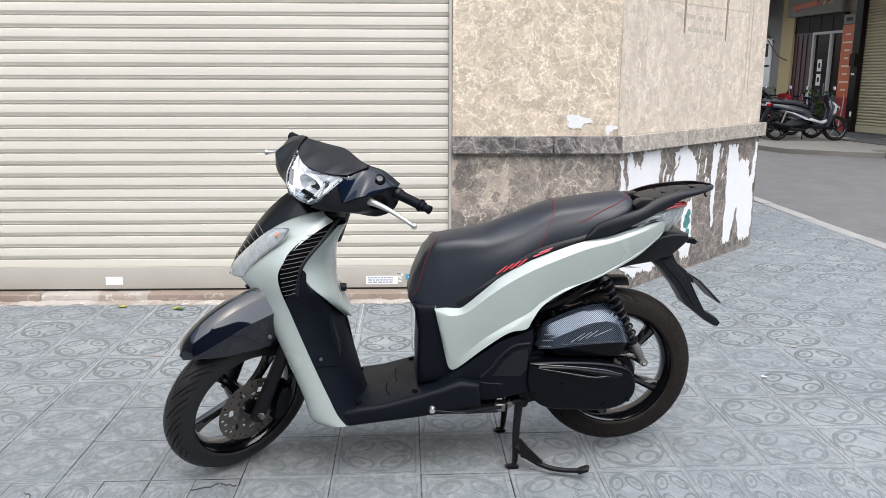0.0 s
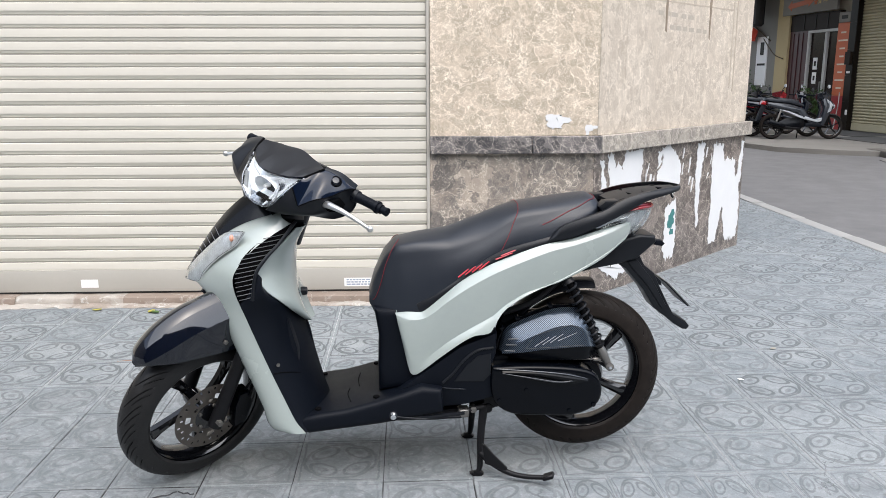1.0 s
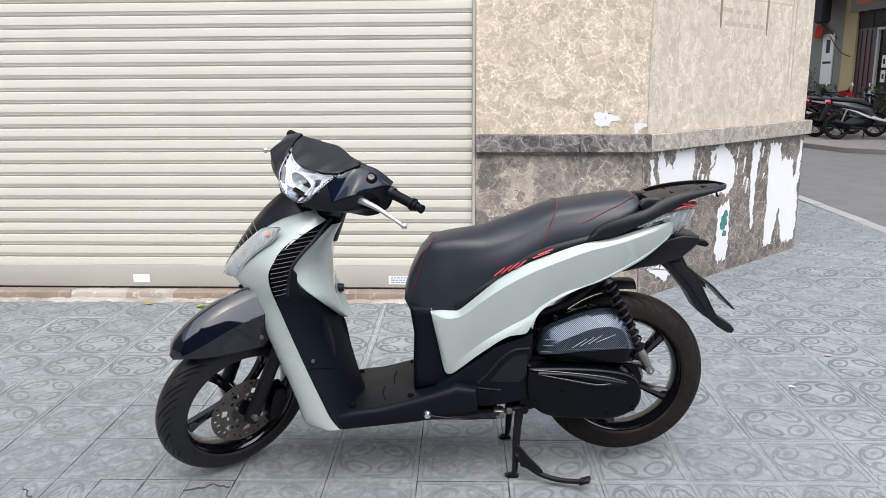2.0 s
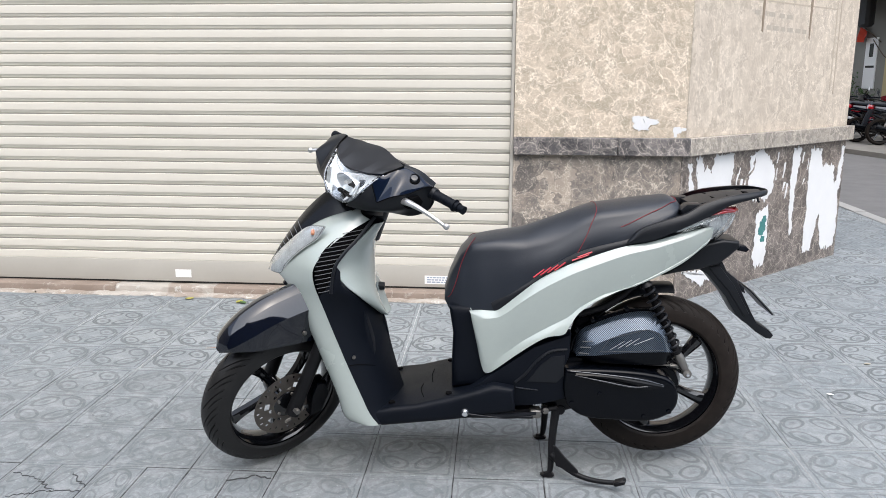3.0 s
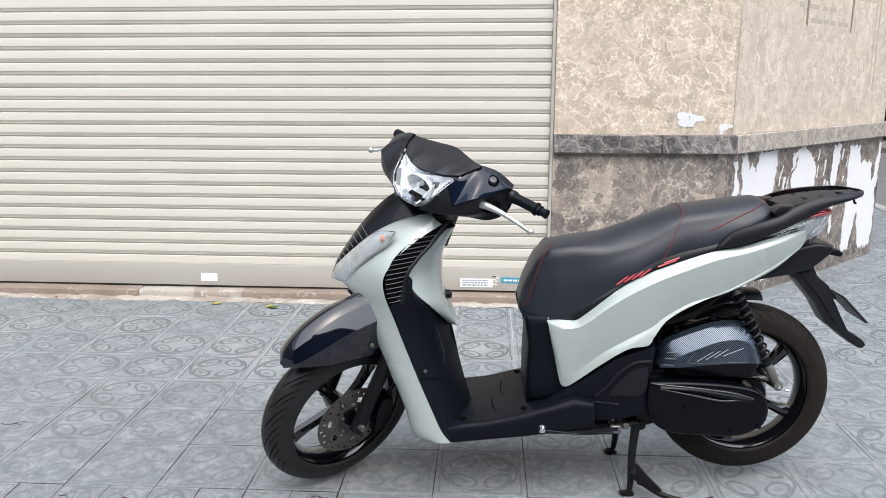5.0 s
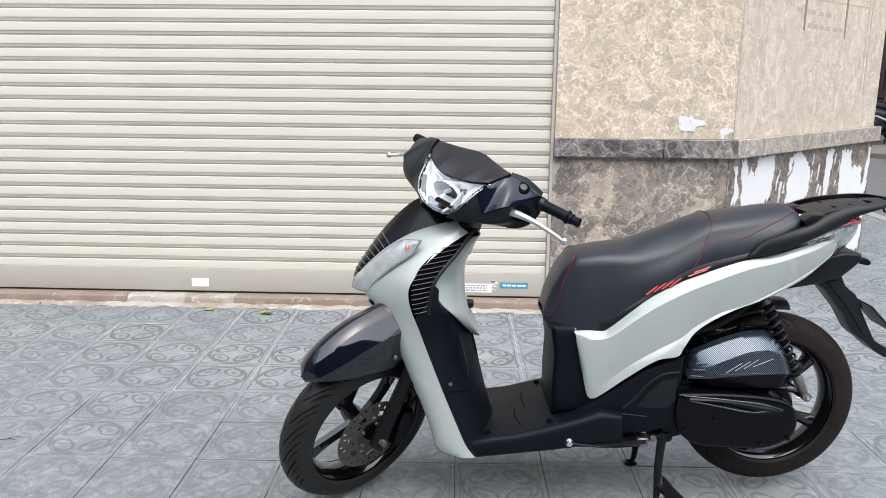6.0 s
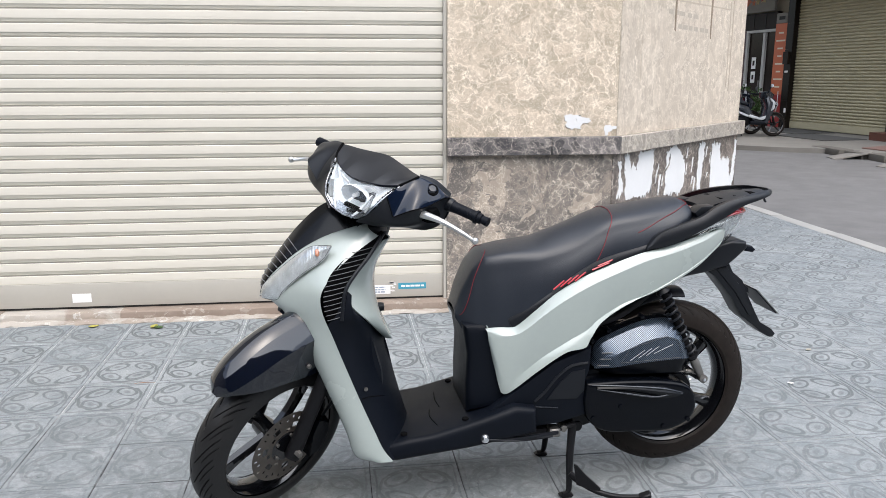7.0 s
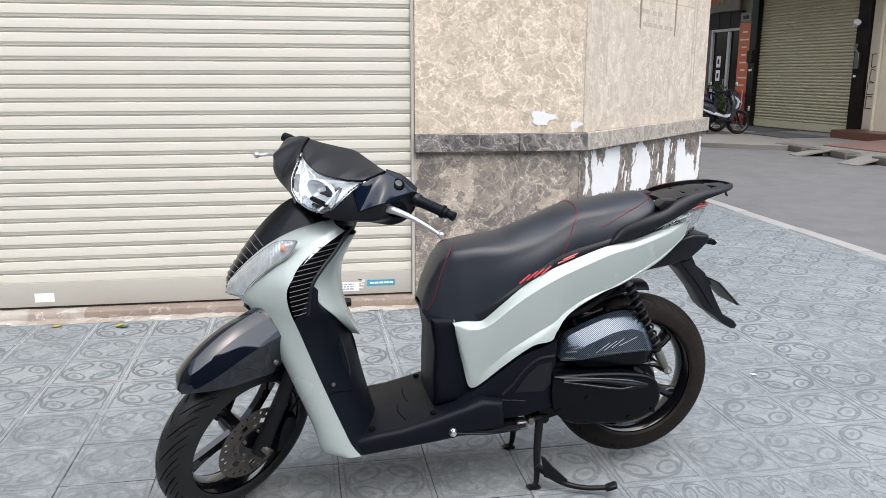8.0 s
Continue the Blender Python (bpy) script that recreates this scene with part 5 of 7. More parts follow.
# ---- wheels ----
def tyre(radius, rim_r, width, grooves, long_groove, short_groove, wide):
    """A tyre with slanting tread grooves pressed into its crown."""
    n, k, cut = 520, 30, {}
    bm = bmesh.new()
    rings = []
    for i in range(n):
        th = 2 * math.pi * i / n
        ring = []
        for j in range(k):
            a = math.pi * (0.006 + 0.988 * j / (k - 1))
            y = -math.cos(a) * width * 0.5
            rr_ = rim_r * 1.012 + (radius - rim_r * 1.012) * math.sin(a) ** 0.72
            s = abs(y) / (width * 0.5)
            ph = (i * grooves / n + (0.5 if y > 0 else 0)) % 1.0
            slot = (long_groove[0] < s < long_groove[1] and ph < wide) or (short_groove[0] < s < short_groove[1] and 0.46 < ph < 0.46 + wide)
            if slot:
                rr_ -= 0.005 * min(1, (0.95 - s) * 12)
            elif s < 0.05:
                rr_ -= 0.003
            sl = th - 2 * math.pi / grooves * 1.9 * s ** 1.2
            ring.append(bm.verts.new((rr_ * math.cos(sl), y, rr_ * math.sin(sl))))
            cut[i, j] = slot
        rings.append(ring)
    for i in range(n):
        a, b = rings[i], rings[(i + 1) % n]
        for j in range(k - 1):
            f = bm.faces.new((a[j], a[j + 1], b[j + 1], b[j]))
            f.material_index = int(sum((cut[i, j], cut[i, j + 1], cut[(i + 1) % n, j], cut[(i + 1) % n, j + 1])) >= 3)
    for j in (0, k - 1):
        inner = [bm.verts.new((rings[i][j].co.x * 0.965, rings[i][j].co.y * 0.9, rings[i][j].co.z * 0.965)) for i in range(n)]
        for i in range(n):
            bm.faces.new((rings[i][j], rings[(i + 1) % n][j], inner[(i + 1) % n], inner[i]))
    return bm


def rim_body(r, width):
    w = width * 0.5
    return lathe([(r * 0.99, -w), (r * 1.03, -w * 0.96), (r * 1.03, -w * 0.8), (r * 0.99, -w * 0.7), (r * 0.95, -w * 0.3), (r * 0.94, 0), (r * 0.95, w * 0.3), (r * 0.99, w * 0.7), (r * 1.03, w * 0.8), (r * 1.03, w * 0.96), (r * 0.99, w),
                  (r * 0.96, w * 0.85), (r * 0.91, w * 0.4), (r * 0.90, 0), (r * 0.91, -w * 0.4), (r * 0.96, -w * 0.85)], 72, True)


def spoke(r_in, r_out, turn, width, thick):
    """One cast spoke, broad at the rim, with a light twist."""
    rows = []
    for i in range(9):
        t = i / 8
        r = r_in + (r_out - r_in) * t
        w = width * (0.9 - 0.35 * math.sin(math.pi * t) + 0.25 * t)
        a = turn + 0.16 * t
        c_, s_ = math.cos(a), math.sin(a)
        rows.append([Vector((r * c_ - q * w * s_, y, r * s_ + q * w * c_)) for q, y in ((-1, -thick * 0.5), (-0.4, -thick * 0.95), (0.4, -thick * 0.95), (1, -thick * 0.5), (1, thick * 0.5), (0.4, thick * 0.95), (-0.4, thick * 0.95), (-1, thick * 0.5))])
    bm = bmesh.new()
    rs = [[bm.verts.new(p) for p in r] for r in rows]
    for a, b in zip(rs, rs[1:]):
        for j in range(8):
            bm.faces.new((a[j], a[(j + 1) % 8], b[(j + 1) % 8], b[j]))
    bm.faces.new(rs[0])
    bm.faces.new(rs[-1])
    return bm


def disc(r_in, r_out, thick):
    """A brake disc with rings of drilled holes and slots left open."""
    bm = bmesh.new()
    n, rings = 126, 8
    grid = [[bm.verts.new(((r_in + (r_out - r_in) * j / rings) * math.cos(2 * math.pi * i / n), 0, (r_in + (r_out - r_in) * j / rings) * math.sin(2 * math.pi * i / n))) for j in range(rings + 1)] for i in range(n)]
    for i in range(n):
        for j in range(rings):
            if (j == 6 and i % 9 == 0) or (j == 5 and i % 9 == 4) or (j in (2, 3) and i % 18 in (2, 3, 4, 5, 6, 7)) or (j == 1 and i % 18 in (10, 11, 12, 13)):
                continue
            bm.faces.new((grid[i][j], grid[i][j + 1], grid[(i + 1) % n][j + 1], grid[(i + 1) % n][j]))
    bmesh.ops.solidify(bm, geom=bm.faces[:], thickness=thick)
    return bm


def wheel(name, m, radius, rim_r, width, spokes, phase, tyre_mat, label, *tread):
    rim = part(name, moved(rim_body(rim_r, width * 0.8), m), M_rim, scooter, label)
    part("tyre", moved(tyre(radius, rim_r, width, *tread), m), [tyre_mat, M_groove], rim, "black rubber tyre with slanted grooves", 30)
    part("hub", moved(lathe([(0.012, -0.07), (0.030, -0.068), (0.036, -0.03), (0.036, 0.03), (0.030, 0.068), (0.012, 0.07)], 28), m), M_rim, rim)
    for k in range(spokes):
        part("spoke", moved(spoke(0.03, rim_r * 0.93, phase + 2 * math.pi * k / spokes, 0.021, 0.020), m), M_rim, rim)
    return rim


RAKE = Vector((math.sin(radians(26)), 0, math.cos(radians(26))))
STEER = Matrix.Translation((-0.965, -0.065, 0.278)) @ Matrix.Rotation(radians(43), 4, RAKE)
AXLE = STEER @ Matrix.Translation((-0.040, 0, 0.016))
front = wheel("front_wheel", AXLE, 0.291, 0.207, 0.114, 5, 0.75, M_tyre, "black five-spoke front wheel", 23, (0.14, 0.84), (0.50, 0.90), 0.10)
part("brake_disc", moved(disc(0.054, 0.130, 0.004), AXLE @ Matrix.Translation((0, -0.076, 0))), M_disc, front, "worn dark grey drilled brake disc")
part("disc_carrier", moved(lathe([(0.010, -0.080), (0.050, -0.079), (0.056, -0.074), (0.040, -0.060)], 30), AXLE), M_rim, front)
for k in range(5):
    a = 2 * math.pi * k / 5
    part("disc_bolt", moved(lathe([(0.001, -0.087), (0.006, -0.086), (0.006, -0.078)], 8), AXLE @ Matrix.Translation((0.046 * math.cos(a), 0, 0.046 * math.sin(a)))), M_steel, front)
REAR = Matrix.Translation((0.410, 0, 0.345))
rear = wheel("rear_wheel", REAR, 0.305, 0.218, 0.118, 5, 0.61, M_tyre_worn, "black five-spoke rear wheel", 22, (0.30, 0.86), (0.58, 0.90), 0.15)
part("brake_drum", moved(lathe([(0.02, -0.10), (0.06, -0.095), (0.075, -0.06), (0.075, 0.05), (0.02, 0.06)], 36), REAR), M_cast, rear)

# fork, front mudguard
for side in (-1, 1):
    leg = part("fork_leg", moved(tube([(-0.036, side * 0.105, -0.01), (0.004, side * 0.105, 0.09), (0.072, side * 0.105, 0.26), (0.16, side * 0.10, 0.50)], [0.026, 0.024, 0.023, 0.02], 16, 20), STEER), M_iron, scooter, "black fork leg")
    part("axle_nut", moved(lathe([(0.002, -0.012), (0.011, -0.011), (0.012, 0.010), (0.004, 0.012)], 6), STEER @ Matrix.Translation((-0.032, side * 0.131, 0.020))), M_steel, leg)
part("brake_caliper", moved(prism([(0.035, -0.05), (0.085, -0.04), (0.11, 0.03), (0.10, 0.085), (0.06, 0.09), (0.04, 0.04)], -0.115, -0.05, 0.012), STEER), M_cast, scooter)
part("brake_hose", moved(tube([(0.09, -0.09, 0.08), (0.13, -0.10, 0.16), (0.13, -0.08, 0.30), (0.18, -0.06, 0.45)], 0.006, 8, 24), STEER), M_plastic, scooter)
F_C = [(-0.266, 0, 0.296), (-0.245, 0, 0.342), (-0.186, 0, 0.398), (-0.101, 0, 0.441), (-0.016, 0, 0.462), (0.06, 0, 0.474)]
F_U = [(-0.265, -0.006, 0.294), (-0.243, -0.026, 0.335), (-0.182, -0.034, 0.388), (-0.100, -0.036, 0.428), (-0.016, -0.036, 0.447), (0.06, -0.036, 0.458)]
F_R = [(-0.263, -0.010, 0.292), (-0.238, -0.050, 0.318), (-0.166, -0.074, 0.357), (-0.080, -0.079, 0.388), (-0.006, -0.080, 0.401), (0.06, -0.080, 0.410)]
F_E = [(-0.262, -0.010, 0.288), (-0.230, -0.056, 0.309), (-0.160, -0.080, 0.304), (-0.085, -0.083, 0.294), (0.010, -0.084, 0.282), (0.07, -0.084, 0.278)]


def mirrored(pts):
    return [(a, -b, c) for a, b, c in pts]


part("front_mudguard", moved(creased([F_E, F_R, F_U, F_C, mirrored(F_U), mirrored(F_R), mirrored(F_E)], 36, 6, 0.0022, 0.004, (0.3, 0, -1)), STEER), M_gloss, scooter, "gloss black front mudguard", 9)
for side in (-1, 1):
    part("mudguard_bolt", moved(lathe([(0.001, -0.005), (0.007, -0.004), (0.008, 0.004)], 10), STEER @ Matrix.Translation((0.020, side * 0.087, 0.318)) @ Matrix.Rotation(0 if side < 0 else math.pi, 4, "Z")), M_steel, scooter)

# handlebar head, turned with the wheel; HC is its middle plane
HC = 0.045
HEAD = Matrix.Translation((-0.965, -0.065, 0.278)) @ Matrix.Rotation(radians(55), 4, RAKE) @ Matrix.Translation((0.27, HC, 0.86)) @ Matrix.Rotation(radians(-2.9), 4, "Z") @ Matrix.Rotation(radians(-4.9), 4, "X") @ Matrix.Translation((-0.27, 0, -0.86))


def across(left_half):
    """A curve over the whole width from its near half, which ends in the middle."""
    return left_half + [(x, -y, z) for x, y, z in reversed(left_half[:-1])]


# visor: its front edge steps down on either side of a flat middle
V_F = across([(0.281, -0.126, 0.880), (0.264, -0.104, 0.8765), (0.252, -0.082, 0.872), (0.238, -0.052, 0.871), (0.234, -0.020, 0.866), (0.234, 0, 0.865)])
V_F = cornered(V_F, 0.25, (2, 3, 7, 8))
V_T = across([(0.348, -0.148, 0.900), (0.364, -0.112, 0.897), (0.375, -0.060, 0.901), (0.382, 0, 0.907)])
part("visor", moved(band(V_F, V_T, 64, 14, (-0.002, 0, 0.005), 0.006, (0.4, 0, -1)), HEAD), M_visor, scooter, "matt black headlamp visor", 50)
part("visor_edge", moved(tube(shift(V_F, (0.001, 0, 0.0)), 0.0028, 8, 60), HEAD), M_gloss, scooter)
# headlamp: a five-sided clear lens that narrows to a tip on either side
L_B = cornered(across([(0.279, -0.126, 0.876), (0.242, -0.111, 0.852), (0.209, -0.097, 0.822), (0.192, -0.080, 0.792), (0.185, -0.048, 0.770), (0.182, 0, 0.764)]), 0.25, (3, 4, 6, 7))
V_L = shift(V_F, (0.001, 0, -0.003))
lamp = part("headlamp_lens", moved(band(V_L, L_B, 60, 14, (-0.008, 0, -0.001), 0.003, (1, 0, 0.3)), HEAD), M_lens, scooter, "clear headlamp lens", 60)


def bowl(depth, n=18, m=9):
    """The lamp's mirror: a hollow of many flat facets behind the lens."""
    r = random.Random(8)
    a, b = spline(shift(V_F, (0.020, 0, -0.004)), n), spline(shift(L_B, (0.018, 0, 0.006)), n)
    rows = []
    for i in range(n + 1):
        row = []
        for j in range(m + 1):
            t = j / m
            k = 16 * t * (1 - t) * (i / n) * (1 - i / n)
            row.append(a[i].lerp(b[i], t) + Vector((depth * k + (r.uniform(-0.004, 0.004) if 0 < j < m else 0), 0, 0)))
        rows.append(row)
    return sheet(rows, 0.002, (1, 0, 0))


part("reflector_bowl", moved(bowl(0.026), HEAD), M_inside, lamp, "silver faceted reflector", 5)
part("lamp_rim", moved(tube(shift(L_B, (0.002, 0, 0.001)), 0.0028, 8, 48), HEAD), M_silvermark, lamp)
part("lamp_shroud", moved(band(shift(L_B, (0.004, 0, -0.001)), shift(L_B, (0.020, 0, -0.010)), 44, 3, (0, 0, 0), 0.004, (1, 0, 0.3)), HEAD), M_satin, scooter)
for s in (-1, 1):
    part("lamp_brow", moved(band([(0.214, s * 0.012, 0.858), (0.222, s * 0.040, 0.864), (0.240, s * 0.070, 0.862)], [(0.214, s * 0.012, 0.850), (0.222, s * 0.040, 0.855), (0.242, s * 0.068, 0.855)], 10, 3, (0, 0, 0), 0.003, (1, 0, 0)), HEAD), M_inside, lamp)
    part("lamp_blind", moved(band([(0.212, s * 0.086, 0.842), (0.206, s * 0.082, 0.815), (0.198, s * 0.074, 0.790)], [(0.222, s * 0.074, 0.842), (0.214, s * 0.070, 0.815), (0.204, s * 0.062, 0.792)], 10, 3, (0, 0, 0), 0.002, (1, 0, 0)), HEAD), M_signal, lamp)
    part("lamp_pillar", moved(tube([(0.188, s * 0.030, 0.764), (0.204, s * 0.052, 0.796), (0.222, s * 0.074, 0.846)], [0.003, 0.005, 0.002], 6, 10), HEAD), M_inside, lamp)
    edge_line = spline([(0.264, s * 0.118, 0.868), (0.234, s * 0.104, 0.842), (0.204, s * 0.092, 0.808)], 9)
    for k in range(9):
        part("side_bead", moved(prism([(-0.003, -0.004), (0.003, -0.003), (0.004, 0.004), (-0.002, 0.004)], -0.005, 0.005, 0.001, 1), HEAD @ Matrix.Translation(edge_line[k])), M_chrome if k % 2 else M_hole, lamp)
cup_m = HEAD @ Matrix.Translation((0.232, -0.012, 0.822)) @ Matrix.Rotation(radians(-88), 4, "Z") @ Matrix.Rotation(radians(14), 4, "X") @ Matrix.Diagonal((1.35, 1.0, 1.0, 1))
part("reflector_cup", moved(lathe([(0.001, 0.022), (0.014, 0.018), (0.028, 0.004), (0.037, -0.014), (0.039, -0.015), (0.031, 0.006), (0.014, 0.026)], 14), cup_m), M_inside, lamp, "bright round mirror", 5)
part("lamp_bulb", moved(lathe([(0.001, -0.012), (0.006, -0.010), (0.008, 0.012), (0.003, 0.016)], 12), HEAD @ Matrix.Translation((0.222, -0.012, 0.822)) @ Matrix.Rotation(radians(-90), 4, "Z")), M_paper, lamp)
part("lamp_step", moved(prism([(0.196, 0.788), (0.208, 0.789), (0.210, 0.797), (0.199, 0.797)], -0.056, 0.010, 0.002), HEAD), M_hole, lamp)
part("lamp_floor", moved(band(shift(L_B[4:-4], (0.006, 0, 0.004)), shift(L_B[4:-4], (0.030, 0, 0.016)), 16, 3, (0, 0, 0), 0.002, (0, 0, -1)), HEAD), M_silvermark, lamp)
# cowl either side of the lamp: a gloss upper facet and a satin lower one
K1 = [(0.280, -0.126, 0.878), (0.309, -0.138, 0.888), (0.347, -0.149, 0.898), (0.376, -0.190, 0.881), (0.423, -0.222, 0.838)]
K2 = cornered([(0.242, -0.112, 0.851), (0.236, -0.148, 0.800), (0.264, -0.196, 0.834), (0.312, -0.213, 0.837), (0.372, -0.228, 0.852), (0.423, -0.224, 0.836)], 0.2, (1,))
K3 = [(0.204, -0.098, 0.810), (0.232, -0.142, 0.776), (0.268, -0.190, 0.778), (0.325, -0.210, 0.784), (0.380, -0.222, 0.796), (0.428, -0.222, 0.800)]
K4 = [(0.183, -0.056, 0.762), (0.229, -0.100, 0.749), (0.302, -0.150, 0.742), (0.354, -0.192, 0.733), (0.398, -0.208, 0.738), (0.430, -0.210, 0.748)]
for s in (-1, 1):
    def side(bmx):
        if s > 0:
            for v in bmx.verts:
                v.co.y -= max(0, -v.co.y - 0.12) * 0.4
        return moved(flip(bmx) if s > 0 else bmx, HEAD)
    part("head_cowl", side(band(K1, K2, 30, 10, (-0.004, -0.004, 0.003), 0.006, (0.6, 0.8, 0))), M_navy if s < 0 else M_satin, scooter, "gloss blue-black handlebar cowl" if s < 0 else "")
    part("cowl_lower", side(band(K2, K4, 30, 12, (0.0, 0.0, 0), 0.006, (0.6, 0.8, 0), (K3,))), M_satin, scooter)
    if s < 0:
        part("cowl_top", side(band(K1[2:], [(0.362, -0.140, 0.902), (0.395, -0.180, 0.888), (0.440, -0.214, 0.844)], 16, 4, (0, 0, 0.002), 0.004, (0.3, 0.4, -1))), M_satin, scooter)
    part("cowl_seam", side(tube(shift(K1[:3], (0.0, 0.002, 0.003)), 0.0032, 6, 12)), M_hole, scooter)
    if s < 0:
        part("facet_seam", side(tube(shift(K2, (-0.001, -0.0015, 0.0)), 0.0018, 6, 24)), M_hole, scooter)
    part("switch_housing", side(band([(0.423, -0.222, 0.838), (0.436, -0.224, 0.812), (0.434, -0.220, 0.775), (0.430, -0.210, 0.748)], [(0.430, -0.140, 0.862), (0.455, -0.130, 0.830), (0.448, -0.130, 0.785), (0.430, -0.130, 0.750)], 14, 6, (0.010, 0, 0), 0.006, (-1, 0, 0))), M_satin, scooter)
    cap = part("mirror_cap", moved(lathe([(0.002, -0.006), (0.011, -0.0055), (0.0155, 0.0), (0.016, 0.010)], 20), HEAD @ Matrix.Translation((0.353, s * 0.196, 0.876)) @ Matrix.Rotation(radians(-20), 4, "Y") @ Matrix.Rotation(radians(-66 if s < 0 else 246), 4, "X")), M_gloss, scooter)
    part("cap_ring", moved(lathe([(0.0155, -0.001), (0.020, 0.0), (0.021, 0.004), (0.0155, 0.004)], 20, True), HEAD @ Matrix.Translation((0.353, s * 0.196, 0.876)) @ Matrix.Rotation(radians(-20), 4, "Y") @ Matrix.Rotation(radians(-66 if s < 0 else 246), 4, "X")), M_hole, cap)
    part("dash_end", moved(prism([(0.34, 0.850), (0.385, 0.862), (0.425, 0.832), (0.425, 0.775), (0.38, 0.755), (0.33, 0.764)], s * 0.150 - 0.050, s * 0.150 + 0.050, 0.01), HEAD), M_satin, scooter)
part("dash_shell", moved(prism([(0.285, 0.862), (0.372, 0.896), (0.44, 0.855), (0.44, 0.77), (0.40, 0.745), (0.24, 0.742), (0.225, 0.77), (0.25, 0.82)], -0.092, 0.092, 0.012), HEAD), M_satin, scooter)
gl = part("left_grip", moved(tube([(0.405, -0.195, 0.818), (0.419, -0.250, 0.815), (0.426, -0.342, 0.811)], [0.020, 0.0170, 0.0165], 18, 14), HEAD), M_plastic, scooter, "black rubber grip")
part("grip_collar", moved(tube([(0.418, -0.226, 0.8165), (0.4195, -0.240, 0.8158)], [0.0225, 0.0205], 18), HEAD), M_satin, gl)
part("grip_flange", moved(tube([(0.4246, -0.322, 0.8120), (0.4252, -0.3285, 0.8117)], 0.0215, 18), HEAD), M_plastic, gl)
part("bar_end", moved(tube([(0.426, -0.338, 0.8112), (0.4275, -0.366, 0.810)], [0.012, 0.0150], 14), HEAD), M_plastic, gl)
for k in range(6):
    q, w = Vector((0.4192, -0.246, 0.8155)).lerp(Vector((0.4242, -0.318, 0.8122)), k / 6), Vector((0.0008, -0.010, -0.0005))
    ring = [q + w * (a / 12) + Vector((math.cos(2 * math.pi * a / 12 + k) * 0.0168, 0, math.sin(2 * math.pi * a / 12 + k) * 0.0168)) for a in range(13)]
    part("grip_rib", moved(tube(ring, 0.0009, 5), HEAD), M_plastic, gl)
part("left_lever", moved(tube([(0.302, -0.205, 0.812), (0.301, -0.240, 0.817), (0.305, -0.290, 0.816), (0.314, -0.345, 0.805), (0.328, -0.380, 0.789)], [0.013, 0.0105, 0.0078, 0.0066, 0.0058], 12, 26, squash=0.8), HEAD), M_alloy, scooter, "silver alloy brake lever")
bmx = bmesh.new()
bmesh.ops.create_uvsphere(bmx, u_segments=14, v_segments=10, radius=0.0105)
part("lever_ball", moved(bmx, HEAD @ Matrix.Translation((0.330, -0.385, 0.789))), M_alloy, scooter)
part("lever_perch", moved(prism([(0.305, 0.790), (0.355, 0.772), (0.372, 0.800), (0.350, 0.826), (0.315, 0.826)], -0.231, -0.190, 0.006), HEAD), M_hole, scooter)
gr = part("right_grip", moved(tube([(0.405, 0.195, 0.830), (0.416, 0.250, 0.829), (0.423, 0.300, 0.828)], [0.020, 0.0170, 0.0165], 18, 14), HEAD), M_plastic, scooter, "black rubber grip")
part("bar_end", moved(tube([(0.422, 0.298, 0.828), (0.4235, 0.326, 0.828)], [0.0175, 0.016], 14), HEAD), M_plastic, gr)
part("right_lever", moved(tube([(0.320, 0.205, 0.806), (0.345, 0.260, 0.794), (0.372, 0.330, 0.776), (0.357, 0.372, 0.761)], [0.011, 0.009, 0.0075, 0.007], 12, 22, squash=0.75), HEAD), M_alloy, scooter, "silver alloy brake lever")
bmx = bmesh.new()
bmesh.ops.create_uvsphere(bmx, u_segments=14, v_segments=10, radius=0.0105)
part("lever_ball", moved(bmx, HEAD @ Matrix.Translation((0.353, 0.380, 0.759))), M_alloy, scooter)

# engine side: lower cover, drive case, air cleaner, dampers
both("lower_cover", lambda: prism([(-0.320, 0.318), (-0.219, 0.392), (-0.165, 0.430), (-0.062, 0.503), (0.048, 0.544), (0.068, 0.552), (0.064, 0.47), (0.046, 0.42), (0.055, 0.31), (-0.04, 0.285), (-0.125, 0.278), (-0.22, 0.30)], -0.172, -0.10, 0.012, 2), M_plastic, "matt black lower body cover")
both("cover_ridge", lambda: tube([(0.054, -0.173, 0.497), (-0.003, -0.174, 0.489), (-0.052, -0.174, 0.452), (-0.090, -0.174, 0.405), (-0.126, -0.174, 0.372)], 0.005, 8, 24), M_satin)
both("cover_inset", lambda: prism([(0.046, 0.475), (0.0, 0.468), (-0.040, 0.435), (-0.085, 0.375), (0.02, 0.372), (0.046, 0.40)], -0.176, -0.165, 0.003), M_satin)


def rounded(pts, n=64):
    """A closed outline drawn smoothly through its corners."""
    return [(p.x, p.z) for p in spline([(a, 0, b) for a, b in (*pts, pts[0])], n)][:-1]


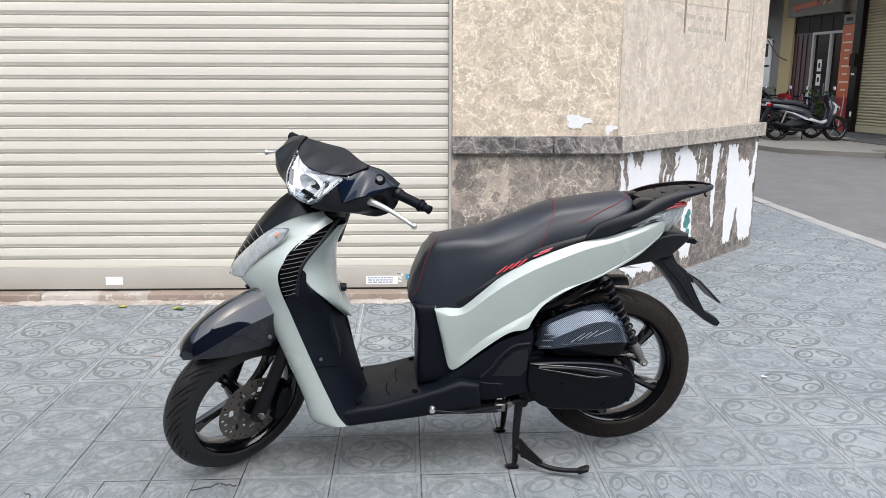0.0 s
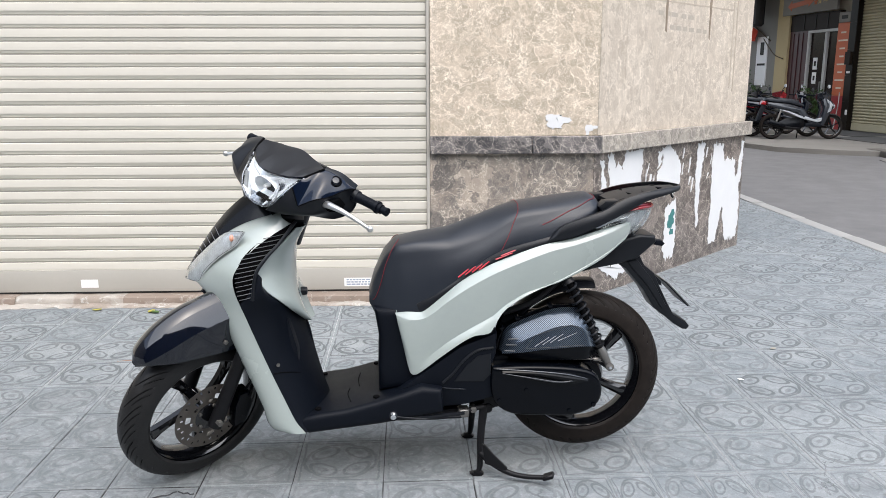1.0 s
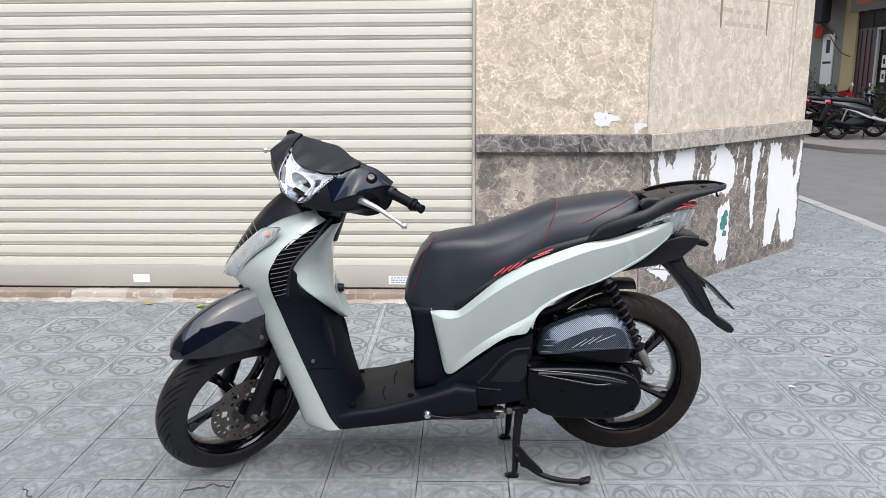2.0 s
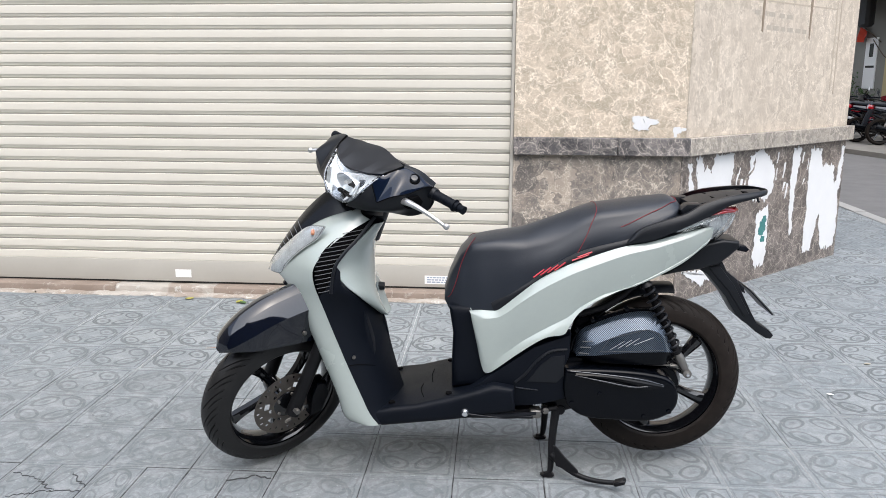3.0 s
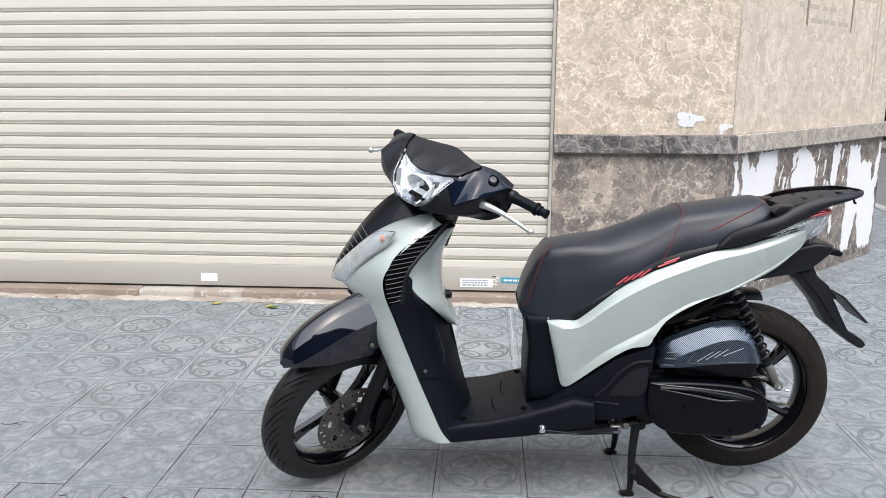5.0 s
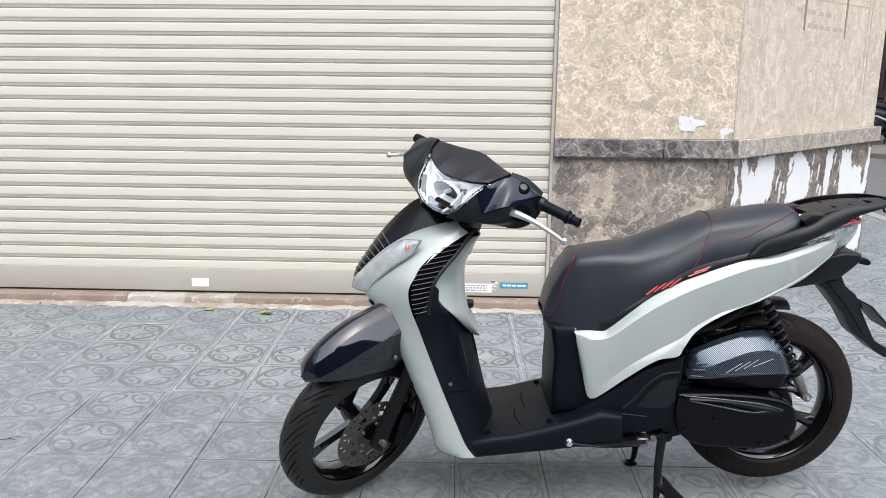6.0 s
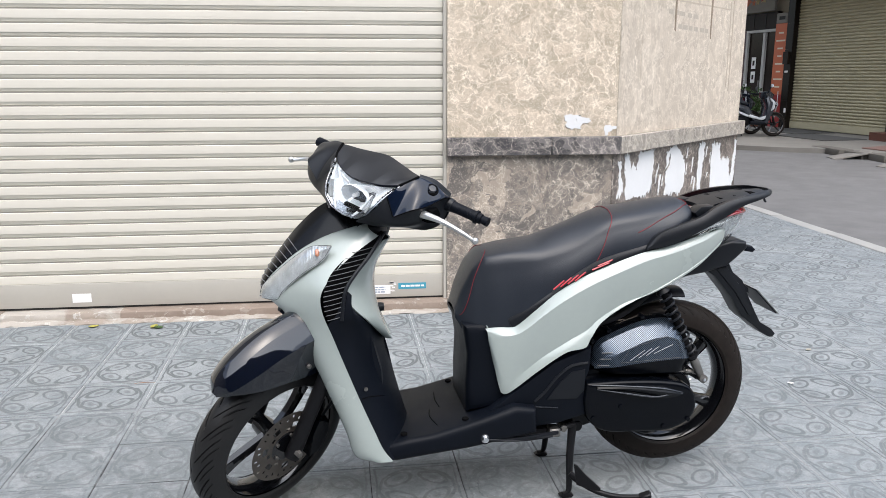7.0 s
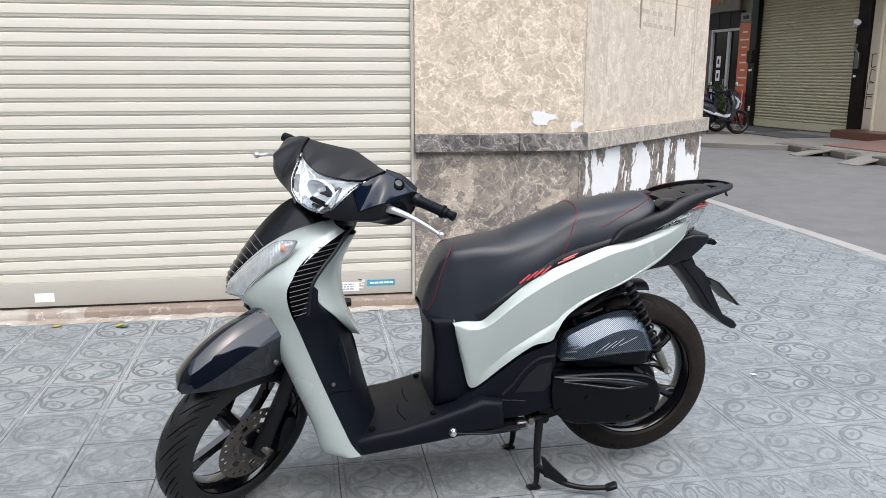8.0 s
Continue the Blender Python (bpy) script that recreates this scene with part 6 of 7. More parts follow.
part("drive_case", prism(rounded([(0.050, 0.428), (0.200, 0.428), (0.344, 0.416), (0.420, 0.392), (0.449, 0.337), (0.433, 0.275), (0.353, 0.236), (0.230, 0.238), (0.124, 0.248), (0.068, 0.284), (0.045, 0.35)]), -0.188, -0.05, 0.018, 3), M_cast, scooter, "gloss black belt drive case")
part("case_fin", creased([[(0.085, -0.168, 0.421), (0.20, -0.168, 0.424), (0.33, -0.166, 0.412), (0.412, -0.160, 0.384)], [(0.085, -0.192, 0.416), (0.20, -0.198, 0.414), (0.33, -0.196, 0.392), (0.418, -0.178, 0.369)],
                          [(0.085, -0.196, 0.411), (0.20, -0.205, 0.407), (0.33, -0.203, 0.384), (0.416, -0.183, 0.362)], [(0.085, -0.184, 0.396), (0.20, -0.184, 0.378), (0.33, -0.184, 0.350), (0.410, -0.180, 0.350)]], 30, 4, 0.0, 0.004, (0, 1, -0.3)), M_cast, scooter, "", 20)
# two added bars shape the sky highlights along the fin
part("fin_edge", tube([(0.066, -0.191, 0.423), (0.198, -0.199, 0.413), (0.316, -0.198, 0.397), (0.410, -0.184, 0.369)], [0.002, 0.0032, 0.0036, 0.0016], 10, 24), M_edge_glint, scooter, "thin bar added as the highlight line on the drive case")
part("fin_edge", tube([(0.083, -0.192, 0.407), (0.181, -0.197, 0.389), (0.289, -0.197, 0.369), (0.350, -0.193, 0.372), (0.410, -0.184, 0.369)], [0.0016, 0.0030, 0.0038, 0.0030, 0.0012], 10, 30), M_edge_glint, scooter, "thin bar added as the highlight line on the drive case")
both("cover_lip", lambda: tube([(-0.167, -0.1735, 0.362), (-0.110, -0.1745, 0.351), (-0.045, -0.1745, 0.344)], [0.0012, 0.0022, 0.0022], 8, 12), M_edge_glint)
for u, z in ((0.172, 0.338), (0.418, 0.276), (0.075, 0.302), (0.330, 0.255)):
    part("case_bolt", moved(lathe([(0.001, -0.194), (0.008, -0.193), (0.009, -0.184)], 8), Matrix.Translation((u, 0, z))), M_cast, scooter)
part("crankcase", prism([(-0.03, 0.30), (0.03, 0.44), (0.12, 0.46), (0.14, 0.26), (0.06, 0.238), (-0.02, 0.245)], -0.12, 0.14, 0.02), M_cast, scooter)
part("engine_block", prism([(0.06, 0.44), (0.10, 0.58), (0.30, 0.60), (0.42, 0.45), (0.42, 0.32), (0.1, 0.3)], -0.06, 0.0, 0.02), M_cast, scooter)
AIR = [(0.078, 0.461), (0.088, 0.505), (0.106, 0.541), (0.158, 0.570), (0.273, 0.611), (0.365, 0.615), (0.408, 0.592), (0.430, 0.550), (0.450, 0.482), (0.436, 0.452), (0.396, 0.438), (0.216, 0.443), (0.100, 0.448)]
C_0 = [(0.084, -0.100, 0.470), (0.106, -0.104, 0.541), (0.158, -0.106, 0.572), (0.273, -0.106, 0.612), (0.365, -0.106, 0.616), (0.415, -0.104, 0.585), (0.449, -0.100, 0.490)]
C_1 = [(0.086, -0.118, 0.470), (0.110, -0.126, 0.536), (0.161, -0.128, 0.566), (0.274, -0.128, 0.605), (0.362, -0.128, 0.609), (0.410, -0.126, 0.580), (0.447, -0.116, 0.489)]
C_IN = [(0.090, -0.138, 0.467), (0.140, -0.164, 0.506), (0.190, -0.170, 0.532), (0.278, -0.172, 0.566), (0.346, -0.172, 0.570), (0.386, -0.166, 0.548), (0.442, -0.138, 0.484)]
C_2 = [(0.092, -0.140, 0.462), (0.150, -0.176, 0.476), (0.210, -0.180, 0.484), (0.280, -0.181, 0.490), (0.350, -0.180, 0.493), (0.400, -0.175, 0.492), (0.444, -0.140, 0.478)]
C_3 = [(0.096, -0.130, 0.452), (0.160, -0.160, 0.446), (0.216, -0.163, 0.443), (0.280, -0.164, 0.441), (0.350, -0.163, 0.439), (0.396, -0.158, 0.440), (0.438, -0.130, 0.456)]
C_4 = [(a, -0.098, c - 0.002) for a, b, c in C_3]


def cleaner_y(z, lift=0.0):
    return -0.1825 + (z - 0.488) * 0.105 - lift


part("air_cleaner_rim", prism(AIR, -0.102, -0.085, 0.004, 1), M_cast, scooter)
part("air_cleaner", creased([C_0, C_1, C_IN, C_2], 40, 5, 0.0, 0.004, (0, 1, 0)), M_carbon, scooter, "air cleaner cover with carbon-look film", 24)
part("cleaner_foot", creased([C_2, C_3, C_4], 40, 5, 0.0, 0.004, (0, 1, 0)), M_cast, scooter, "plain black foot of the air cleaner", 24)
part("air_cleaner_base", prism([(0.262 + (a - 0.262) * 1.05, 0.525 + (b - 0.525) * 1.09) for a, b in AIR], -0.095, -0.05, 0.01), M_cast, scooter)
for u, z in ((0.150, 0.582), (0.268, 0.626), (0.368, 0.630), (0.095, 0.545)):
    part("cleaner_bolt", moved(lathe([(0.001, -0.112), (0.008, -0.110), (0.010, -0.088)], 10), Matrix.Translation((u, 0, z))), M_cast, scooter)
edge = [(0.168, 0.492), (0.200, 0.540), (0.330, 0.574), (0.368, 0.560), (0.388, 0.500)]
part("inset_outline", tube([(a, cleaner_y(b, 0.0005), b) for a, b in (*edge, edge[0], edge[1])], 0.0008, 6), M_rib, scooter)
for a, b in (((0.200, 0.500), (0.250, 0.532)), ((0.228, 0.506), (0.276, 0.537)), ((0.256, 0.513), (0.302, 0.543)), ((0.284, 0.519), (0.350, 0.546))):
    part("emblem_bar", tube([(u, cleaner_y(z, 0.0030), z) for u, z in (a, b)], 0.0010, 6), M_print, scooter)
for k in range(3):
    part("cleaner_slot", tube([(0.098 + 0.006 * k, -0.150 - 0.002 * k, 0.476 + 0.022 * k), (0.130 + 0.006 * k, -0.172, 0.481 + 0.023 * k)], 0.0024, 6), M_rib_pale, scooter)
for side in (-1, 1):
    top, low = Vector((0.318, side * 0.126, 0.738)), Vector((0.480, side * 0.152, 0.408))
    d = low - top
    body = part("rear_damper", tube([top + d * 0.55, top + d * 0.84], [0.013, 0.0125], 14), M_iron, scooter, "steel rear damper with black coil spring")
    coil = []
    ax = d.normalized()
    s1 = ax.orthogonal().normalized()
    s2 = ax.cross(s1)
    for k in range(161):
        t = k / 160
        ang = 2 * math.pi * 9.5 * t
        coil.append(top + d * (0.06 + 0.68 * t) + (s1 * math.cos(ang) + s2 * math.sin(ang)) * 0.0205)
    part("coil_spring", tube(coil, 0.0044, 7), M_satin, body)
    part("damper_rod", tube([top, top + d * 0.74], 0.0115, 12), M_hole, body)
    part("spring_cup", tube([top + d * 0.02, top + d * 0.06], [0.016, 0.024], 16), M_iron, body)
    part("spring_seat", tube([top + d * 0.745, top + d * 0.775], [0.0245, 0.018], 16), M_iron, body)
    part("damper_foot", tube([top + d * 0.79, top + d * 0.83, top + d * 0.91, top + d * 0.97], [0.0140, 0.0165, 0.0150, 0.0125], 14), M_steel, body, "bare alloy damper foot")
    part("lower_eye", moved(lathe([(0.006, -0.016), (0.015, -0.014), (0.015, 0.014), (0.006, 0.016)], 18), Matrix.Translation(low)), M_steel, body)
    part("eye_bolt", moved(lathe([(0.001, -0.024), (0.006, -0.023), (0.007, -0.014)], 6), Matrix.Translation(low)), M_chrome, body)
part("brake_arm", prism([(0.400, 0.442), (0.428, 0.456), (0.446, 0.440), (0.478, 0.418), (0.486, 0.402), (0.470, 0.394), (0.446, 0.410), (0.420, 0.416)], -0.136, -0.118, 0.005), M_iron, scooter)
part("brake_rod", tube([(0.30, -0.128, 0.430), (0.40, -0.140, 0.432), (0.444, -0.142, 0.430)], 0.0035, 8), M_steel, scooter)
part("rod_nut", tube([(0.424, -0.141, 0.4315), (0.452, -0.142, 0.4295)], 0.0075, 6), M_steel, scooter)
part("arm_spring", tube([(0.412 + 0.003 * k + 0.006 * math.cos(1.3 * k), -0.146, 0.444 - 0.0013 * k + 0.006 * math.sin(1.3 * k)) for k in range(22)], 0.0016, 6), M_steel, scooter)


def arc_guard(r, a0, a1, half):
    rows = []
    for i in range(25):
        a = radians(a0 + (a1 - a0) * i / 24)
        rows.append([Vector((0.410 + (r - 0.02 * abs(q) ** 3) * math.cos(a), q * half, 0.345 + (r - 0.02 * abs(q) ** 3) * math.sin(a))) for q in (-1, -0.85, -0.5, 0, 0.5, 0.85, 1)])
    return sheet(rows, 0.005, (0, 0, -1))


part("rear_hugger", arc_guard(0.355, 84, 160, 0.058), M_satin, scooter, "black inner rear mudguard")
part("frame_tube", tube([(0.10, -0.09, 0.60), (0.20, -0.10, 0.64), (0.32, -0.11, 0.74)], 0.012, 10, 12), M_iron, scooter)

# centre stand, side stand
stand = part("centre_stand", tube([(0.045, -0.125, 0.245), (0.045, 0.125, 0.245)], 0.016, 12), M_iron, scooter, "black painted centre stand, folded down")
for side in (-1, 1):
    part("stand_leg", tube([(0.030, side * 0.115, 0.252), (0.018, side * 0.132, 0.15), (0.012, side * 0.152, 0.030), (0.004, side * 0.156, 0.014), (-0.014, side * 0.160, 0.012)], [0.021, 0.018, 0.017, 0.014, 0.010], 12, 16, squash=0.7), M_iron, stand)
    part("stand_foot", moved(prism([(-0.012, 0.0), (0.018, 0.0), (0.026, 0.008), (0.014, 0.016), (-0.014, 0.014), (-0.026, 0.010)], side * 0.155 - 0.012, side * 0.155 + 0.012, 0.003), Matrix.Identity(4)), M_iron, stand)
part("stand_pedal", tube([(0.012, -0.150, 0.085), (0.045, -0.168, 0.060), (0.100, -0.205, 0.036), (0.160, -0.232, 0.028), (0.236, -0.258, 0.034)], [0.012, 0.012, 0.010, 0.009, 0.009], 10, 24), M_iron, stand)
part("pedal_pad", moved(box(-0.012, 0.030, -0.022, 0.014, -0.006, 0.010, 0.004, 1), Matrix.Translation((0.238, -0.258, 0.036)) @ Matrix.Rotation(radians(-20), 4, "Z") @ Matrix.Rotation(radians(-25), 4, "Y")), M_iron, stand)
part("stand_gusset", moved(prism([(0.018, 0.135), (0.030, 0.130), (0.060, 0.098), (0.112, 0.052), (0.108, 0.038), (0.03, 0.058)], -0.004, 0.004, 0.001, 1), Matrix.Translation((0, -0.172, 0)) @ Matrix.Rotation(radians(-20), 4, "Z")), M_iron, stand)
side_stand = part("side_stand", tube([(-0.325, -0.196, 0.262), (-0.188, -0.190, 0.250), (-0.06, -0.160, 0.243)], [0.011, 0.008, 0.007], 10, 10), M_iron, scooter, "folded side stand with bright pivot bolt")
part("pivot_plate", prism([(-0.345, 0.30), (-0.285, 0.305), (-0.275, 0.262), (-0.31, 0.245), (-0.35, 0.255)], -0.205, -0.15, 0.004), M_hole, side_stand)
part("pivot_collar", moved(lathe([(0.010, -0.214), (0.021, -0.212), (0.023, -0.200), (0.010, -0.196)], 20, True), Matrix.Translation((-0.303, 0, 0.270))), M_iron, side_stand)
part("pivot_bolt", moved(lathe([(0.002, -0.228), (0.009, -0.227), (0.013, -0.220), (0.017, -0.214), (0.017, -0.204)], 20), Matrix.Translation((-0.303, 0, 0.270))), M_chrome, side_stand, "bright pivot bolt")
part("stand_lug", box(-0.068, -0.030, -0.168, -0.120, 0.232, 0.262, 0.004, 1), M_steel, side_stand, "bare alloy stand bracket")
part("lug_boss", moved(lathe([(0.004, -0.150), (0.012, -0.148), (0.013, -0.110)], 14), Matrix.Translation((-0.012, 0, 0.252))), M_steel, side_stand)
part("stand_rod", tube([(-0.296, -0.214, 0.266), (-0.18, -0.205, 0.250), (-0.060, -0.172, 0.240)], 0.0038, 10, 12), M_satin, side_stand)
part("stand_blade", prism([(-0.300, 0.268), (-0.18, 0.262), (-0.05, 0.272), (-0.05, 0.262), (-0.18, 0.250), (-0.290, 0.254)], -0.208, -0.196, 0.003), M_satin, side_stand)
part("stand_spring", tube([(-0.06, -0.15, 0.245), (-0.02, -0.14, 0.252), (0.03, -0.13, 0.26)], 0.010, 8, 8), M_iron, scooter)
part("cross_member", box(-0.36, -0.05, -0.14, 0.14, 0.215, 0.255, 0.01), M_iron, scooter)
# thin clear lenses let daylight into the lamps
for ob in scooter.children_recursive:
    if ob.name.startswith(("headlamp_lens", "signal_lens", "rear_signal_lens")):
        ob.visible_shadow = False
# ---- across the side street: shop fronts, parked motorbikes ----
FAC = Matrix(((0.1107, 0.9939, 0, 12.48), (-0.9939, 0.1107, 0, 17.61), (0, 0, 1, -0.02), (0, 0, 0, 1))) @ Matrix.Translation((0.566, 0, 0)) @ Matrix.Diagonal((0.952, 1, 0.97, 1))


def fbox(s0, s1, out0, out1, z0, z1, bevel=0.0):
    """A block on the far shop front: s along it, out towards the street."""
    return moved(box(-s1, -s0, -out1, -out0, z0, z1, bevel, 1), FAC)


far_pave = bmesh.new()
edge_pts = [(9.45, 8.0), (9.45, 15.3), (8.6, 15.75), (7.7, 16.5), (7.2, 18.5), (7.0, 40.0), (14.5, 40.0), (14.5, 8.0)]
lo = [far_pave.verts.new((x, y, -0.13)) for x, y in edge_pts]
hi = [far_pave.verts.new((x, y, -0.02)) for x, y in edge_pts]
far_pave.faces.new(hi)
for i in range(len(lo)):
    j = (i + 1) % len(lo)
    far_pave.faces.new((lo[i], lo[j], hi[j], hi[i]))
solid("pavement_far", far_pave, M_concrete, "worn concrete pavement across the street", kind="structure")
solid("wall_far", moved(box(-30, 9, 0.02, 5, -0.1, 8), FAC), M_render, "plain body of the houses across the street", kind="structure")

far_shutter = thing("roller_shutter", "closed olive-grey roller shutter of a far shop", "shutter")
sprof = [(0.0, 0.014), (0.006, -0.004), (0.020, -0.020), (0.040, -0.024), (0.058, -0.018), (0.066, 0.002), (0.070, 0.014), (0.082, 0.014)]
bm = bmesh.new()
l_, r_ = [bm.verts.new((-4.71, y - 0.05, z)) for z, y in sprof], [bm.verts.new((-0.80, y - 0.05, z)) for z, y in sprof]
for i in range(len(sprof) - 1):
    bm.faces.new((l_[i], r_[i], r_[i + 1], l_[i + 1]))
far_slat = mesh_of("slat", bm, M_far_slat, recalc=False)
for k in range(44):
    s = new("slat", far_slat)
    s.parent = far_shutter
    s.matrix_basis = FAC @ Matrix.Translation((0, 0, 0.22 + 0.082 * k))
part("bottom_bar", fbox(0.80, 4.71, 0.04, 0.08, 0.02, 0.22, 0.005), M_far_slat, far_shutter)

front_far = thing("wall_shop", "row of shop fronts across the side street", "facade", kind="structure")
for s0, s1 in ((4.71, 5.00), (0.41, 0.80)):
    pillar = part("pillar", fbox(s0, s1, 0.0, 0.215, 0, 4.3, 0.01), M_far_dark, front_far, "dark polished granite pillar")
    for k, z0 in enumerate((0.004, 0.80, 1.52, 2.24, 2.96, 3.68)):
        part("slab", fbox(s0 - 0.004, s1 + 0.004, 0.215, 0.224, z0, min(4.3, z0 + (0.79 if k == 0 else 0.712)), 0.002), M_far_dark, pillar)
part("cream_wall", fbox(-7.0, 0.41, 0.0, 0.12, 0, 4.3), M_cream, front_far, "stained cream wall")
part("door_band", fbox(5.60, 8.10, 0.0, 0.14, 2.86, 3.34), M_brown, front_far)
part("yellow_wall", fbox(8.10, 8.78, 0.0, 0.20, 0, 5.0), M_yellow, front_far, "yellow rendered pier")
part("white_wall", fbox(8.78, 13.2, 0.0, 0.10, 0, 5.0), M_white_wall, front_far, "grubby white wall")
part("dark_shop", fbox(13.2, 22.0, 0.0, 0.12, 0, 5.0), M_brown, front_far, "dim shop front")
# unseen overhang, its depth chosen for the shade it throws on the shop fronts
part("upper_band", fbox(-7.0, 13.2, 0.0, 1.8, 4.45, 8.0), M_render, front_far, "unseen upper storeys added to shade the shop fronts")
part("maroon_panel", fbox(7.15, 8.10, 0.0, 0.13, 0, 2.858), M_maroon, front_far, "dark red panel")
for k in range(3):
    part("maroon_batten", fbox(7.38 + 0.25 * k, 7.41 + 0.25 * k, 0.13, 0.15, 0.1, 2.80), M_maroon, front_far)
for x in (6.15, 6.75, 7.35):
    part("band_seam", fbox(x, x + 0.03, 0.14, 0.155, 2.88, 3.32), M_far_dark, front_far)

door_far = thing("door_glass", "dark glass shop door in a white frame", "door", kind="structure")
part("pane", fbox(5.60, 7.13, 0.05, 0.07, 0, 2.78), M_dark_glass, door_far)
for s0, s1, z0, z1 in ((7.03, 7.13, 0, 2.78), (6.14, 6.25, 0, 2.77), (5.61, 7.13, 2.775, 2.855), (5.60, 5.65, 0, 2.77)):
    part("frame", fbox(s0, s1, 0.06, 0.14, z0, z1, 0.006), M_frame, door_far, "white metal frame")
for z0, z1 in ((1.70, 2.05), (1.28, 1.62)):
    sheet_ob = part("notice", fbox(6.62, 6.84, 0.072, 0.076, z0, z1), M_paper, door_far, "white paper notice")
    part("print_bar", fbox(6.68, 6.78, 0.077, 0.079, z0 + 0.1, z1 - 0.1), M_far_dark, sheet_ob)
part("handle", fbox(6.28, 6.32, 0.07, 0.16, 0.95, 1.35, 0.006), M_steel, door_far)

column = thing("sign_column", "narrow orange sign with pale illegible lines", "sign")
part("board", fbox(5.02, 5.57, 0.02, 0.20, 0.95, 2.98, 0.01), M_orange, column)
part("red_foot", fbox(5.02, 5.57, 0.02, 0.20, 0.0, 0.948, 0.01), M_red_sign, column)
part("white_head", fbox(5.04, 5.55, 0.02, 0.21, 2.985, 3.27, 0.01), M_white_wall, column)
part("print_bar", fbox(5.14, 5.42, 0.21, 0.214, 3.08, 3.18), M_far_dark, column)
cr = random.Random(8)
for k in range(8):
    w = cr.uniform(0.18, 0.42)
    part("print_bar", fbox(5.28 - w / 2, 5.28 + w / 2, 0.20, 0.204, 1.15 + 0.22 * k, 1.195 + 0.22 * k), M_cream, column)
board = thing("shop_sign", "white shop sign with an orange arrow and flowers", "sign")
part("panel", fbox(5.58, 8.40, 0.20, 0.28, 3.36, 4.25, 0.01), M_white_wall, board)
part("arrow", moved(prism([(0.6 + a, b) for a, b in ((-8.7, 3.62), (-8.5, 3.48), (-8.5, 3.55), (-7.6, 3.62), (-7.6, 3.55), (-7.35, 3.70), (-7.6, 3.84), (-7.6, 3.76), (-8.5, 3.70), (-8.5, 3.78))], -0.292, -0.28, 0), FAC), M_orange, board)
for k in range(16):
    c0, z0, rad = 5.75 + 0.9 * cr.random(), 3.62 + 0.5 * cr.random(), 0.06 + 0.07 * cr.random()
    pts = [(c0 + rad * (0.7 + 0.3 * math.sin(5 * a)) * math.cos(a), z0 + rad * (0.7 + 0.3 * math.sin(5 * a)) * math.sin(a)) for a in np.linspace(0, 2 * math.pi, 15)[:-1]]
    part("flower", moved(prism([(-s, z) for s, z in pts], -0.286 - 0.001 * k, -0.28, 0), FAC), (M_red_sign, M_yellow, M_orange)[k % 3], board)

for name, label, s0, s1, out0, out1, z0, z1, mt, cat in (
        ("meter_box", "small dark box on the granite pillar", 4.74, 4.98, 0.224, 0.30, 1.82, 2.17, M_brown, "box"),
        ("switch_box", "small white switch on the granite pillar", 4.78, 4.92, 0.224, 0.25, 1.58, 1.64, M_paper, "switch"),
        ("socket_box", "small white socket low on the granite pillar", 4.72, 4.80, 0.224, 0.25, 0.44, 0.58, M_paper, "socket"),
        ("door_phone", "grey intercom on the granite pillar", 0.56, 0.70, 0.224, 0.30, 1.62, 2.02, M_steel, "intercom"),
        ("switch_box", "small white switch on the granite pillar", 0.66, 0.75, 0.224, 0.25, 1.42, 1.48, M_paper, "switch")):
    solid(name, fbox(s0, s1, out0, out1, z0, z1, 0.01), mt, label, cat)
flood = thing("wall_lamp", "white floodlight on the granite pillar", "lamp")
part("bracket", moved(tube([(-0.77, -0.22, 2.66), (-0.70, -0.34, 2.66)], 0.025, 8), FAC), M_paper, flood)
part("head", moved(tube([(-0.73, -0.34, 2.62), (-0.60, -0.40, 2.72)], [0.035, 0.085], 14), FAC), M_paper, flood)
part("arm", moved(tube([(-0.78, -0.25, 2.16), (-0.70, -0.27, 2.08), (-0.62, -0.27, 1.96)], 0.025, 8), FAC), M_steel, solid("camera_mount", fbox(0.69, 0.78, 0.224, 0.26, 2.12, 2.22, 0.01), M_steel, "grey bracket on the granite pillar", "bracket"))

tr_ = thing("wall_outline", "dark crooked squares painted on the cream wall", "graffiti")
for s0, z0, w, h, tilt in ((0.31, 1.66, 0.34, 0.30, -0.03), (0.34, 1.34, 0.36, 0.28, 0.08), (0.36, 1.02, 0.36, 0.27, -0.02), (0.37, 0.70, 0.38, 0.28, 0.03)):
    c4 = [(-s0, z0), (-s0 + w, z0 - tilt), (-s0 + w - tilt * 0.4, z0 + h - tilt), (-s0 + tilt * 0.5, z0 + h)]
    for a, b in zip(c4, c4[1:] + c4[:1]):
        part("painted_line", moved(tube([(a[0], -0.121, a[1]), (b[0], -0.121, b[1])], 0.011, 5), FAC), M_trunk, tr_)
part("wall_pier", fbox(-1.2, -0.05, 0.0, 0.34, 0, 4.3, 0.02), M_cream, front_far)
solid("pipe_far", moved(tube([(0.20, -0.38, 0.1), (0.20, -0.38, 4.2)], 0.04, 10), FAC), M_cream, "cream plastic drain pipe on the wall", "pipe")

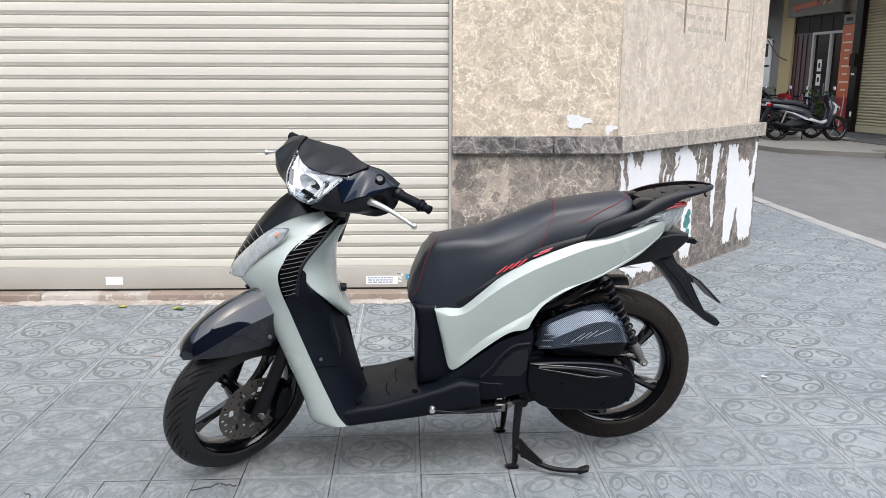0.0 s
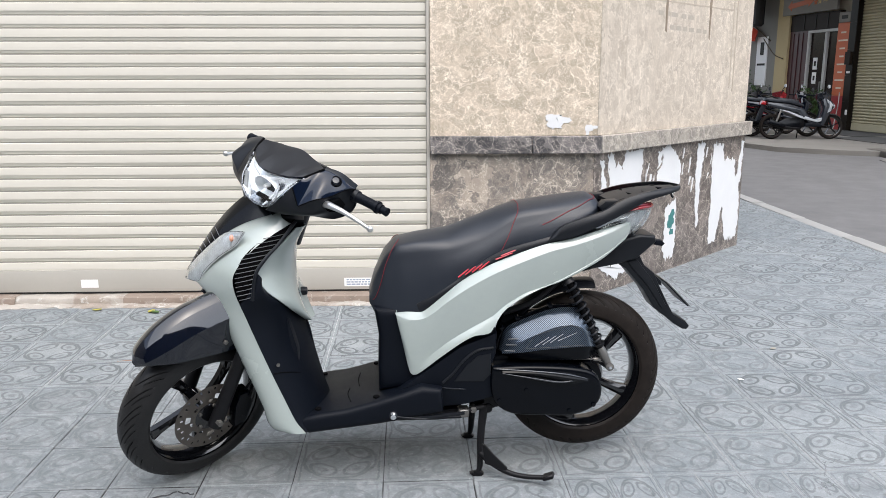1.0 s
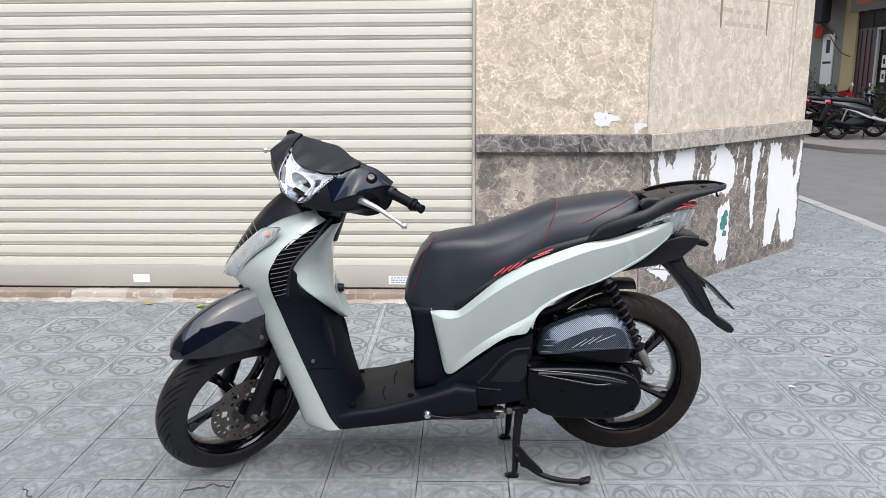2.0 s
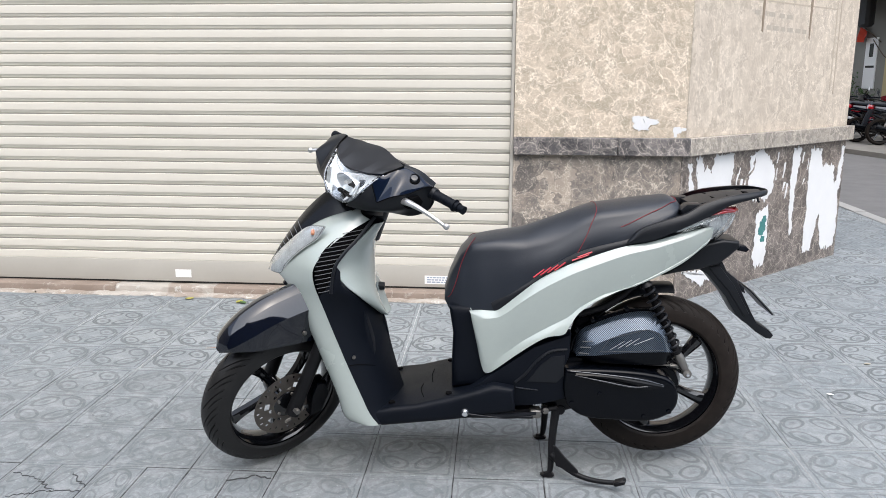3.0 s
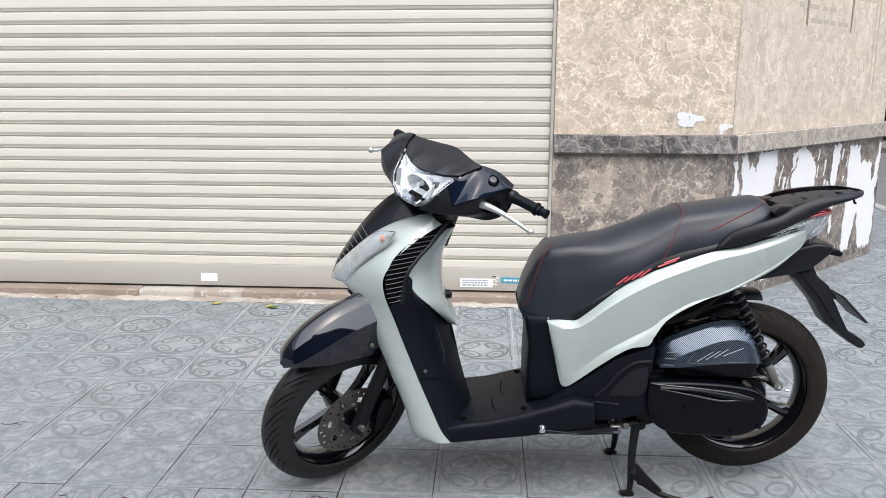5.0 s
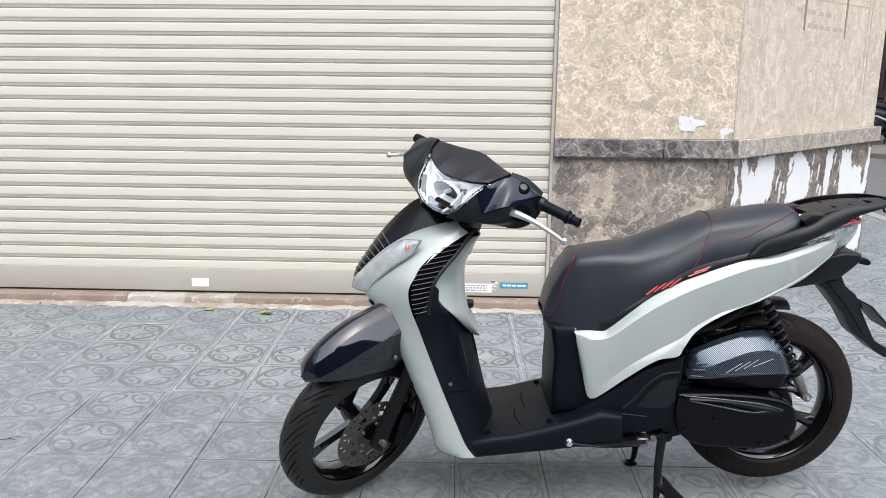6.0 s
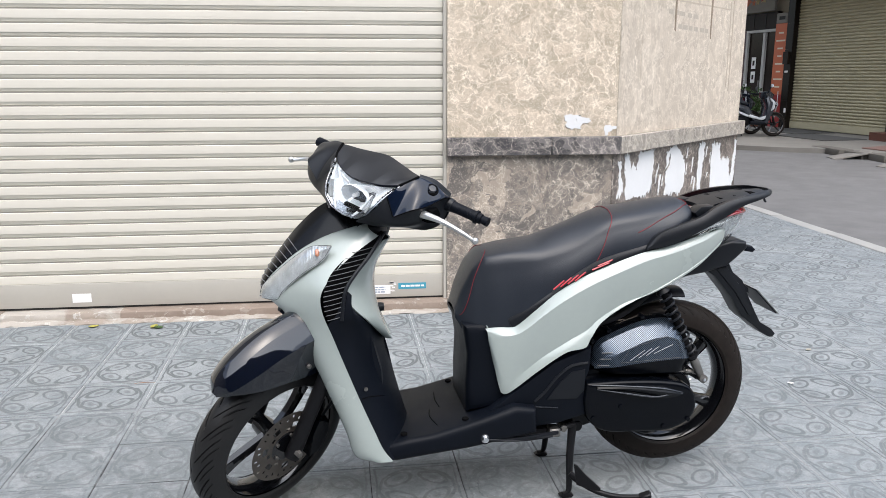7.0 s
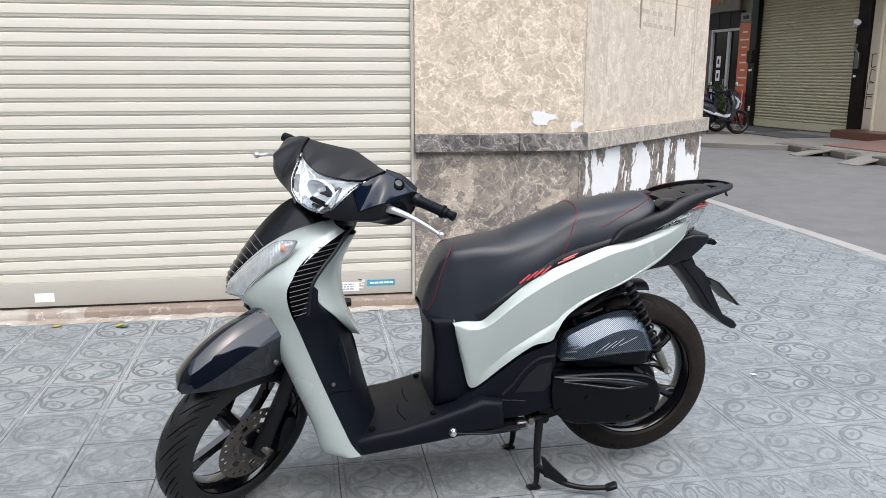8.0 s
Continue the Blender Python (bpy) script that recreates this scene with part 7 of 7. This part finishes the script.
plinth = thing("entrance_step", "red granite step and tiled ramp beside the shutter", "step", kind="structure")
part("riser", fbox(-3.0, 0.40, 0.22, 1.00, -0.05, 0.19, 0.01), M_granite_step, plinth, "polished red granite step")
ramp_bm = fbox(-6.5, -1.5, 1.0, 2.72, -0.12, 0.10)
for v in ramp_bm.verts:
    if v.co.z > -0.05 and v.co.x < 10.9:
        v.co.z = 0.0
part("ramp", ramp_bm, M_redtile, plinth, "faded red tiled ramp")
for s0, s1, o0, o1 in ((2.55, 4.55, 0.25, 1.45), (0.4, 2.35, 1.02, 2.2)):
    solid("floor_mat", fbox(s0, s1, o0, o1, 0.0, 0.018, 0.004), M_matgrey, "worn dark rubber mat before the shop shutter", "mat", group="mats before the shutter")
rk = random.Random(5)
for k in range(7):
    y = 12.0 + 0.62 * k
    solid("kerb_block", moved(box(-0.16, 0.16, -0.27, 0.27, -0.12, rk.uniform(0.0, 0.05), 0.03, 2), pose(9.42 + rk.uniform(-0.05, 0.05), y, -0.02, 0, 0, rk.uniform(-8, 8))), M_kerbstone, "loose broken concrete kerb block", "kerb block", group="broken kerb blocks")
for k, (y, tw) in enumerate(((12.9, 8), (14.4, -14))):
    solid("ramp_board", moved(box(-0.35, 0.35, -0.22, 0.22, -0.015, 0.015, 0.004, 1), pose(9.12, y, -0.055, 0, -11, tw)), M_concrete, "thin concrete board laid as a wheel ramp", "ramp", group="wheel ramps")

# washing and wires by the white wall
flag = thing("flag", "small red flag hanging from a slanted pole", "flag")
part("pole", moved(tube([(-9.30, -0.10, 2.64), (-10.65, -0.30, 3.44)], 0.018, 8), FAC), M_trunk, flag)
rows = [[Vector((-10.45 + 0.105 * j + 0.04 * math.sin(i * 0.9 + j), -0.26 + 0.05 * math.sin(j * 1.7 + i * 0.5), 3.30 - 0.06 * j - (0.088 - 0.008 * j) * i)) for j in range(6)] for i in range(8)]
part("cloth", moved(sheet(rows, 0.004, (0, 1, 0)), FAC), M_flag, flag, "crumpled red cloth")
aw = thing("awning", "dark folded awning above the white wall", "awning")
part("roll", moved(tube([(-9.68, -0.60, 3.85), (-12.4, -0.60, 3.85)], 0.20, 12), FAC), M_darkcloth, aw)
part("drop", fbox(9.10, 9.68, 0.45, 0.75, 3.1, 4.2, 0.08), M_darkcloth, aw)
note_ = thing("wall_sign", "white notice board with illegible dark print", "sign")
part("panel", fbox(9.42, 10.1, 0.10, 0.14, 1.2, 2.80, 0.01), M_paper, note_)
part("print_bar", fbox(9.62, 9.85, 0.14, 0.144, 2.2, 2.62), M_far_dark, note_)
part("print_bar", fbox(9.5, 10.0, 0.14, 0.144, 1.86, 1.93), M_far_dark, note_)
solid("wire_bracket", moved(tube([(-8.3, -0.2, 2.05), (-8.4, -0.4, 2.15), (-8.7, -0.4, 2.32), (-9.4, -0.3, 2.72)], 0.015, 6, 16), FAC), M_trunk, "bent iron bracket with a hanging wire", "bracket")


def shrub(name, label, m, height, spread, leaves, seed, size=0.10, pot=True):
    """A potted plant: a pot, thin stems and many single leaves."""
    r = random.Random(seed)
    root = thing(name, label, "plant", m)
    if pot:
        part("pot", moved(lathe([(0.10, 0.0), (0.13, 0.02), (0.17, 0.28), (0.18, 0.30), (0.155, 0.30), (0.15, 0.24)], 18), Matrix.Rotation(radians(90), 4, "X")), M_granite_step, root)
    stems, lv = bmesh.new(), bmesh.new()
    tips = []
    for k in range(9):
        a, h = r.uniform(0, 6.28), height * r.uniform(0.55, 1.0)
        e = Vector((math.cos(a) * spread * r.uniform(0.3, 1), math.sin(a) * spread * r.uniform(0.3, 1), h))
        pts = [Vector((0, 0, 0.2)), Vector((e.x * 0.3, e.y * 0.3, 0.2 + h * 0.5)), e]
        tube(pts, [0.012, 0.008, 0.004], 5, 6, stems)
        tips += spline(pts, 8)[3:]
    for k in range(leaves):
        p = r.choice(tips) + Vector((r.gauss(0, 0.06), r.gauss(0, 0.06), r.gauss(0, 0.05)))
        q = Euler((r.uniform(-1, 1), r.uniform(-1, 1), r.uniform(0, 6.28))).to_matrix()
        s = size * r.uniform(0.6, 1.3)
        v = [lv.verts.new(p + q @ Vector(c) * s) for c in ((-0.5, 0, 0), (-0.1, 0.2, 0.05), (0.5, 0, -0.06), (-0.1, -0.2, 0.05))]
        lv.faces.new((v[0], v[1], v[2]))
        lv.faces.new((v[0], v[2], v[3]))
    part("stems", stems, M_trunk, root)
    part("foliage", lv, M_leaf, root, "green leaves")
    return root


def on_front(s, out, z=0.0):
    return FAC @ Matrix.Translation((-s, -out, z))


shrub("potted_plant", "leafy green plant in a pot by the orange sign", on_front(5.60, 0.60), 1.25, 0.42, 420, 3, 0.13)
for k, (s, o_, h) in enumerate(((10.1, 0.5, 1.75), (11.0, 0.7, 1.9), (12.0, 0.8, 1.6), (8.95, 0.45, 1.25))):
    shrub("potted_plant", "sparse green plant in a pot before the white wall", on_front(s, o_), h, 0.5, 160, 30 + k, 0.16)


# ---- parked motorbikes ----
def ring_wheel(parent, name, x, r, w):
    rim = part(name, moved(lathe([(r * 0.74, -w * 0.4), (r * 0.78, -w * 0.45), (r * 0.78, w * 0.45), (r * 0.74, w * 0.4), (r * 0.70, 0)], 28, True), Matrix.Translation((x, 0, r))), M_rim, parent)
    part("tyre", moved(lathe([(r * 0.78, -w * 0.42), (r * 0.90, -w * 0.5), (r * 0.98, -w * 0.3), (r, 0), (r * 0.98, w * 0.3), (r * 0.90, w * 0.5), (r * 0.78, w * 0.42)], 32, True), Matrix.Translation((x, 0, r))), M_tyre_worn, rim)
    part("hub", moved(lathe([(0.01, -0.06), (0.05, -0.05), (0.05, 0.05), (0.01, 0.06)], 14), Matrix.Translation((x, 0, r))), M_rim, rim)
    for k in range(5):
        a = 2 * math.pi * k / 5 + 0.3
        part("spoke", moved(tube([(0.04 * math.cos(a), 0, 0.04 * math.sin(a)), (r * 0.74 * math.cos(a + 0.12), 0, r * 0.74 * math.sin(a + 0.12))], [0.018, 0.013], 6), Matrix.Translation((x, 0, r))), M_rim, rim)


def motorbike(label, m, paint, trim, turn=8):
    """A step-through motorbike, front towards +x, about 1.9 m long."""
    b = thing("motorbike", label, "motorbike", m @ Matrix.Scale(1.07, 4), group="parked motorbikes")
    ring_wheel(b, "rear_wheel", -0.63, 0.275, 0.11)
    ring_wheel(b, "front_wheel", 0.64, 0.275, 0.09)
    part("body", prism([(-0.78, 0.72), (-0.45, 0.66), (-0.12, 0.58), (0.12, 0.36), (0.34, 0.30), (0.36, 0.34), (0.16, 0.44), (0.02, 0.66), (-0.30, 0.76), (-0.78, 0.80)], -0.13, 0.13, 0.03), paint, b, "glossy body panels")
    part("side_flash", prism([(-0.60, 0.66), (-0.30, 0.60), (-0.02, 0.49), (0.06, 0.42), (-0.06, 0.45), (-0.32, 0.57)], -0.142, 0.142, 0.006), trim, b, "bright side flash")
    part("engine", prism([(-0.62, 0.22), (-0.10, 0.20), (0.08, 0.28), (0.02, 0.46), (-0.34, 0.46), (-0.60, 0.34)], -0.12, 0.10, 0.03), M_cast, b)
    part("floor", prism([(0.05, 0.28), (0.40, 0.26), (0.46, 0.34), (0.30, 0.33), (0.05, 0.35)], -0.15, 0.15, 0.015), M_plastic, b)
    part("leg_shield", prism([(0.36, 0.30), (0.44, 0.28), (0.55, 0.52), (0.66, 0.70), (0.60, 0.82), (0.44, 0.90), (0.40, 0.84), (0.44, 0.66)], -0.17, 0.17, 0.03), paint, b)
    part("shield_flash", prism([(0.50, 0.56), (0.57, 0.60), (0.59, 0.74), (0.53, 0.80), (0.54, 0.70)], -0.20, 0.20, 0.008), trim, b)
    part("seat", prism([(-0.82, 0.84), (-0.60, 0.80), (-0.30, 0.78), (-0.02, 0.70), (0.02, 0.74), (-0.20, 0.86), (-0.50, 0.90), (-0.80, 0.90)], -0.12, 0.12, 0.03), M_leather, b)
    part("tail_lamp", prism([(-0.90, 0.76), (-0.80, 0.74), (-0.78, 0.82), (-0.88, 0.84)], -0.08, 0.08, 0.012), M_redlens, b)
    part("rear_mudguard", prism([(-0.86, 0.74), (-0.78, 0.72), (-0.90, 0.42), (-0.98, 0.40)], -0.06, 0.06, 0.01), M_plastic, b)
    part("grab_bar", tube([(-0.55, -0.12, 0.88), (-0.80, -0.11, 0.95), (-0.88, 0, 0.96), (-0.80, 0.11, 0.95), (-0.55, 0.12, 0.88)], 0.014, 8, 20), M_iron, b)
    part("front_mudguard", moved(arc_like(0.30, 40, 150, 0.06), Matrix.Translation((0.64, 0, 0.265))), paint, b)
    for s in (-1, 1):
        part("fork_leg", tube([(0.64, s * 0.08, 0.265), (0.55, s * 0.08, 0.58)], 0.020, 8), M_iron, b)
        part("damper", tube([(-0.60, s * 0.12, 0.30), (-0.48, s * 0.12, 0.62)], 0.024, 8), M_steel, b)
    hd = Matrix.Translation((0.44, 0, 0.93)) @ Matrix.Rotation(radians(turn), 4, "Z")
    part("head", moved(prism([(0.10, -0.10), (0.14, 0.0), (0.02, 0.09), (-0.08, 0.06), (-0.06, -0.06)], -0.15, 0.15, 0.03), hd), paint, b)
    part("headlamp", moved(prism([(0.115, -0.07), (0.15, -0.01), (0.10, 0.03), (0.08, -0.05)], -0.10, 0.10, 0.015), hd), M_inside, b)
    part("handlebar", moved(tube([(-0.14, -0.36, 0.07), (-0.05, -0.18, 0.04), (-0.02, 0, 0.03), (-0.05, 0.18, 0.04), (-0.14, 0.36, 0.07)], 0.017, 8, 20), hd), M_plastic, b)
    for s in (-1, 1):
        stalk = part("mirror_stalk", moved(tube([(-0.06, s * 0.20, 0.05), (-0.05, s * 0.25, 0.13), (-0.03, s * 0.28, 0.16)], 0.010, 6, 8), hd), M_iron, b)
        part("mirror_glass", moved(prism([(-0.055, -0.035), (0.050, -0.040), (0.062, 0.015), (0.020, 0.045), (-0.045, 0.035)], -0.012, 0.012, 0.005), hd @ Matrix.Translation((-0.03, s * 0.29, 0.18)) @ Matrix.Rotation(radians(75), 4, "Z")), M_bikesilver if s < 0 else M_satin, stalk)
    part("apron_flash", prism([(0.47, 0.86), (0.56, 0.80), (0.64, 0.70), (0.60, 0.70), (0.50, 0.78)], -0.186, 0.186, 0.008), trim, b, "pale angular apron panel")
    part("exhaust", tube([(-0.05, -0.13, 0.22), (-0.35, -0.15, 0.24), (-0.80, -0.16, 0.36)], [0.02, 0.04, 0.05], 12, 16), M_iron, b)
    part("belly_flash", prism([(-0.02, 0.44), (0.30, 0.36), (0.44, 0.40), (0.48, 0.50), (0.40, 0.46), (0.28, 0.41), (0.05, 0.49)], -0.155, 0.155, 0.008), trim, b)
    part("front_flash", prism([(0.56, 0.60), (0.66, 0.66), (0.68, 0.72), (0.60, 0.80), (0.58, 0.72)], -0.15, 0.15, 0.012), trim, b)
    part("exhaust_guard", prism([(-0.78, 0.33), (-0.42, 0.24), (-0.40, 0.30), (-0.74, 0.42)], -0.225, -0.19, 0.01), M_cast, b)
    part("side_stand", tube([(0.0, 0.12, 0.24), (0.02, 0.26, 0.01)], 0.012, 6), M_iron, b)
    return b


def arc_like(r, a0, a1, half):
    rows = []
    for i in range(15):
        a = radians(a0 + (a1 - a0) * i / 14)
        rows.append([Vector(((r - 0.03 * q * q) * math.cos(a), q * half, (r - 0.03 * q * q) * math.sin(a))) for q in (-1, -0.6, 0, 0.6, 1)])
    return sheet(rows, 0.006, (0, 0, -1))


motorbike("dark blue and silver parked motorbike on its side stand", pose(9.2, 18.65, -0.02, -7, 0, -4), M_bikeblue, M_bikesilver, 10)
motorbike("black parked motorbike with a worn seat", pose(9.05, 19.45, -0.02, -7, 0, -4), M_gloss, M_bikeblue, -8)
motorbike("dark red parked motorbike among others", pose(8.95, 20.35, -0.02, -7, 0, 0), M_bikered, M_gloss, 12)
motorbike("black parked motorbike with silver trim", pose(8.8, 21.3, -0.02, -7, 0, 3), M_gloss, M_bikesilver, 0)
solid("hose", moved(tube([(-5.12, -0.25, 1.05), (-5.05, -0.30, 0.7), (-5.10, -0.32, 0.3), (-5.04, -0.40, 0.02)], 0.014, 6, 20), FAC), M_frame, "white hose hanging down the sign column", "hose")
# ---- pavement tiles ----
TP, TYAW, TX, TY = 0.3275, radians(1.0), 0.014, 3.030


def tile_rings(bm, x0, x1, y0, y1, z, turn=None, clip=None):
    """One pressed tile: chamfered rim, flat top, UV square on it."""
    lay = bm.loops.layers.uv.get("UVMap") or bm.loops.layers.uv.new("UVMap")
    e, c = 0.0017, 0.0020

    def ringv(i, zz):
        out = []
        for x, y in ((x0 + i, y0 + i), (x1 - i, y0 + i), (x1 - i, y1 - i), (x0 + i, y1 - i)):
            p = Vector((x, y, zz))
            if turn is not None:
                p = turn @ p
            if clip is not None:
                p.x = min(p.x, clip)
            out.append(bm.verts.new(p))
        return out
    low, mid, top = ringv(e, z - 0.02), ringv(e, z - c), ringv(e + c, z)
    uvs = ((0, 0), (1, 0), (1, 1), (0, 1))
    faces = [(bm.faces.new(top), uvs)]
    for a, b in ((low, mid), (mid, top)):
        for i in range(4):
            j = (i + 1) % 4
            faces.append((bm.faces.new((a[i], a[j], b[j], b[i])), (uvs[i], uvs[j], uvs[j], uvs[i])))
    for f, u in faces:
        for lp, q in zip(f.loops, u):
            lp[lay].uv = q


bm = bmesh.new()
tile_rings(bm, -TP / 2, TP / 2, -TP / 2, TP / 2, 0.0)
tile_mesh = mesh_of("paving_tile", bm, M_tile, recalc=False)
bm = bmesh.new()
tile_rings(bm, -TP / 4, TP / 4, -TP / 2, TP / 2, 0.0)
half_mesh = mesh_of("half_tile", bm, M_tile, recalc=False)
turn = Matrix.Translation((TX, TY, 0)) @ Matrix.Rotation(TYAW, 4, "Z")
rest = bmesh.new()
tr = random.Random(21)
count = 0
for row in range(-16, 60):
    for col in range(-26, 15):
        lx, ly = (col + 0.5) * TP, (row + 0.5) * TP
        p = turn @ Vector((lx, ly, 0))
        if p.y > 5.0 + TP * 0.6 and p.x < min(2.75, 1.3 + (p.y - 5.2)):
            continue
        if p.y > 6.6 and p.x < 2.75:
            continue
        if p.x > 3.98 + TP / 2 or p.y < -2.0 + TP / 2:
            continue
        dz = tr.uniform(-0.0022, 0.0018)
        if count < 300 and -2.6 < p.x < 2.75 and 2.25 < p.y < 5.2 and p.x + TP / 2 < 3.98:
            cut = row < -1 and (p.x < -0.55 or p.x > 0.75)
            for dx in ((-TP / 4, TP / 4) if cut else (0.0,)):
                t = new("paving_tile", half_mesh if cut else tile_mesh)
                t.parent = pavement
                t.matrix_basis = Matrix.Translation((p.x + dx, p.y, dz)) @ Matrix.Rotation(TYAW + tr.uniform(-0.006, 0.006), 4, "Z") @ Matrix.Rotation(tr.uniform(-0.003, 0.003), 4, "X")
                count += 1
        else:
            tile_rings(rest, lx - TP / 2, lx + TP / 2, ly - TP / 2, ly + TP / 2, dz, turn, 3.992)
rest_ob = new("paving_tile_field", mesh_of("paving_tile_field", rest, M_tile_rest, recalc=False))
rest_ob.parent = pavement
tagged(rest_ob, "further grey pressed cement tiles", kind="stuff")


def crack(a, b, width, seed):
    """A jagged dark split across a tile, tapering at its ends."""
    r = random.Random(seed)
    a, b = Vector(a), Vector(b)
    d = b - a
    side = Vector((-d.y, d.x)).normalized()
    bm = bmesh.new()
    k = max(5, int(d.length / 0.012))
    left, right = [], []
    for i in range(k + 1):
        t = i / k
        p = a + d * t + side * r.uniform(-0.009, 0.009)
        w = width * (0.15 + math.sin(math.pi * t)) * r.uniform(0.5, 1.2)
        left.append([bm.verts.new((*(p + side * w), z)) for z in (-0.004, 0.0030)])
        right.append([bm.verts.new((*(p - side * w), z)) for z in (-0.004, 0.0030)])
    for i in range(k):
        bm.faces.new((left[i][1], right[i][1], right[i + 1][1], left[i + 1][1]))
        bm.faces.new((left[i][0], left[i][1], left[i + 1][1], left[i + 1][0]))
        bm.faces.new((right[i][1], right[i][0], right[i + 1][0], right[i + 1][1]))
    return bm


for k, (a, b, w) in enumerate((((-1.470, 2.550), (-1.386, 2.484), 0.0018), ((-1.395, 2.480), (-1.285, 2.486), 0.0013), ((-1.377, 2.608), (-1.280, 2.515), 0.0026), ((-1.595, 2.602), (-1.470, 2.550), 0.0009),
                               ((-1.386, 2.484), (-1.52, 2.430), 0.0012), ((-0.800, 2.612), (-0.705, 2.648), 0.0008), ((-0.705, 2.648), (-0.640, 2.640), 0.0007), ((-2.170, 3.130), (-2.060, 3.121), 0.0022), ((-2.10, 3.126), (-2.05, 3.15), 0.0016))):
    part("tile_crack", crack(a, b, w, 40 + k), M_crack, pavement)
